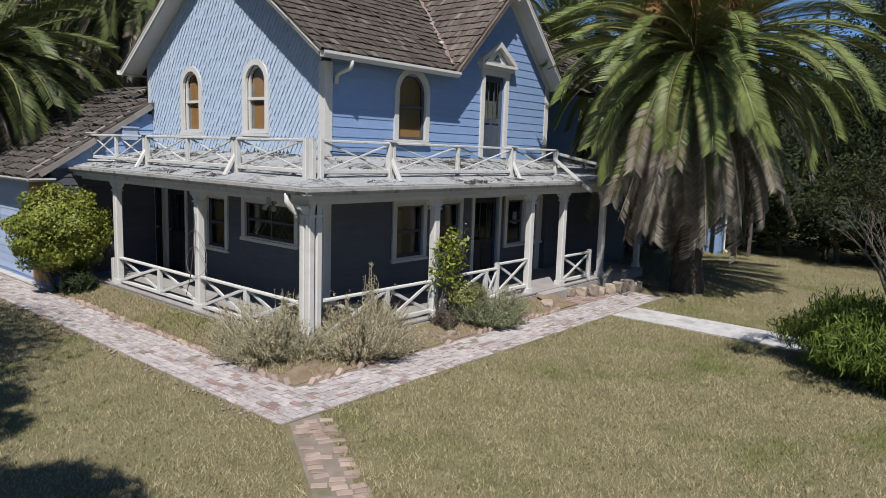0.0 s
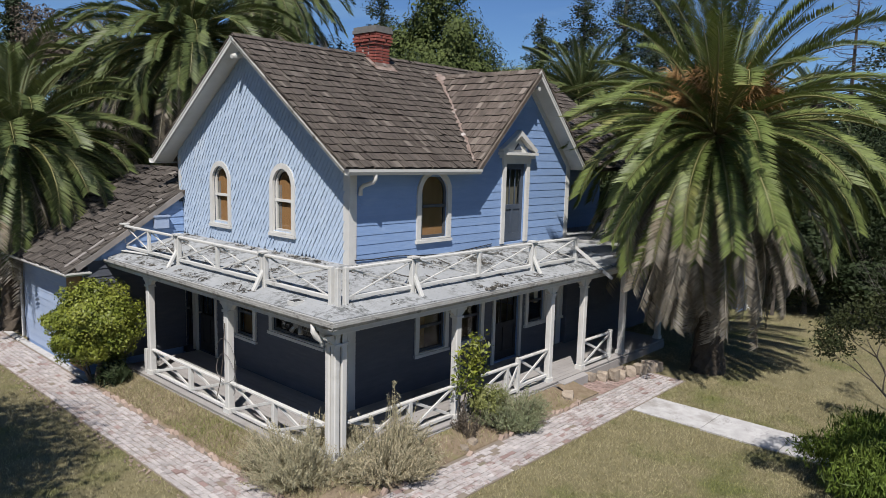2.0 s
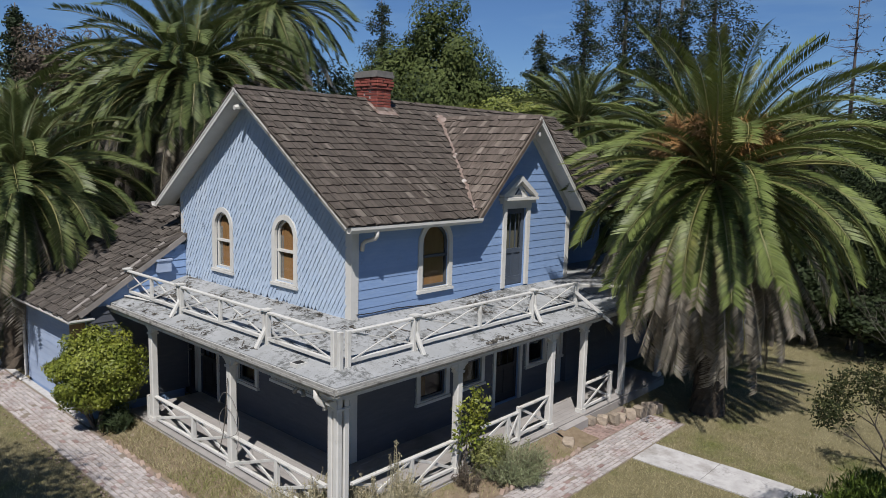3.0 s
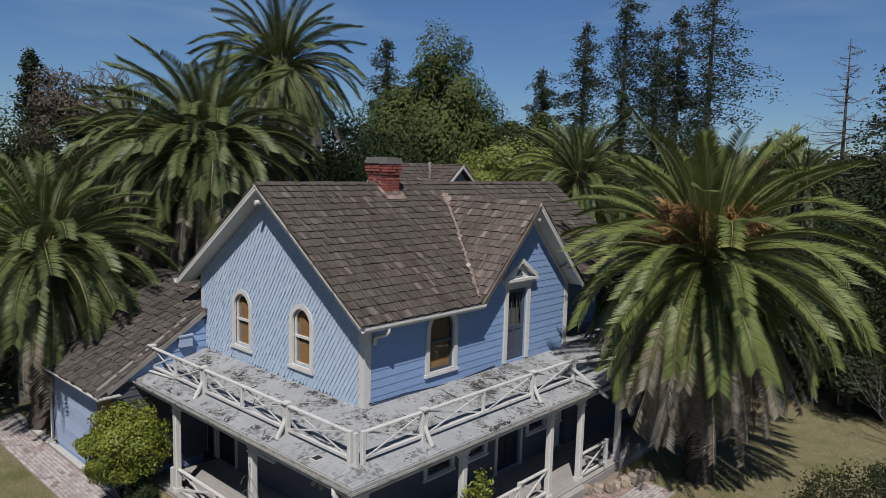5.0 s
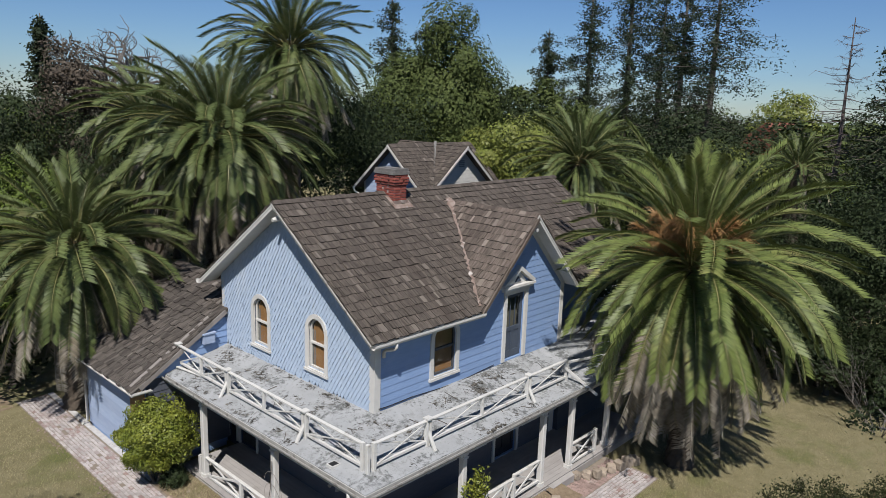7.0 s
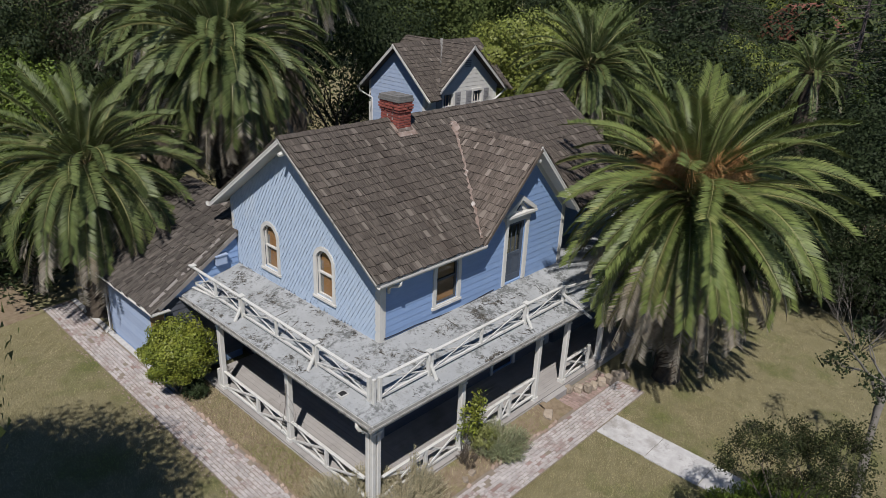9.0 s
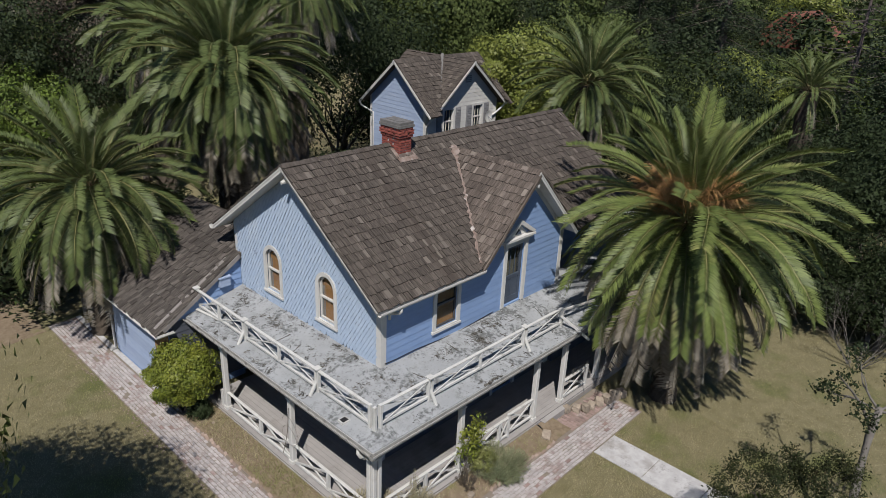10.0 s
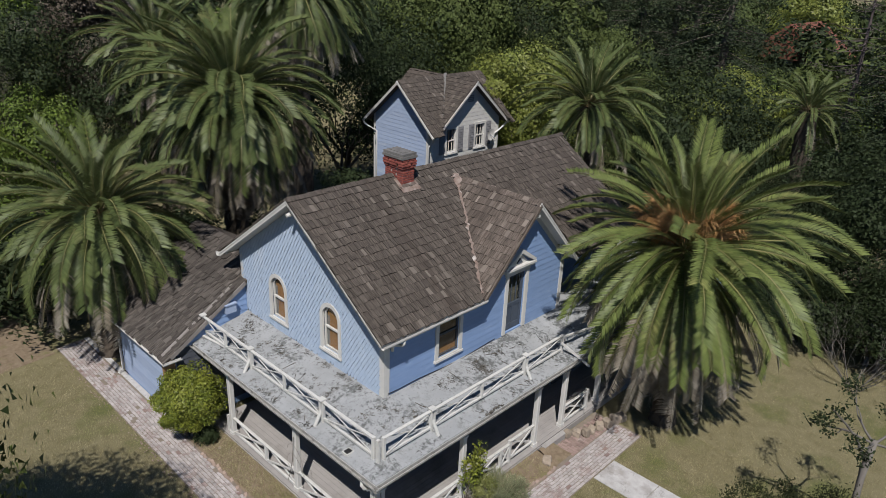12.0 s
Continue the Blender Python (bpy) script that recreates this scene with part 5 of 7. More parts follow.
# ---- ground ----
b = Buf()
G = 600.0
ring = [0, 6, 12, 20, 35, 60, 110, 220, G]
xs = sorted({s * r for r in ring for s in (-1, 1)})
k = len(xs)
b.add([(x, y, 0.0) for y in xs for x in xs], [(j * k + i, j * k + i + 1, (j + 1) * k + i + 1, (j + 1) * k + i) for j in range(k - 1) for i in range(k - 1)])
tagged(part("ground", b, M_LAWN), "dry yellow-green summer lawn", "lawn", kind="structure")


def patch(name, pts, z, material, label, category):
    b = Buf().prism(pts, -0.05, z)
    return tagged(part(name, b, material), label, category, kind="structure")


patch("planting_bed", [(-2.74, -2.66), (-1.88, -2.66), (-1.88, 6.1), (-2.74, 6.1)], 0.012, M_SOIL, "bare dry soil bed beside the porch", "soil")
patch("planting_bed", [(-1.88, -2.66), (4.6, -2.66), (4.6, -1.88), (-1.88, -1.88)], 0.012, M_SOIL, "bare dry soil bed beside the porch", "soil")
patch("planting_bed", [(-2.74, 6.1), (-2.56, 6.1), (-2.56, 14.0), (-2.74, 14.0)], 0.03, M_CONCRETE, "narrow grey concrete strip under the wing wall", "path")
patch("shaded_soil", [(-13.0, 12.6), (-3.9, 13.6), (-3.9, 19.0), (-13.0, 19.0)], 0.008, M_SOIL, "bare soil with dead leaves under the palms", "soil")
b = Buf()
bank = [(0.0, 0.02), (0.35, 0.10), (0.80, 0.19), (0.86, 0.19)]
for (d0, z0), (d1, z1) in zip(bank, bank[1:]):
    b.add([(-2.72 + d0, -2.64 + d0, z0), (-2.72 + d1, -2.64 + d1, z1), (-2.72 + d1, 6.0, z1), (-2.72 + d0, 6.0, z0)], [(3, 2, 1, 0)])
    b.add([(-2.72 + d0, -2.64 + d0, z0), (4.55, -2.64 + d0, z0), (4.55, -2.64 + d1, z1), (-2.72 + d1, -2.64 + d1, z1)], [(0, 1, 2, 3)])
for (d0, z0), (d1, z1) in zip(((0.0, 0.03), (0.3, 0.09), (0.62, 0.21)), ((0.3, 0.09), (0.62, 0.21), (0.7, 0.21))):
    b.add([(4.55, -2.64 + d0, z0), (5.35 - d0 * 0.3, -2.64 + d0, z0), (5.35 - d1 * 0.3, -2.64 + d1, z1), (4.55, -2.64 + d1, z1)], [(0, 1, 2, 3)])
tagged(part("bed_bank", b, M_SOIL, smooth=True), "dry soil banked up against the porch", "soil", kind="structure")
path_left = patch("brick_path", [(-3.74, -3.68), (-2.74, -3.68), (-2.74, 14.0), (-3.74, 14.0)], 0.012, M_JOINT, "old brick path with sandy joints", "path")
path_right = patch("brick_path", [(-2.74, -3.68), (7.75, -3.68), (7.75, -2.66), (-2.74, -2.66)], 0.012, M_JOINT, "old brick path with sandy joints", "path")
path_pad = patch("brick_path", [(4.6, -2.66), (7.75, -2.66), (7.75, -1.92), (4.6, -1.92)], 0.011, M_JOINT, "reddish brick paving before the ramp", "path")
path_spur = patch("brick_path", [(-6.6, -8.8), (-6.1, -9.0), (-3.15, -3.70), (-3.62, -3.70)], 0.008, M_JOINT, "sunken narrow brick spur across the lawn", "path")
b = Buf()
cw = random.Random(2)
y = -3.70
while y > -14:
    b.box(4.92 + cw.uniform(-0.02, 0.02), 6.02 + cw.uniform(-0.02, 0.02), y - 1.49, y, -0.05, 0.03 + cw.uniform(-0.006, 0.006))
    y -= 1.51
tagged(part("concrete_walk", b, M_CONCRETE), "pale concrete garden walk in slabs", "path", kind="structure")


# ---- plants ----
def leaf_mesh(name, centres, size, material, rnd, flat=0.0, ratio=0.5, normals=None, tri=False):
    """Many small pointed leaves at the given places, one mesh."""
    c = np.asarray(centres)
    n = len(c)
    a = rnd.normal(size=(n, 3))
    a[:, 2] *= 1 - flat
    a /= np.linalg.norm(a, axis=1)[:, None] + 1e-9
    q = rnd.normal(size=(n, 3))
    if normals is not None and flat == 0:
        up = normals + (0.34 if tri else 0.55) * q
        up /= np.linalg.norm(up, axis=1)[:, None] + 1e-9
        a -= up * (a * up).sum(axis=1)[:, None]
        a /= np.linalg.norm(a, axis=1)[:, None] + 1e-9
        q = np.cross(up, a)
    elif normals is not None:
        q = np.cross(normals + 0.6 * q, a)
    else:
        q = np.cross(q, a)
    q /= np.linalg.norm(q, axis=1)[:, None] + 1e-9
    s = size * rnd.uniform(0.6, 1.4, n)[:, None]
    k = 3 if tri else 4
    v = np.empty((n, k, 3))
    if tri:
        v[:, 0], v[:, 1], v[:, 2] = c + q * s * ratio - a * s * 0.6, c + a * s, c - q * s * ratio - a * s * 0.6
    else:
        v[:, 0], v[:, 1], v[:, 2], v[:, 3] = c - a * s, c + q * s * ratio - a * s * 0.15, c + a * s, c - q * s * ratio - a * s * 0.15
    me = bpy.data.meshes.new(name)
    idx = np.arange(k * n).reshape(n, k)
    me.from_pydata(v.reshape(-1, 3).tolist(), [], idx.tolist())
    me.materials.append(material)
    me.update()
    return me


def clumps(rnd, centre, radii, lumps, per, lump_r, hollow=0.55):
    """Places for leaves: uneven clumps over the outside of an ovoid, with gaps."""
    centre, radii = np.array(centre), np.array(radii)
    out, nrm = [], []
    for _ in range(lumps):
        d = rnd.normal(size=3)
        d[2] = d[2] * 0.9 + 0.15
        d /= np.linalg.norm(d)
        p = centre + d * radii * rnd.uniform(0.5, 0.95)
        r = lump_r * rnd.uniform(0.6, 1.35)
        e = rnd.normal(size=(per, 3))
        e /= np.linalg.norm(e, axis=1)[:, None]
        rr = r * rnd.uniform(hollow, 1.0, per)[:, None] * np.array([1, 1, 0.75])
        out.append(p + e * rr)
        nrm.append(e * 0.7 + d * 0.6)
    return np.concatenate(out), np.concatenate(nrm)


def limbs(buf, p, d, length, r, depth, rnd, spread=0.6, tips=None, sides=6, droop=0.0, crook=0.16, keep=0.8):
    """A forking branch: tapered, slightly crooked tubes."""
    pts, rad = [p.copy()], [r]
    q = d.copy()
    seg = 4
    for k in range(seg):
        q = (q + Vector((rnd.uniform(-1, 1), rnd.uniform(-1, 1), rnd.uniform(-0.6, 0.8) - droop)) * crook).normalized()
        p = p + q * (length / seg)
        pts.append(p.copy())
        rad.append(r * (1 - 0.42 * (k + 1) / seg))
    buf.tube(pts, rad, sides, caps=False)
    if depth == 0:
        if tips is not None:
            tips.append(p.copy())
        return
    for k in range(rnd.choice((2, 3))):
        nd = (q + Vector((rnd.uniform(-1, 1), rnd.uniform(-1, 1), rnd.uniform(-0.3, 0.7))) * spread).normalized()
        limbs(buf, pts[-1 if k else -2], nd, length * rnd.uniform(0.6, 0.85), rad[-1] * keep, depth - 1, rnd, spread, tips, max(4, sides - 1), droop, crook, keep)


def broadleaf(label, category, seed, height, width, material, leaf=0.2, lumps=26, per=190, trunk=0.35, low=0.25, at=(0, 0, 0), name="tree", cone=0.0, tri=False):
    rnd, nr = random.Random(seed), np.random.RandomState(seed)
    t = thing(name, at, label, category)
    bf = Buf()
    zc = height * (low + 1) / 2
    fork = height * (low + 0.12)
    bf.tube([(0, 0, -0.05), (0.03, 0, 0.3), (rnd.uniform(-.2, .2), rnd.uniform(-.2, .2), fork)], [trunk * 0.7, trunk * 0.5, trunk * 0.38], 9)
    for k in range(5):
        a = k * 1.3 + rnd.random()
        limbs(bf, Vector((0, 0, fork - 0.1)), Vector((math.cos(a) * 0.7, math.sin(a) * 0.7, 0.9)).normalized(), min(height * 0.2, width * 0.3), trunk * 0.25, 1, rnd)
    part("trunk", bf, M_BARK, t, smooth=True)
    c, n = clumps(nr, (0, 0, zc), (width / 2, width / 2, height * (1 - low) / 2), lumps, per, width * 0.2)
    c[:, :2] *= (1 - cone * np.clip((c[:, 2:3] - height * low) / (height * (1 - low)), 0, 1))
    part("crown", leaf_mesh("crown", c, leaf, material, nr, normals=n, tri=tri, ratio=0.62 if tri else 0.5), material, t)
    return t


def conifer(label, seed, height, width, material, bare=0.25, sparse=1.0, at=(0, 0, 0), leaf=0.2, name="conifer_tree", per=55):
    rnd, nr = random.Random(seed), np.random.RandomState(seed)
    t = thing(name, at, label, "tree")
    bf = Buf()
    bf.tube([(0, 0, -0.05), (0.1, 0, height * 0.5), (0, 0.05, height)], [height * 0.016, height * 0.011, 0.03], 7)
    cs = []
    z = height * bare
    while z < height * 0.98:
        f = (z / height - bare) / (1 - bare)
        reach = width / 2 * (1 - f) ** 0.55 * rnd.choice((0.3, 0.5, 0.65, 0.85, 1.1)) * rnd.uniform(0.8, 1.2) + 0.2
        for k in range(rnd.choice((1, 2, 2))):
            if rnd.random() > sparse:
                continue
            a = rnd.uniform(0, 6.283)
            d = Vector((math.cos(a), math.sin(a), rnd.uniform(-0.35, 0.18)))
            p1 = Vector((0, 0, z)) + d * reach
            bf.tube([(0, 0, z), tuple(Vector((0, 0, z)) + d * reach * 0.5 + Vector((0, 0, 0.08))), tuple(p1)], [0.035, 0.02, 0.008], 3, caps=False)
            m = max(8, int(per * reach / (width / 2)))
            knots = nr.uniform(0.1, 1.05, 5)
            q = knots[nr.randint(0, 5, m)] + nr.normal(size=m) * 0.07
            pos = np.outer(q, np.array(d) * reach) + np.array([0, 0, z])
            pos += nr.normal(size=(m, 3)) * np.array([0.19, 0.19, 0.17]) * (0.7 + reach * 0.2)
            pos[:, 2] -= 0.25 * q * reach * 0.5
            cs.append(pos)
        z += rnd.uniform(0.08, 0.22) * height / 20
    part("trunk", bf, M_BARK, t, smooth=True)
    c = np.concatenate(cs)
    part("crown", leaf_mesh("crown", c, leaf, material, nr, flat=0.5, ratio=0.42, tri=True), material, t)
    return t


# palms
def frond_mesh(seed, length, bend, half_len, pairs, vee, material, wide, dry=False, brown=2.0):
    """One feather-shaped frond along +x that bows downwards; past the share brown of its length it is dry."""
    rnd = random.Random(seed)
    bf = Buf()
    n = 11
    pts, dirs = [Vector((0, 0, 0))], []
    side_bend = rnd.uniform(-14, 14)
    for k in range(n):
        f = (k + 0.5) / n
        a = -radians(bend) * (f ** 1.6)
        s = radians(side_bend) * f
        d = Vector((math.cos(a) * math.cos(s), math.sin(s) * math.cos(a), math.sin(a)))
        dirs.append(d)
        pts.append(pts[-1] + d * (length / n))
    dirs.append(dirs[-1])
    bf.tube(pts, [0.042 * (1 - 0.88 * k / n) for k in range(n + 1)], 3, caps=False)
    kinds_of = [1] * (n * 3)
    for i in range(pairs):
        f = 0.12 + 0.88 * (i + rnd.uniform(0, 0.7)) / pairs
        x = min(f * n, n - 0.01)
        k = int(x)
        p = pts[k].lerp(pts[k + 1], x - k)
        d = dirs[k].lerp(dirs[k + 1], x - k).normalized()
        up = Vector((0, 0, 1)) - d * d.z
        up = up.normalized() if up.length > 0.05 else Vector((1, 0, 0))
        sd = up.cross(d)
        ll = half_len * (0.30 + 0.70 * math.sin(math.pi * min(1, 0.10 + 0.66 * f)) ** 0.7) * rnd.uniform(0.88, 1.1)
        sweep = 0.30 + 0.5 * f
        for side in (-1, 1):
            v = radians(vee + rnd.uniform(-4, 4))
            q = (sd * side * math.cos(v) + up * math.sin(v) + d * sweep * rnd.uniform(0.92, 1.08)).normalized()
            sag = Vector((0, 0, -1)) * ll * (0.16 * rnd.uniform(0.8, 1.2) if not dry else 0.45 * rnd.uniform(0.4, 1.7))
            wd = (d - q * d.dot(q)).normalized() * wide
            mid = p + q * ll * 0.45 + sag * 0.1
            tip = p + q * ll + sag
            j = len(bf.v)
            bf.v.extend([tuple(p), tuple(mid + wd), tuple(tip), tuple(mid - wd)])
            bf.f.append((j, j + 1, j + 2, j + 3))
            kinds_of.append(2 if f > brown + rnd.uniform(-0.1, 0.1) else 0)
    me = bf.mesh("frond", material)
    me.materials.append(M_RACHIS if not dry else M_FROND_DRY)
    me.materials.append(M_FROND_DRY)
    me.polygons.foreach_set("material_index", kinds_of)
    return me


def frond_set(pairs, wide, seed, green, full=1.0, bow=0):
    """Fronds for each tier of a crown; full widens the feathers, bow bends them more."""
    return {
        "up": [frond_mesh(seed + k, 4.4 / full ** 0.5, 24 + 10 * k + bow, 0.42 * full, pairs, 30, green, wide) for k in range(4)],
        "mid": [frond_mesh(seed + 10 + k, 4.7 / full ** 0.5, 40 + 10 * k + bow, 0.42 * full, pairs, 26, green, wide) for k in range(4)],
        "low": [frond_mesh(seed + 20 + k, 4.7 / full ** 0.4, 46 + 11 * k + bow, 0.40 * full, pairs, 24, green, wide) for k in range(4)],
        "hang": [frond_mesh(seed + 40 + k, 4.3, 30 + 9 * k, 0.35 * full, pairs, 14, green, wide, brown=(2.0, 0.8, 0.9, 0.66)[k]) for k in range(4)],
        "dry": [frond_mesh(seed + 30 + k, 4.5, 16 + 9 * k, (0.19, 0.30, 0.24, 0.34)[k], pairs * 4 // 5, (-48, -24, -40, -16)[k], M_FROND_DRY, wide, dry=True) for k in range(4)],
    }


FRONDS, FRONDS_FAR = frond_set(112, 0.018, 100, M_FROND, 1.1, 5), frond_set(78, 0.023, 300, M_FROND_FAR, 1.25, 8)


def palm(at, heart, seed, scale, label, counts=(20, 44, 34, 16), lean=(0, 0), fruit=True, group="palms", short=None, fronds=None, girth=1.0):
    """A date palm: scarred trunk, fibre heart, fronds in tiers from upright to hanging."""
    rnd = random.Random(seed)
    fronds = fronds or FRONDS_FAR
    t = thing("palm_tree", (*at, 0), label, "palm tree", group)
    bf = Buf()
    n, sides = 30, 16
    for i in range(n + 1):
        z = heart * i / n
        f = i / n
        r0 = (0.50 - 0.10 * f) * min(1.0, 0.7 + 0.3 * scale) + (0.10 * max(0, f - 0.8) * 5 if f > 0.8 else 0) + (0.12 * (1 - f * 8) if f < 0.125 else 0)
        for j in range(sides):
            a = 2 * math.pi * (j + (0.5 if i % 2 else 0)) / sides
            r = girth * r0 * (1 + (0.07 if (i + j) % 2 else -0.03) + rnd.uniform(-0.02, 0.02))
            bf.v.append((r * math.cos(a) + lean[0] * f, r * math.sin(a) + lean[1] * f, z - 0.05))
    for i in range(n):
        for j in range(sides):
            q = (j + 1) % sides
            bf.f.append((i * sides + j, i * sides + q, (i + 1) * sides + q, (i + 1) * sides + j))
    part("trunk", bf, M_PALMBARK, t)
    hx, hy = lean
    bf = Buf()
    for k in range(60):
        a, e = rnd.uniform(0, 6.283), rnd.uniform(-0.4, 1.1)
        d = Vector((math.cos(a) * math.cos(e), math.sin(a) * math.cos(e), math.sin(e)))
        p = Vector((hx, hy, heart - 0.1)) + d * 0.25
        bf.tube([p, p + d * rnd.uniform(0.3, 0.6) * scale], [0.05, 0.012], 4)
    part("heart_fibre", bf, M_FIBRE, t, "tan fibre round the crown's heart")
    hang = counts[2] * 9 // 10
    tiers = (("up", counts[0], 46, 84), ("mid", counts[1], 12, 46), ("low", counts[2], -18, 14), ("hang", hang, -54, -18), ("dry", counts[3], -82, -42), ("dry", counts[3] // 2, -87, -76))
    g = 0
    for name, cnt, e0, e1 in tiers:
        for k in range(cnt):
            g += 1
            az = (g * 137.508 + rnd.uniform(-7, 7)) % 360
            el = e0 + (e1 - e0) * ((k + rnd.random()) / cnt)
            ob = part("frond", rnd.choice(fronds[name]), M_FROND, t)
            s = scale * rnd.uniform(0.86, 1.08) * (0.8 if name == "up" and el > 75 else 1)
            if name == "dry":
                s *= 1.08
            if short and short[0] < az < short[1]:
                s *= 0.82
            r = 0.3 * scale
            ca, sa = math.cos(radians(az)), math.sin(radians(az))
            ob.matrix_basis = (Matrix.Translation((hx + r * ca, hy + r * sa, heart + 0.25 * math.sin(radians(el)) * scale)) @ Euler((0, 0, radians(az))).to_matrix().to_4x4()
                               @ Euler((0, radians(-el), 0)).to_matrix().to_4x4() @ Euler((radians(rnd.uniform(-16, 16)), 0, 0)).to_matrix().to_4x4() @ Matrix.Scale(s, 4))
    if fruit:
        for k in range(30):
            bf = Buf()
            a0 = k * 2.4 + rnd.random()
            stem = Vector((math.cos(a0), math.sin(a0), rnd.uniform(0.45, 1.3))).normalized()
            root = Vector((hx, hy, heart + 0.1)) + stem * 0.35
            top = root + stem * rnd.uniform(0.95, 1.5)
            bf.tube([root, top], [0.026, 0.014], 5)
            for j in range(170):
                d = (stem + Vector((rnd.gauss(0, 0.6), rnd.gauss(0, 0.6), rnd.gauss(-0.1, 0.5)))).normalized()
                q = root.lerp(top, rnd.uniform(0.3, 1))
                ln = rnd.uniform(0.25, 0.6)
                bf.tube([q, q + d * ln * 0.6, q + d * ln + Vector((0, 0, -0.15))], [0.010, 0.008, 0.005], 3, caps=False)
            part("fruit_stalk", bf, M_FRUIT, t, "orange spray of fruit stalks")
    return t


palm((9.0, -3.72), 6.05, 1, 0.97, "large date palm by the porch with orange fruit stalks", (26, 37, 44, 60), (0.06, 0.3), short=(100, 155), fronds=FRONDS, girth=0.72)
palm((-2.2, 12.4), 5.5, 2, 0.86, "date palm beyond the side wing with a full green crown", (20, 34, 36, 28), (0, -0.5), fruit=False)
palm((3.1, 12.6), 8.9, 3, 0.92, "tall date palm behind the house with hanging dry fronds", (22, 38, 42, 46), (0, -0.5), fruit=False)
palm((9.3, 16.6), 12.6, 4, 0.9, "tallest date palm standing behind the house", (20, 28, 34, 40), fruit=False)
palm((17.8, 6.0), 7.9, 5, 0.8, "smaller date palm behind the house roof", (18, 24, 18, 10), fruit=False)
palm((25.0, -1.3), 8.0, 6, 0.5, "dark date palm at the garden's far side", (20, 14, 8, 6), fruit=False)
palm((6.6, 25.6), 9.0, 7, 0.9, "date palm half hidden behind another", (14, 26, 20, 10), fruit=False)

# shrubs and bushes by the house
nr = np.random.RandomState(42)


def bush(name, at, radii, label, material, leaf, lumps, per, lump, stem=M_BARK, seed=1, base=0.0, ratio=0.5, flat=0.0):
    r, q = random.Random(seed), np.random.RandomState(seed)
    t = thing(name, (*at, 0), label, "shrub")
    bf = Buf()
    for k in range(7):
        a = k * 0.9 + r.random()
        limbs(bf, Vector((0.08 * math.cos(a), 0.08 * math.sin(a), -0.02)), Vector((math.cos(a) * 0.5, math.sin(a) * 0.5, 1)).normalized(), radii[2] * 0.7, 0.04, 1, r)
    part("stems", bf, stem, t, "short woody stems", kind="stuff")
    c, n = clumps(q, (0, 0, base + radii[2]), radii, lumps, per, lump)
    c[:, 2] = np.maximum(c[:, 2], 0.04)
    part("foliage", leaf_mesh("foliage", c, leaf, material, q, flat=flat, normals=n, ratio=ratio), material, t)
    return t


bush("round_bush", (-2.58, 6.0), (1.04, 1.04, 0.95), "dense rounded bush with glossy yellow-green leaves by the wing", M_LEAF_BRIGHT, 0.036, 100, 360, 0.31, seed=4, base=0.42)
bush("low_palmetto", (-2.35, 5.35), (0.4, 0.4, 0.3), "small dark spiky undergrowth below the bush", M_LEAF_DARK, 0.14, 10, 60, 0.2, seed=5, ratio=0.12)
bush("garden_bush", (4.35, -9.0), (1.8, 1.75, 0.60), "broad dense dark green garden bush on the lawn", M_LEAF_BUSH, 0.07, 190, 240, 0.32, seed=6, ratio=0.15, flat=-1.6)


def wispy(name, at, radius, height, label, mats, n, seed, lean=0.55):
    """A shrub of many thin arching stems with tiny leaves along them."""
    r, q = random.Random(seed), np.random.RandomState(seed)
    t = thing(name, (*at, 0), label, "shrub")
    bf = Buf()
    cs = []
    for k in range(n):
        a, f = r.uniform(0, 6.283), math.sqrt(r.random())
        d = Vector((math.cos(a) * f, math.sin(a) * f, 0))
        h = height * r.uniform(0.5, 1.1) * (1 - 0.45 * f * f) * (0.85 + 0.25 * math.sin(3 * a + seed))
        p0 = d * radius * 0.35
        p1 = p0 + d * radius * 0.45 + Vector((0, 0, h * 0.6))
        p2 = p0 + d * radius * r.uniform(0.55, 0.8) + Vector((r.uniform(-.05, .05), r.uniform(-.05, .05), h))
        bf.tube([p0, p1, p2], [0.008, 0.006, 0.003], 3, caps=False)
        m = 44
        s = q.uniform(0.1, 1, m)[:, None]
        a0, a1, a2 = np.array(p0), np.array(p1), np.array(p2)
        pos = (1 - s) ** 2 * a0 + 2 * s * (1 - s) * a1 + s ** 2 * a2 + q.normal(size=(m, 3)) * 0.022
        cs.append(pos)
    part("stems", bf, mats[1], t, "thin dry stems", kind="stuff")
    c = np.concatenate(cs)
    c[:, 2] = np.maximum(c[:, 2], 0.01)
    part("foliage", leaf_mesh("foliage", c, 0.028, mats[0], q, flat=-0.8, ratio=0.2), mats[0], t)
    return t


wispy("lavender_shrub", (-2.05, -1.25), 1.08, 1.0, "dry grey-green lavender shrub at the porch corner", (M_SAGE, M_STRAW), 640, 1)
wispy("lavender_shrub", (-0.98, -2.12), 1.05, 1.0, "dry straw-coloured lavender shrub before the porch", (M_STRAW, M_SAGE), 600, 2)
wispy("tall_weed", (-0.55, -2.0), 0.35, 1.45, "tall dry thistle stalks among the shrubs", (M_SAGE, M_STRAW), 40, 3)
bush("leafy_shrub", (1.78, -2.12), (0.44, 0.38, 0.40), "small yellow-green shrub below the climbing vine", M_ROSEMARY_LIGHT, 0.028, 30, 170, 0.16, seed=8, base=0.12, ratio=0.3)
wispy("rosemary_shrub", (2.28, -2.32), 0.85, 0.82, "grey-green rosemary shrub before the porch", (M_ROSEMARY, M_SAGE), 520, 4)
wispy("dry_weed", (1.15, -2.15), 0.3, 0.75, "dry brown weed stalks", (M_LEAF_BROWN, M_BARK), 50, 5)
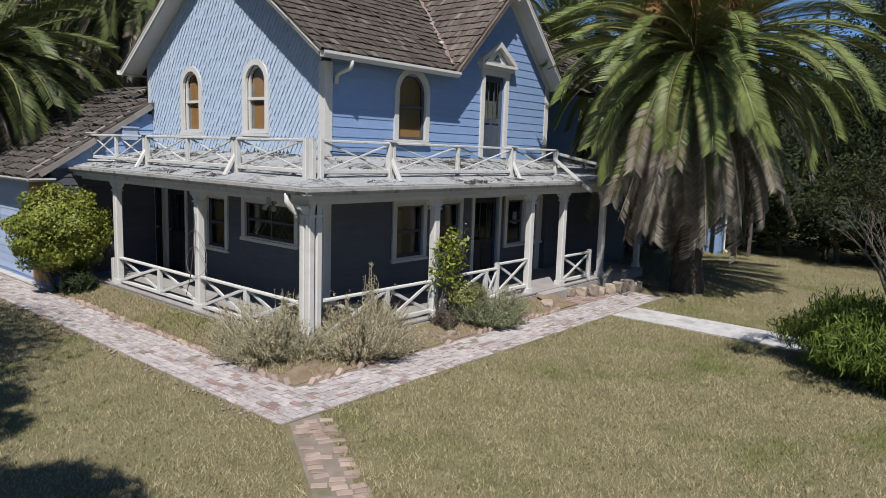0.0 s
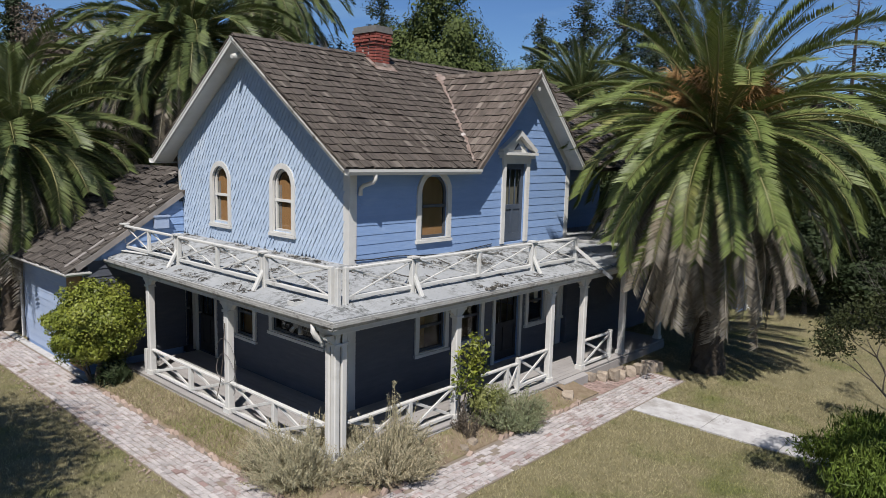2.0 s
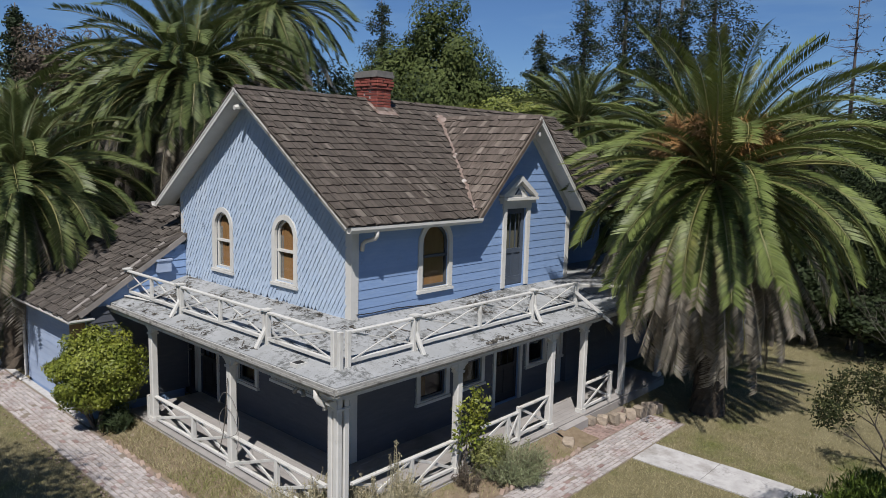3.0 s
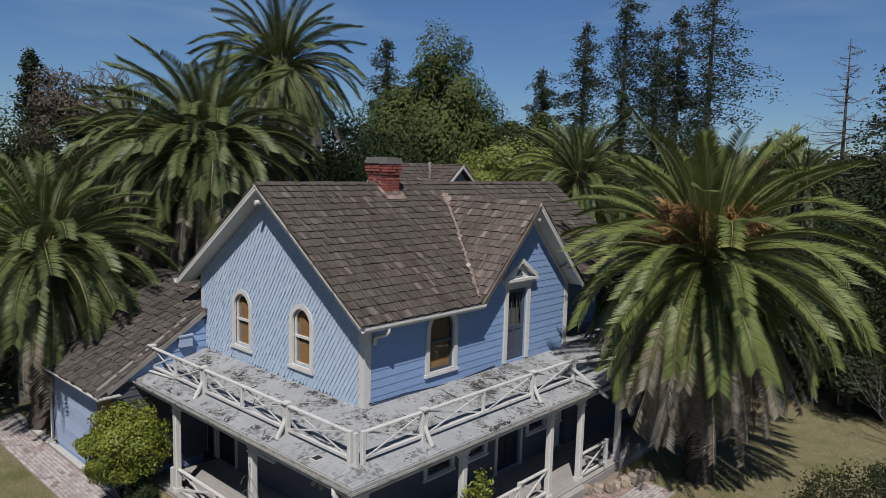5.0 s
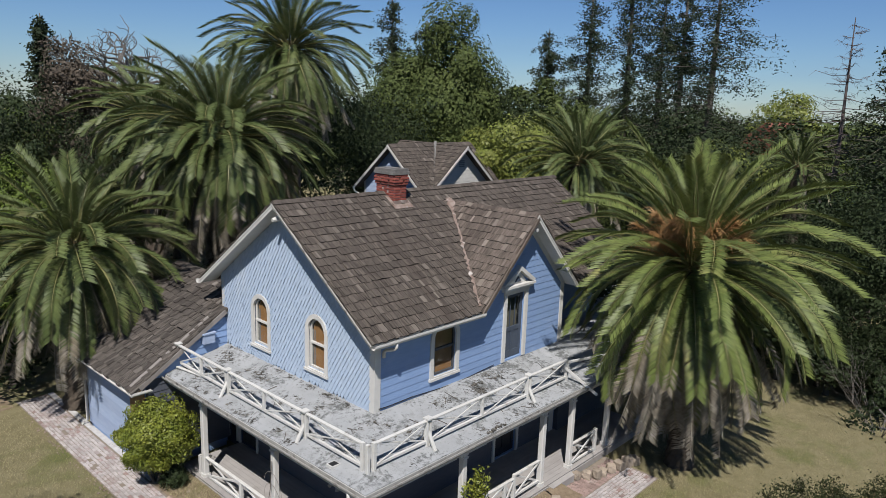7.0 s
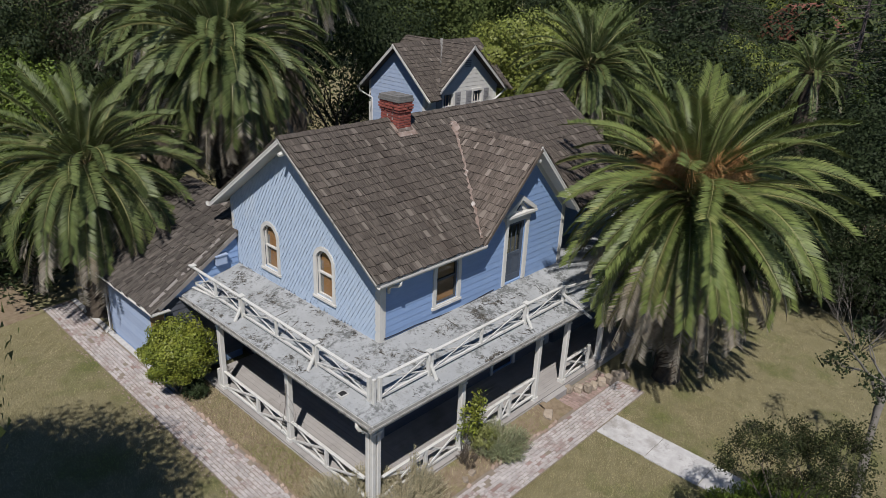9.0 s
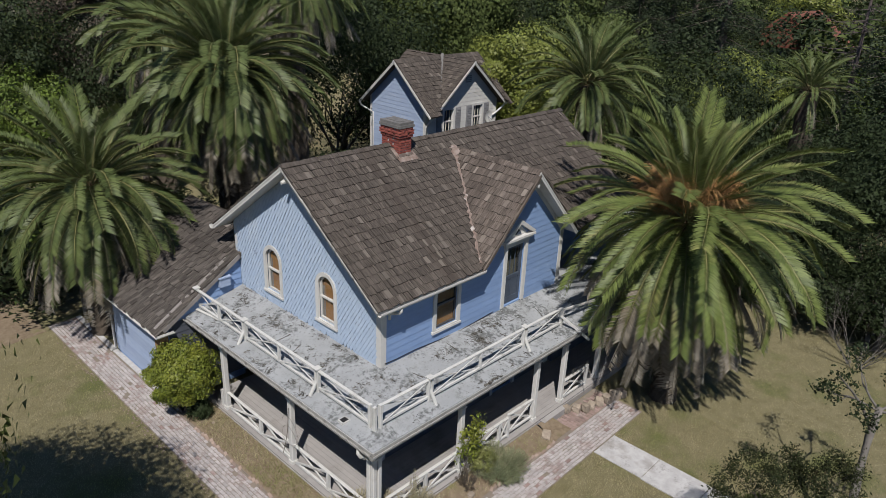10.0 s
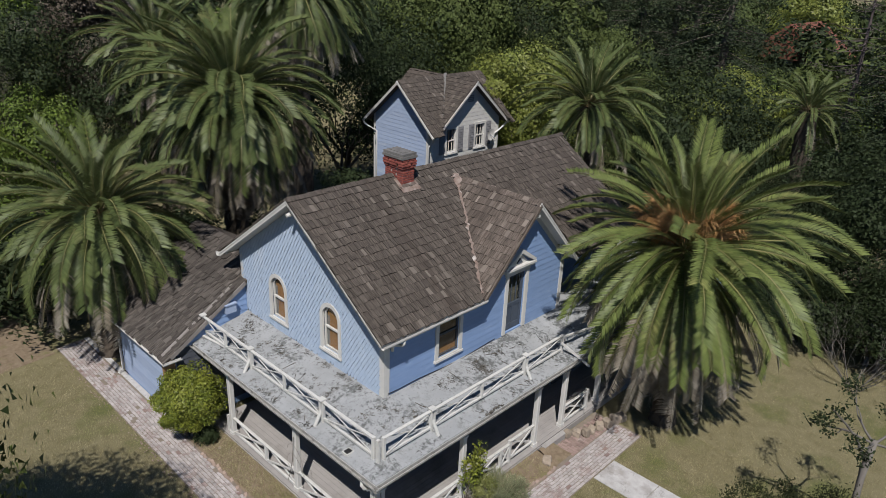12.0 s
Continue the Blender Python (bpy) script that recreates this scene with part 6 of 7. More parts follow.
# vine climbing a post
t = thing("climbing_vine", (1.28, -1.84, 0), "yellow-green vine climbing a white porch post", "vine")
q = np.random.RandomState(9)
bf = Buf()
cs = []
for k in range(6):
    pts = [Vector((0.05 * k - 0.1, -0.05, 0.02))]
    for j in range(7):
        pts.append(pts[-1] + Vector((q.normal() * 0.09 + 0.03, q.normal() * 0.04 - 0.01, 0.24)))
    bf.tube(pts, [0.012 - 0.001 * j for j in range(8)], 4)
    for p in pts[4:]:
        cs.append(np.array(p) * np.array([0.8, 1, 1]) + q.normal(size=(34, 3)) * np.array([0.10, 0.08, 0.11]))
part("stems", bf, M_BARK, t)
c = np.concatenate(cs)
part("foliage", leaf_mesh("foliage", c, 0.046, M_LEAF_BRIGHT, q, ratio=0.5), M_LEAF_BRIGHT, t)

# two small trees over the lawn
t = thing("open_tree", (3.55, -9.5, 0), "loose small tree with olive and russet leaves on the lawn", "tree")
r = random.Random(12)
bf, tips = Buf(), []
for k in range(10):
    a = k * 0.63 + 0.3
    foot = Vector((0.07 * math.cos(a), 0.07 * math.sin(a), -0.03))
    head = Vector((0.42 * math.cos(a) - 0.2, 0.42 * math.sin(a) + 0.35, r.uniform(1.5, 2.5)))
    bf.tube([foot, foot.lerp(head, 0.5) + Vector((0.06 * r.uniform(-1, 1), 0.06 * r.uniform(-1, 1), 0)), head], [0.045, 0.034, 0.026], 6)
    limbs(bf, head, Vector((math.cos(a) * 0.45, math.sin(a) * 0.45, 0.9)).normalized(), r.uniform(0.5, 0.72), 0.022, 3, r, 0.62, tips, sides=5)
part("trunk", bf, M_BARK, t, "cluster of thin upright stems")
q = np.random.RandomState(12)
c = np.concatenate([np.array(p) + q.normal(size=(84, 3)) * 0.10 for p in tips])
part("crown", leaf_mesh("crown", c, 0.03, M_LEAF_OLIVE, q, ratio=0.42), M_LEAF_OLIVE, t)
t = thing("young_tree", (6.05, -10.0, 0), "leaning grey-barked young tree with clusters of dark leaves", "tree")
r = random.Random(15)
bf, tips = Buf(), []
bf.tube([(0, 0, -0.05), (0.06, 0.1, 1.0), (0.2, 0.22, 2.2), (0.5, 0.3, 3.1), (0.8, 0.3, 3.8)], [0.12, 0.105, 0.1, 0.09, 0.075], 10)
bf.tube([(0.55, 0.3, 3.25), (0.35, 0.6, 3.9), (0.1, 0.85, 4.3), (-0.25, 1.15, 4.75)], [0.04, 0.032, 0.026, 0.014], 7)
tips += [Vector((-0.25, 1.15, 4.75)), Vector((-0.1, 1.0, 4.75)), Vector((0.1, 0.85, 4.45)), Vector((-0.35, 1.1, 4.6)), Vector((0.3, 0.65, 4.0))]
for k in range(5):
    a = k * 1.25 - 0.4
    limbs(bf, Vector((0.78, 0.3, 3.7)), Vector((math.cos(a), math.sin(a), 0.35)).normalized(), 0.75, 0.035, 2, r, 0.7, tips)
part("trunk", bf, M_OAKBARK, t, smooth=True)
q = np.random.RandomState(15)
c = np.concatenate([np.array(p) + q.normal(size=(34, 3)) * 0.09 for p in tips])
part("crown", leaf_mesh("crown", c, 0.046, M_LEAF_DARK, q), M_LEAF_DARK, t)

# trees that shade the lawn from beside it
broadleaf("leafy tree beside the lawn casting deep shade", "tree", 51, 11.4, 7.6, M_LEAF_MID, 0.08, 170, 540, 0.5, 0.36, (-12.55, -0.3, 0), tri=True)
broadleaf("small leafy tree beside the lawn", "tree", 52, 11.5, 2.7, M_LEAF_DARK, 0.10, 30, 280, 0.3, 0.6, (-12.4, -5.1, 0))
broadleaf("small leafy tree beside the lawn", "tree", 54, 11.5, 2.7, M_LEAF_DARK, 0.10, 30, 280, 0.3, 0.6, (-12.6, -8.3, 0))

# a leafless shrub where the lawn ends
t = thing("bare_shrub", (16.0, -7.6, 0), "leafless grey twiggy shrub at the lawn's end", "shrub")
r = random.Random(53)
bf = Buf()
for k in range(14):
    a = k * 0.9
    limbs(bf, Vector((0.2 * math.cos(a), 0.2 * math.sin(a), -0.03)), Vector((0.55 * math.cos(a), 0.55 * math.sin(a), 0.9)).normalized(), r.uniform(1.0, 1.5), 0.02, 3, r, 0.6, sides=4, keep=0.75)
part("stems", bf, M_OAKBARK, t)

# woods behind
broadleaf("bright yellow-green tree behind the cottage", "tree", 61, 10.9, 6.4, M_LEAF_LIGHT, 0.085, 46, 620, 0.4, 0.2, (21.3, 12.4, 0), tri=True)
broadleaf("rounded yellow-green tree top in the woods", "tree", 62, 8.9, 4.6, M_LEAF_LIGHT, 0.085, 30, 520, 0.35, 0.3, (31.5, 4.4, 0), tri=True)
broadleaf("bright yellow-green tree top behind a distant roof", "tree", 65, 13.0, 8.0, M_LEAF_LIGHT, 0.16, 30, 260, 0.35, 0.3, (71.5, 14.0, 0), tri=True)
broadleaf("tall dense green tree behind the cottage", "tree", 63, 17.6, 10.5, M_LEAF_MID, 0.115, 130, 430, 0.6, 0.10, (26.6, 22.3, 0), cone=0.5, tri=True)
broadleaf("dense green tree with a broken top behind the cottage", "tree", 66, 14.6, 8.0, M_LEAF_MID, 0.115, 90, 400, 0.5, 0.10, (25.0, 24.6, 0), cone=0.35, tri=True)
broadleaf("rounded green tree before the tall pines", "tree", 64, 13.0, 7.0, M_LEAF_MID, 0.17, 50, 220, 0.5, 0.2, (36.0, 21.0, 0))
for k, (x, y, h, w, sp) in enumerate([(40.4, 19.9, 20.2, 6.0, 0.7), (41.5, 17.0, 22.4, 6.5, 0.85), (43.1, 15.0, 20.0, 6.0, 0.7), (42.5, 13.0, 21.0, 4.0, 0.55), (40.7, 9.8, 22.0, 10.0, 1.0), (39.0, 22.9, 16.6, 6.0, 0.8), (30.3, 32.4, 18.6, 6.0, 1.0), (33.0, 31.0, 17.0, 5.5, 1.0)]):
    conifer("tall open conifer rising above the woods", 70 + k, h, w * 1.3, M_NEEDLE, 0.12, min(1, sp * 1.25), (x, y, 0), 0.112, per=270)
conifer("dark conifer at the edge of the woods", 80, 14.0, 9.0, M_NEEDLE, 0.1, 1.0, (31.5, -3.6, 0), 0.11, per=260)
t = thing("dead_tree", (33.0, -0.9, 0), "leafless grey tree above the woods", "tree")
r = random.Random(18)
bf = Buf()
bf.tube([(0, 0, 0), (0.1, 0, 8), (0, 0.1, 15.6)], [0.22, 0.12, 0.02], 7)
for k in range(80):
    z = r.uniform(6, 15.2)
    a = r.uniform(0, 6.283)
    ln = (16 - z) * 0.42 * r.uniform(0.4, 1.2) + 0.3
    d = Vector((math.cos(a), math.sin(a), r.uniform(-0.25, 0.1)))
    p = Vector((0, 0, z))
    pts = [p, p + d * ln * 0.5, p + d * ln + Vector((0, 0, 0.15 * ln))]
    bf.tube(pts, [0.024, 0.015, 0.006], 4, caps=False)
    for j in range(9):
        q0 = pts[0].lerp(pts[2], r.uniform(0.3, 1))
        bf.tube([q0, q0 + Vector((r.uniform(-.3, .3), r.uniform(-.3, .3), r.uniform(-.35, .1)))], [0.009, 0.004], 3, caps=False)
part("trunk", bf, M_DEADTWIG, t)
t = thing("bare_oak", (12.4, 42.3, 0), "gnarled leafless oak above the woods", "tree")
r = random.Random(27)
bf = Buf()
bf.tube([(0, 0, 0), (0.2, 0.1, 4), (0, 0, 8.8)], [0.6, 0.45, 0.4], 9)
for k in range(6):
    a = k * 1.05 + 0.3
    limbs(bf, Vector((0, 0, 8.6)), Vector((math.cos(a) * 1.0, math.sin(a) * 1.0, 0.8)).normalized(), 3.3, 0.42, 4, r, 1.15, crook=0.8, keep=0.9)
part("trunk", bf, M_OAKBARK, t)
broadleaf("brown half-dead evergreen low in the woods", "tree", 93, 10.5, 7.5, M_LEAF_BROWN, 0.09, 60, 360, 0.5, 0.1, (11.6, 39.4, 0))
broadleaf("brown half-dead evergreen in the woods", "tree", 91, 14.0, 5.8, M_LEAF_BROWN, 0.10, 70, 400, 0.5, 0.1, (7.2, 37.0, 0))
conifer("dark pointed conifer in the woods", 92, 15.2, 3.5, M_NEEDLE, 0.1, 1.0, (6.4, 40.0, 0), 0.16, per=120)

# a wood of mixed trees round the garden
WOOD = (("dense dark green tree in the woods", 9.0, 7.5, M_LEAF_DARK, (30.0, 15.5)), ("mid green leafy tree in the woods", 8.5, 7.0, M_LEAF_MID, (33.5, 10.0)), ("dull grey olive tree in the woods", 8.0, 7.0, M_LEAF_GREY, (-1.0, 32.0)),
        ("fresh bright green tree in the woods", 7.0, 6.0, M_LEAF_BUSH, (-3.5, 24.5)), ("deep green spreading tree in the woods", 10.5, 8.5, M_LEAF_DARK, (23.0, 3.0)))
kinds = [broadleaf(lb, "tree", 200 + k, h, w, m, 0.084, 34, 330, 0.4, 0.05, (*at, 0), tri=True) for k, (lb, h, w, m, at) in enumerate(WOOD)]
far_at = ((52.0, 30.0), (60.0, 22.0), (10.0, 56.0), (50.0, 2.0), (40.0, 44.0))
far_kinds = [broadleaf(lb.replace("woods", "far woods"), "tree", 210 + k, h, w, m, 0.19, 28, 170, 0.4, 0.05, (*at, 0), tri=True) for k, ((lb, h, w, m, _), at) in enumerate(zip(WOOD, far_at))]
for kd in kinds + far_kinds:
    tagged(kd, group="woodland trees")
wr = random.Random(77)
SPOTS = [(-9.0, 36.0, 1, 1.2), (-13.0, 29.0, 3, 1.0), (-4.0, 45.0, 0, 1.4), (-17.0, 38.0, 1, 1.3), (46.0, 12.0, 1, 1.2), (50.0, 7.0, 1, 0.75), (45.0, 3.0, 1, 1.15), (54.0, 17.0, 1, 1.5), (49.0, -2.0, 1, 1.25), (42.0, 7.0, 1, 1.05), (41.0, -1.5, 3, 1.2), (17.9, -7.8, 0, 0.5), (19.0, -4.8, 4, 0.5), (20.4, -2.2, 4, 0.62), (21.5, -4.2, 0, 0.8), (19.6, -9.4, 4, 0.7), (22.5, 0.8, 0, 0.8), (20.0, -6.8, 0, 0.85), (24.0, -8.0, 4, 0.9), (28.5, -3.5, 0, 0.9), (27.0, 1.8, 4, 0.7), (26.5, 5.6, 0, 0.75), (27.5, 8.0, 1, 0.8), (14.0, 19.5, 4, 1.0), (19.0, 19.0, 0, 1.05), (23.5, 17.0, 1, 1.0), (17.0, 23.0, 0, 1.2),
         (10.0, 22.5, 4, 0.95), (6.5, 28.0, 0, 1.0), (1.0, 26.5, 3, 0.9), (-4.5, 30.5, 2, 1.0), (-7.0, 21.0, 3, 0.7), (-3.2, 20.6, 3, 0.66), (2.5, 33.0, 0, 1.1), (10.5, 31.0, 1, 1.1), (34.5, 1.0, 1, 0.85), (36.5, 6.0, 0, 0.95),
         (30.0, 20.0, 4, 1.1), (35.0, 15.0, 1, 1.1), (20.5, -10.5, 0, 0.7), (28.0, -10.0, 1, 1.0), (33.0, -6.0, 3, 0.9), (24.0, 27.0, 0, 1.4), (8.5, 35.5, 2, 1.0), (3.4, 37.5, 1, 1.15), (0.5, 39.0, 0, 1.1), (10.8, 39.0, 2, 1.15), (14.5, 38.0, 0, 1.1)]
UNDER = [(-5.2, 17.2, 4, 0.32), (-3.4, 18.6, 3, 0.5), (0.4, 16.4, 0, 0.4), (-0.8, 20.0, 3, 0.55), (5.6, 16.2, 4, 0.35), (6.6, 12.6, 0, 0.36), (-8.6, 17.6, 0, 0.45), (3.0, 18.0, 0, 0.45), (18.0, 0.4, 4, 0.4), (13.2, 3.6, 0, 0.4), (15.6, 8.2, 0, 0.42), (11.0, 15.0, 4, 0.4), (20.0, 9.0, 0, 0.5), (14.6, 0.6, 0, 0.45), (16.8, -0.1, 4, 0.42), (13.6, 2.0, 4, 0.5), (-3.4, 15.4, 4, 0.5), (-10.5, 15.0, 4, 0.5), (18.3, -5.3, 0, 0.42), (18.5, -3.4, 4, 0.4), (18.2, -7.4, 0, 0.42), (19.3, -1.4, 0, 0.42), (18.8, -9.4, 4, 0.42)]


def stand(kind, x, y, sx, sz):
    return copy_thing(kind, Matrix.Translation((x, y, 0)) @ Euler((0, 0, wr.uniform(0, 6.28))).to_matrix().to_4x4() @ Matrix.Diagonal((sx, sx, sz, 1)))


for x, y, kind_no, s in SPOTS:
    stand(kinds[kind_no], x, y, s, s * wr.uniform(0.9, 1.15))
for x, y, kind_no, s in UNDER:
    ob = stand(far_kinds[kind_no], x, y, s * 1.25, s * wr.uniform(0.8, 1.0))
    ob.name = "undergrowth_shrub"
    tagged(ob, "low leafy undergrowth shrub beneath the trees", "shrub", "undergrowth shrubs")
for k in range(78):
    rad = wr.uniform(42, 120)
    ang = wr.uniform(radians(-28), radians(118))
    x, y = rad * math.cos(ang) - 8, rad * math.sin(ang) - 8
    if math.hypot(x, y) < 38:
        continue
    s = wr.uniform(0.8, 1.25)
    stand(far_kinds[wr.choice((0, 1, 1, 4, 0, 2, 3))], x, y, s * 1.2, s)

# the woods that go on to the horizon
q = np.random.RandomState(88)
cs, ns = [], []
for k in range(500):
    rad, ang = (70 + 330 * q.uniform() ** 0.8, q.uniform(radians(-40), radians(130))) if k < 360 else (84 + 200 * q.uniform(), q.uniform(radians(2), radians(32)))
    x, y = rad * math.cos(ang) - 8, rad * math.sin(ang) - 8
    if math.hypot(x, y) < 62 or math.hypot(x - 62, y - 11.4) < 9:
        continue
    h = q.uniform(5, 10) if abs(math.atan2(y + 11, x + 10) - 0.3) > 0.06 or rad > 90 else q.uniform(3.0, 4.5)
    c, n = clumps(q, (x, y, h * 0.5), (h * 0.55, h * 0.55, h * 0.5), 9, 46, h * 0.26)
    cs.append(c)
    ns.append(n)
tagged(part("far_woods", leaf_mesh("far_woods", np.concatenate(cs), 0.42, M_LEAF_FAR, q, normals=np.concatenate(ns), tri=True, ratio=0.7), M_LEAF_FAR), "mixed green woods reaching to the horizon", "woods", kind="stuff")

# neighbour's roof in the woods
nb = thing("neighbour_house", (62.0, 11.4, 0.6), "distant house with a red tiled roof among trees", "house")
part("wall", Buf().box(-4, 4, -3, 3, -0.6, 6.4), M_WHITE, nb)
part("roof", Buf().prism([(-3.6, 6.0), (3.6, 6.0), (0, 9.0)], -4.5, 4.5, wall_frame((0, 0, 0), (-1, 0, 0))), M_TILE, nb)

# posts at the edge of the woods
for px_, py_, ph, pm, lb in ((17.3, -2.7, 2.2, M_BARK, "grey weathered wooden post at the lawn's edge"),):
    tagged(part("garden_post", Buf().beam((px_, py_, -0.02), (px_, py_, ph), 0.11, 0.11, (1, 0, 0)), pm), lb, "post")

# stones by the path
sr = random.Random(31)


def stone(x, y, sx, sy, sz, rot, label):
    bm = bmesh.new()
    bmesh.ops.create_cube(bm, size=1.0)
    bmesh.ops.subdivide_edges(bm, edges=bm.edges[:], cuts=2, use_grid_fill=True)
    for v in bm.verts:
        n3 = v.co.normalized() * 0.62
        v.co = v.co.lerp(n3, 0.45)
        v.co += Vector((sr.uniform(-1, 1), sr.uniform(-1, 1), sr.uniform(-1, 1))) * 0.05
        v.co.x *= sx
        v.co.y *= sy
        v.co.z = (v.co.z + 0.45) * sz
    me = bpy.data.meshes.new("stone")
    bm.to_mesh(me)
    bm.free()
    me.materials.append(M_STONE)
    ob = new("stone", me)
    ob.matrix_basis = pose(x, y, 0, 0, 0, rot)
    return tagged(ob, label, "stone", "stones by the path")


for x, y, sx, sy, sz in ((5.98, -2.02, .3, .28, .3), (6.2, -2.22, .26, .3, .34), (6.42, -2.42, .28, .26, .42), (6.72, -2.45, .34, .28, .3), (7.05, -2.52, .3, .3, .36), (7.35, -2.62, .34, .3, .4), (7.7, -2.68, .3, .32, .44), (8.0, -2.75, .36, .3, .36)):
    stone(x, y, sx * 0.85, sy * 0.85, sz * 0.75, sr.uniform(0, 90), "rough tan field stone in a row by the path")
stone(4.45, -2.35, 0.36, 0.26, 0.2, 30, "pale flat stone lying by the path")
stone(1.0, -2.45, 0.2, 0.16, 0.13, 10, "small pale stone by the bed")
stone(0.7, -2.5, 0.18, 0.15, 0.1, 50, "small brown stone by the bed")
stone(-2.3, 4.75, 0.16, 0.12, 0.12, 50, "small pale stone in the bed")
stone(-1.72, -2.1, 0.2, 0.3, 0.12, 40, "pale stone at the porch corner")

# litter on the balcony and twigs
DEBRIS_X = 1.85
q = np.random.RandomState(5)
pos = []
DRIFTS = ((-0.45, 5.9, .22, .25, 260), (-0.95, 5.5, .2, .3, 260), (-1.3, 5.9, .2, .3, 160), (-0.62, 4.0, .15, .35, 260), (-1.3, 3.6, .2, .5, 120), (-0.8, 1.75, .18, .5, 240), (-1.2, 0.9, .15, .4, 120), (-0.4, -0.15, .3, .3, 200),
          (-1.8, 3.1, .06, .5, 180), (-1.82, 1.0, .05, .4, 140), (-1.82, 4.8, .06, .5, 160), (-1.2, -1.0, .3, .2, 90), (3.0, -0.65, .35, .16, 520), (3.9, -0.4, .3, .12, 220), (1.9, -0.5, .4, .14, 140), (0.25, -0.7, .3, .25, 130),
          (3.0, -1.8, 2.6, .05, 220), (-0.12, 3.2, .03, 2.0, 260), (-0.14, 1.2, .03, 0.9, 240), (5.6, -.9, .8, .3, 200))
for cx0, cy0, sx, sy, n in DRIFTS:
    knots = max(3, n // 22)
    kx, ky = q.normal(cx0, sx, knots), q.normal(cy0, sy, knots)
    pick_of = (knots * q.uniform(0, 1, n) ** 1.4).astype(int)
    sp = q.choice([0.03, 0.07, 0.14], n)
    x, y = kx[pick_of] + q.normal(0, 1, n) * sp, ky[pick_of] + q.normal(0, 1, n) * sp
    ok = (np.minimum(x, y) < -0.08) & (x > -1.93) & (y > -1.93) & (y < 6.3)
    for a, c in zip(x[ok], y[ok]):
        pos.append((a, c, deck_z(a, c) + 0.014))
tagged(part("leaf_litter", leaf_mesh("leaf_litter", np.array(pos), 0.042, M_LITTER, q, flat=0.9, ratio=0.16), M_LITTER), "dead leaves and fibres drifted on the balcony deck", "litter", kind="stuff")
b = Buf()
tw = random.Random(6)
for k in range(26):
    x, y = (tw.uniform(-1.8, -0.3), tw.uniform(0, 6)) if k % 2 else (tw.uniform(0, 6), tw.uniform(-1.8, -0.3))
    a, ln = tw.uniform(0, 6.28), tw.uniform(0.15, 0.5)
    x2, y2 = x + ln * math.cos(a), y + ln * math.sin(a)
    if min(x, y) > -0.1 or min(x2, y2) > -0.1 or min(x2, y2) < -1.9:
        continue
    b.tube([(x, y, deck_z(x, y) + 0.015), (x2, y2, deck_z(x2, y2) + 0.02)], [0.009, 0.006], 4)
chips = Buf()
for k in range(16):
    x = DEBRIS_X + 0.045 * k + tw.uniform(-0.02, 0.02)
    s = tw.uniform(0.012, 0.03)
    chips.box(-s, s, -0.02, 0.02, -0.01, tw.uniform(0.02, 0.06), pose(x, -1.95 + tw.uniform(-0.03, 0.03), EDGE + 0.005, tw.uniform(-20, 20), tw.uniform(-20, 20), tw.uniform(0, 180)))
tagged(part("gutter_debris", chips, M_LITTER), "small dark bark chips caught along the balcony gutter", "litter", kind="stuff")
tagged(part("fallen_twigs", b, M_BARK), "thin fallen twigs on the balcony deck", "twigs", kind="stuff")

# ---- many small pieces, last ----
# pointed gable shingles
sg = random.Random(14)
rest, count, W, E = Buf(), 0, 0.125, 0.098
row, z = 0, 3.22
while z < 7.6:
    off = W / 2 if row % 2 else 0
    u = -6.72 + off
    while u < -0.15:
        ztop_here = main_z(-u) - 0.16
        if z + 0.06 < ztop_here and not any((hole_half(h, z + 0.02, 0.06) or 0) > abs(u - h[0]) for h in W_GABLE):
            if not (row == 0 and sg.random() < 0.35):
                zt = min(z + 0.19, ztop_here)
                a = W / 2 - 0.007
                t = 0.034 + sg.uniform(0, 0.014)
                j = sg.uniform(-0.006, 0.006)
                vs = [(u, z - E + 0.02 + j, t), (u + a, z + j, t * 0.85), (u + a, zt, 0.008), (u - a, zt, 0.008), (u - a, z + j, t * 0.85), (u, z - E + 0.02 + j, 0), (u + a, z + j, 0), (u - a, z + j, 0)]
                fs = [(0, 1, 2, 3, 4), (5, 6, 1, 0), (7, 5, 0, 4)]
                if 3.3 < z < 5.2 and -3.75 < u < -0.2 and count < 300 and (row + int(u / W)) % 2 == 0:
                    part("shingle", Buf().add(vs, fs, GABLE), M_SHINGLE, gable_wall)
                    count += 1
                else:
                    rest.add(vs, fs, GABLE)
        u += W
    z += E
    row += 1
part("shingles", rest, M_SHINGLE, gable_wall, "rows of pointed wall shingles", kind="stuff")
for roof, m, ln, rn, inside, pick, *own in SHAKES:
    shakes(roof, m, ln, rn, inside, pick, shake_rnd, material=own[0] if own else M_SHAKE, wild=own[1] if len(own) > 1 else 1.0)


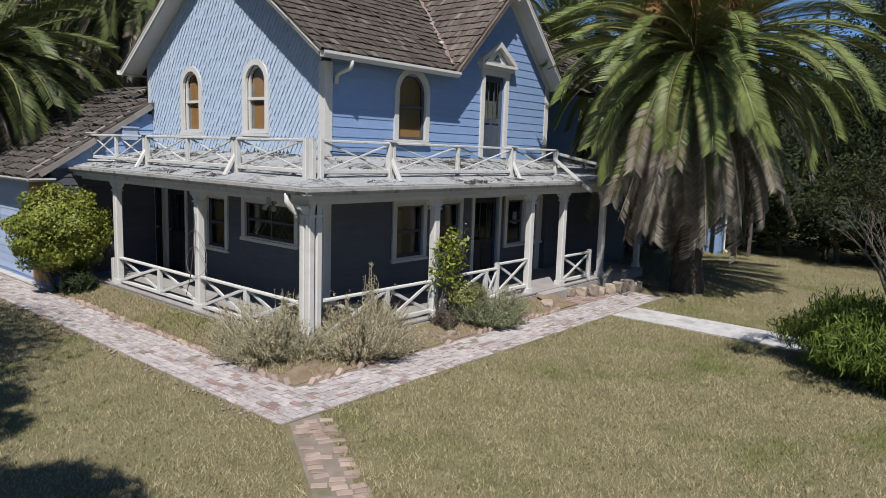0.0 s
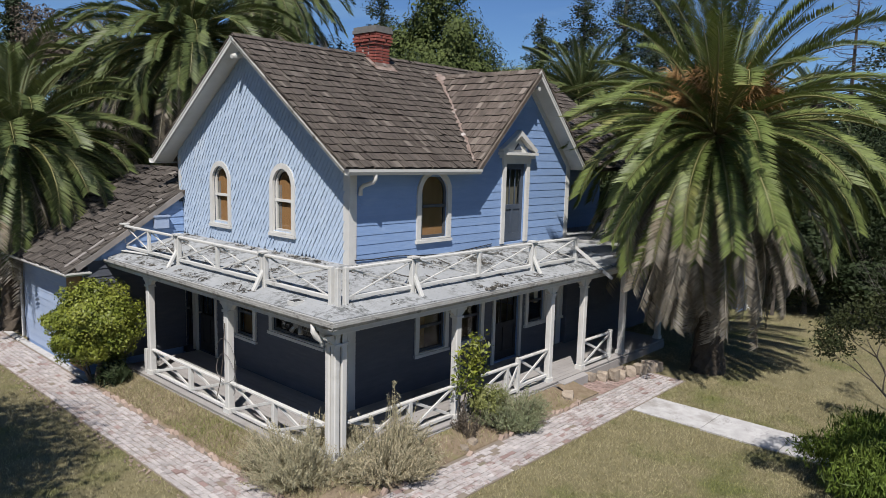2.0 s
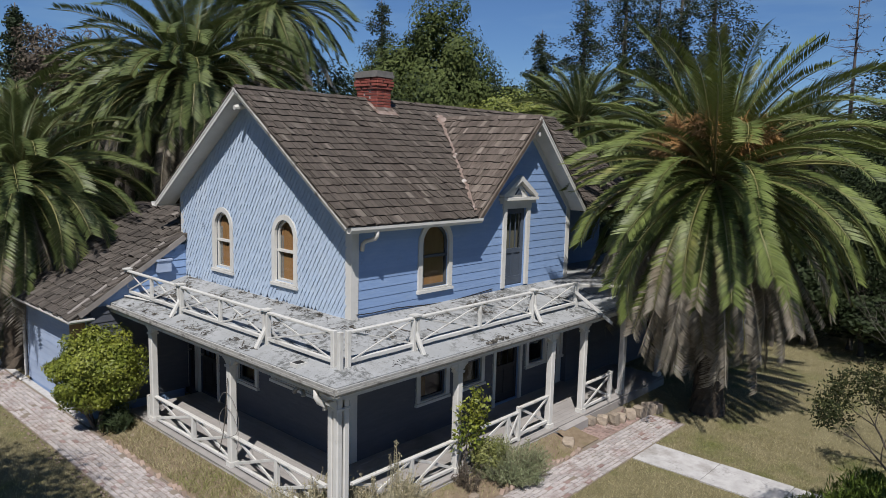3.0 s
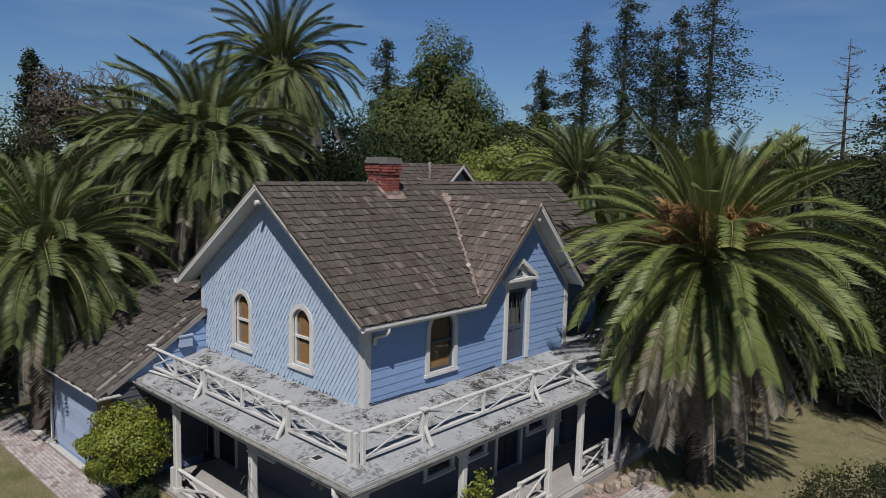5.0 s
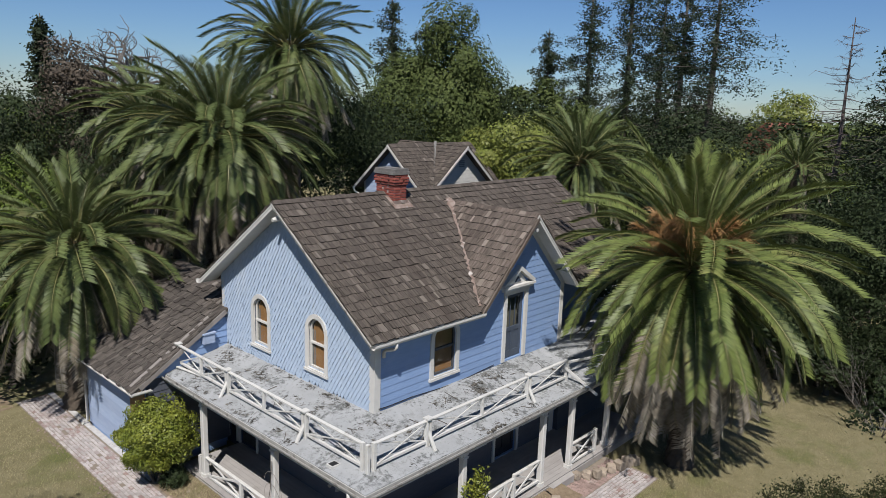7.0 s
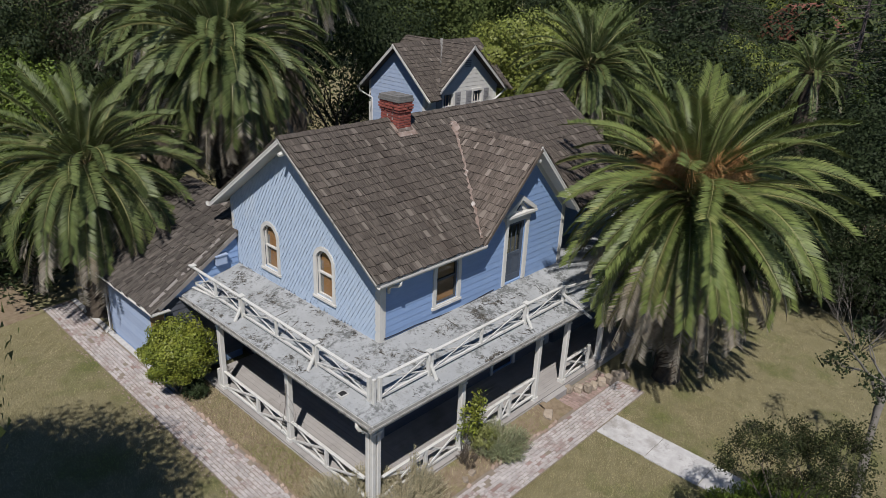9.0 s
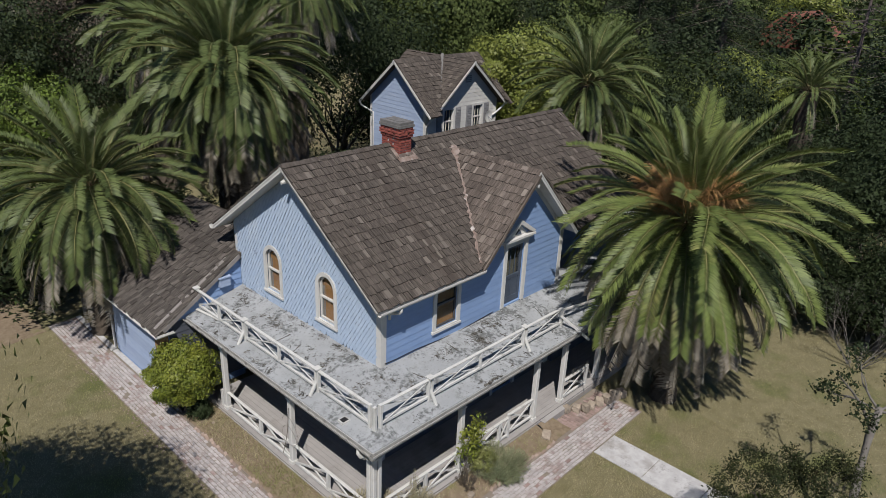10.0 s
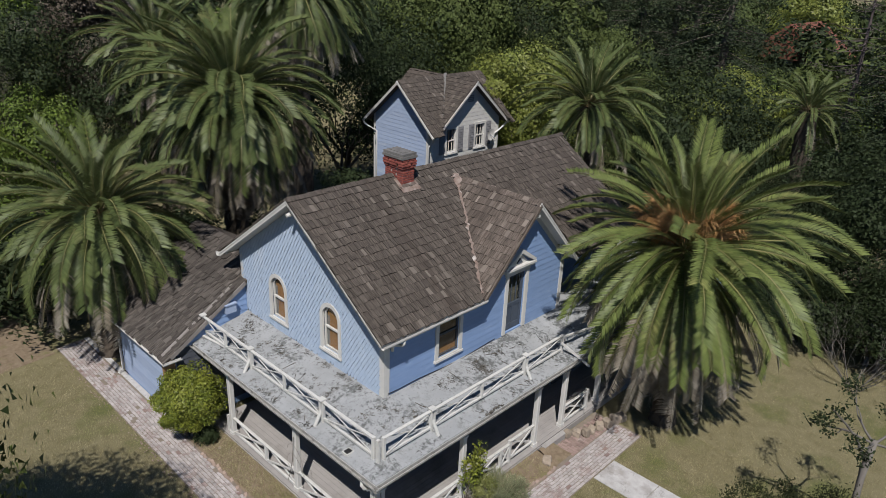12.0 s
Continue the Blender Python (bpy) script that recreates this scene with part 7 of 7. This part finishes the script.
# paving bricks
def pave(parent, x0, x1, y0, y1, along_x, limit, near, rnd, inside=None, material=M_PAVER):
    rest = Buf()
    count = 0
    L, Wd = 0.205, 0.102
    a0, a1, b0, b1 = (x0, x1, y0, y1) if along_x else (y0, y1, x0, x1)
    row = 0
    v = b0
    while v + Wd <= b1 + 0.01:
        u = a0 - (L / 2 if row % 2 else 0)
        while u < a1 - 0.02:
            ua, ub = max(u, a0), min(u + L, a1)
            cu, cv = (ua + ub) / 2, v + Wd / 2
            x, y = (cu, cv) if along_x else (cv, cu)
            if ub - ua > 0.06 and rnd.random() > 0.025 and (inside is None or inside(x, y)):
                m = pose(x, y, rnd.uniform(-0.009, 0.008), rnd.uniform(-3.5, 3.5), rnd.uniform(-3.5, 3.5), (0 if along_x else 90) + rnd.uniform(-4.5, 4.5))
                if near(x, y) and count < limit and abs(ub - ua - L) < 0.001:
                    brick_piece(parent, "brick", L - 0.012, Wd - 0.011, 0.026, m, material, rnd)
                    count += 1
                else:
                    h, a, c, e = 0.026, (ub - ua) / 2 - 0.006, Wd / 2 - 0.0055, 0.006
                    rest.add([(-a, -c, 0), (a, -c, 0), (a, c, 0), (-a, c, 0), (-a + e, -c + e, h), (a - e, -c + e, h), (a - e, c - e, h), (-a + e, c - e, h)],
                             [(0, 1, 5, 4), (1, 2, 6, 5), (2, 3, 7, 6), (3, 0, 4, 7), (4, 5, 6, 7)], m)
            u += L
        v += Wd
        row += 1
    part("bricks", rest, material, parent, "worn paving bricks", kind="stuff")


pr = random.Random(41)
pave(path_left, -3.72, -2.80, -3.66, 13.9, False, 300, lambda x, y: y < 0.6, pr)
pave(path_right, -2.80, 7.70, -3.66, -2.74, True, 300, lambda x, y: x < 3.2, pr)
pave(path_pad, 5.3, 7.7, -2.72, -2.05, False, 120, lambda x, y: True, pr, material=M_PAVER_RED)
# spur: loose bricks sunk in the lawn
sp = random.Random(43)
for k in range(56):
    f = k / 55
    c = Vector((-3.38, -3.86, 0)).lerp(Vector((-6.3, -8.9, 0)), f)
    for j in range(3):
        if sp.random() < 0.35:
            continue
        o = (j - 1) * 0.17 + sp.uniform(-0.04, 0.04)
        brick_piece(path_spur, "brick", 0.17, 0.09, 0.02, pose(c.x + o * 0.86, c.y - o * 0.5 + sp.uniform(-.02, .02), -0.004 + sp.uniform(0, 0.006), sp.uniform(-4, 4), sp.uniform(-4, 4), -30 + sp.uniform(-12, 12)), M_EDGE, sp)
# tilted edging bricks
edge = tagged(part("edging", Buf().box(-2.76, -2.73, -2.6, 5.0, 0.0, 0.03), M_JOINT), "row of tilted edging bricks along the beds", "edging", kind="structure")
er = random.Random(44)
y = -2.5
while y < 5.0:
    if er.random() > 0.3:
        brick_piece(edge, "brick", 0.19, 0.09, 0.06, pose(-2.76 + er.uniform(-.03, .03), y, -0.02 + er.uniform(-.02, .02), 0, 0, 90 + er.uniform(-14, 14)) @ pose(0, 0, 0, 0, -40 + er.uniform(-14, 14), 0), M_EDGE, er)
    y += 0.13
x = -2.6
while x < 4.6:
    if er.random() > (0.75 if -1.9 < x < 1.2 else 0.3):
        brick_piece(edge, "brick", 0.19, 0.09, 0.06, pose(x, -2.68 + er.uniform(-.04, .04), -0.02 + er.uniform(-.02, .02), 0, 0, er.uniform(-16, 16)) @ pose(0, 0, 0, 0, -38 + er.uniform(-16, 16), 0), M_EDGE, er)
    x += 0.14


# pale pebbles along the lawn side of the path
b = Buf()
pb = random.Random(47)
for k in range(260):
    y = pb.uniform(-3.4, 12.5)
    s = pb.uniform(0.01, 0.026)
    b.prism([(s * math.cos(a) * pb.uniform(0.7, 1.2), s * math.sin(a) * pb.uniform(0.7, 1.2)) for a in (0, 1.2, 2.4, 3.7, 5.0)], 0.0, s * 0.9, pose(-3.86 + pb.gauss(0, 0.07), y, 0.012, pb.uniform(-15, 15), pb.uniform(-15, 15), pb.uniform(0, 360)))
tagged(part("path_pebbles", b, M_EDGE), "pale pebbles loosely edging the brick path", "pebbles", kind="stuff")


# ---- grass ----
def grass(n, region, seed, hmin, hmax, fade):
    q = np.random.RandomState(seed)
    x0, x1, y0, y1 = region
    x, y = q.uniform(x0, x1, n), q.uniform(y0, y1, n)
    fx, fy = x + q.normal(0, 0.045, n), y + q.normal(0, 0.045, n)
    paths = ((fx > -3.74) & (fx < 7.76) & (fy > -3.68)) | ((fx > 4.93) & (fx < 6.01) & (y < -3.6))
    t = np.clip((-3.70 - y) / 5.2, 0, 1)
    spur = (np.abs(x - (-3.4 - 2.95 * t)) < 0.30) & (y < -3.6) & (y > -9.0)
    edge = np.minimum(np.minimum(x - x0 if fade[0] else 99, x1 - x if fade[1] else 99), np.minimum(y - y0 if fade[2] else 99, y1 - y if fade[3] else 99))
    keep = ~(paths | spur) & (q.uniform(0, 1, n) < np.clip(edge / 3.0, 0, 1))
    x, y = x[keep], y[keep]
    n = len(x)
    h = q.uniform(hmin, hmax, n)
    a = q.uniform(0, 6.283, n)
    w = 0.007
    lx, ly = q.normal(0, 0.6, n) * h, q.normal(0, 0.6, n) * h
    v = np.empty((n, 3, 3))
    v[:, 0] = np.stack([x - w * np.cos(a), y - w * np.sin(a), np.zeros(n)], 1)
    v[:, 1] = np.stack([x + w * np.cos(a), y + w * np.sin(a), np.zeros(n)], 1)
    v[:, 2] = np.stack([x + lx, y + ly, h], 1)
    me = bpy.data.meshes.new("grass")
    me.from_pydata(v.reshape(-1, 3).tolist(), [], np.arange(3 * n).reshape(n, 3).tolist())
    me.materials.append(M_BLADE)
    me.update()
    return me


def bank_weeds(n, seed):
    q = np.random.RandomState(seed)
    d = q.uniform(0.05, 0.8, n)
    z = np.interp(d, [0.0, 0.35, 0.80], [0.02, 0.10, 0.19])
    s = q.uniform(0, 1, n)
    side = q.uniform(0, 1, n) < 0.86
    x = np.where(side, -2.72 + d, -2.3 + 6.7 * s)
    y = np.where(side, -2.2 + 8.0 * s, -2.64 + d)
    h, a = q.uniform(0.02, 0.09, n), q.uniform(0, 6.283, n)
    v = np.empty((n, 3, 3))
    v[:, 0] = np.stack([x - 0.007 * np.cos(a), y - 0.007 * np.sin(a), z], 1)
    v[:, 1] = np.stack([x + 0.007 * np.cos(a), y + 0.007 * np.sin(a), z], 1)
    v[:, 2] = np.stack([x + q.normal(0, 0.6, n) * h, y + q.normal(0, 0.6, n) * h, z + h], 1)
    me = bpy.data.meshes.new("weeds")
    me.from_pydata(v.reshape(-1, 3).tolist(), [], np.arange(3 * n).reshape(n, 3).tolist())
    me.materials.append(M_BLADE)
    me.update()
    return me


tagged(part("bed_weeds", bank_weeds(14000, 4), M_BLADE), "sparse dry weeds on the soil beds", "weeds", kind="stuff")
tagged(part("grass", grass(290000, (-11.0, 9.0, -12.5, -3.6), 1, 0.02, 0.055, (1, 0, 1, 0)), M_BLADE), "short dry lawn grass", "grass", kind="stuff")
tagged(part("grass", grass(100000, (-11.0, -3.7, -3.6, 14.0), 2, 0.02, 0.06, (1, 0, 0, 1)), M_BLADE), "short dry lawn grass", "grass", kind="stuff")
tagged(part("grass", grass(80000, (9.0, 19.5, -12.5, 2.0), 3, 0.02, 0.06, (0, 1, 1, 0)), M_BLADE), "short dry lawn grass", "grass", kind="stuff")
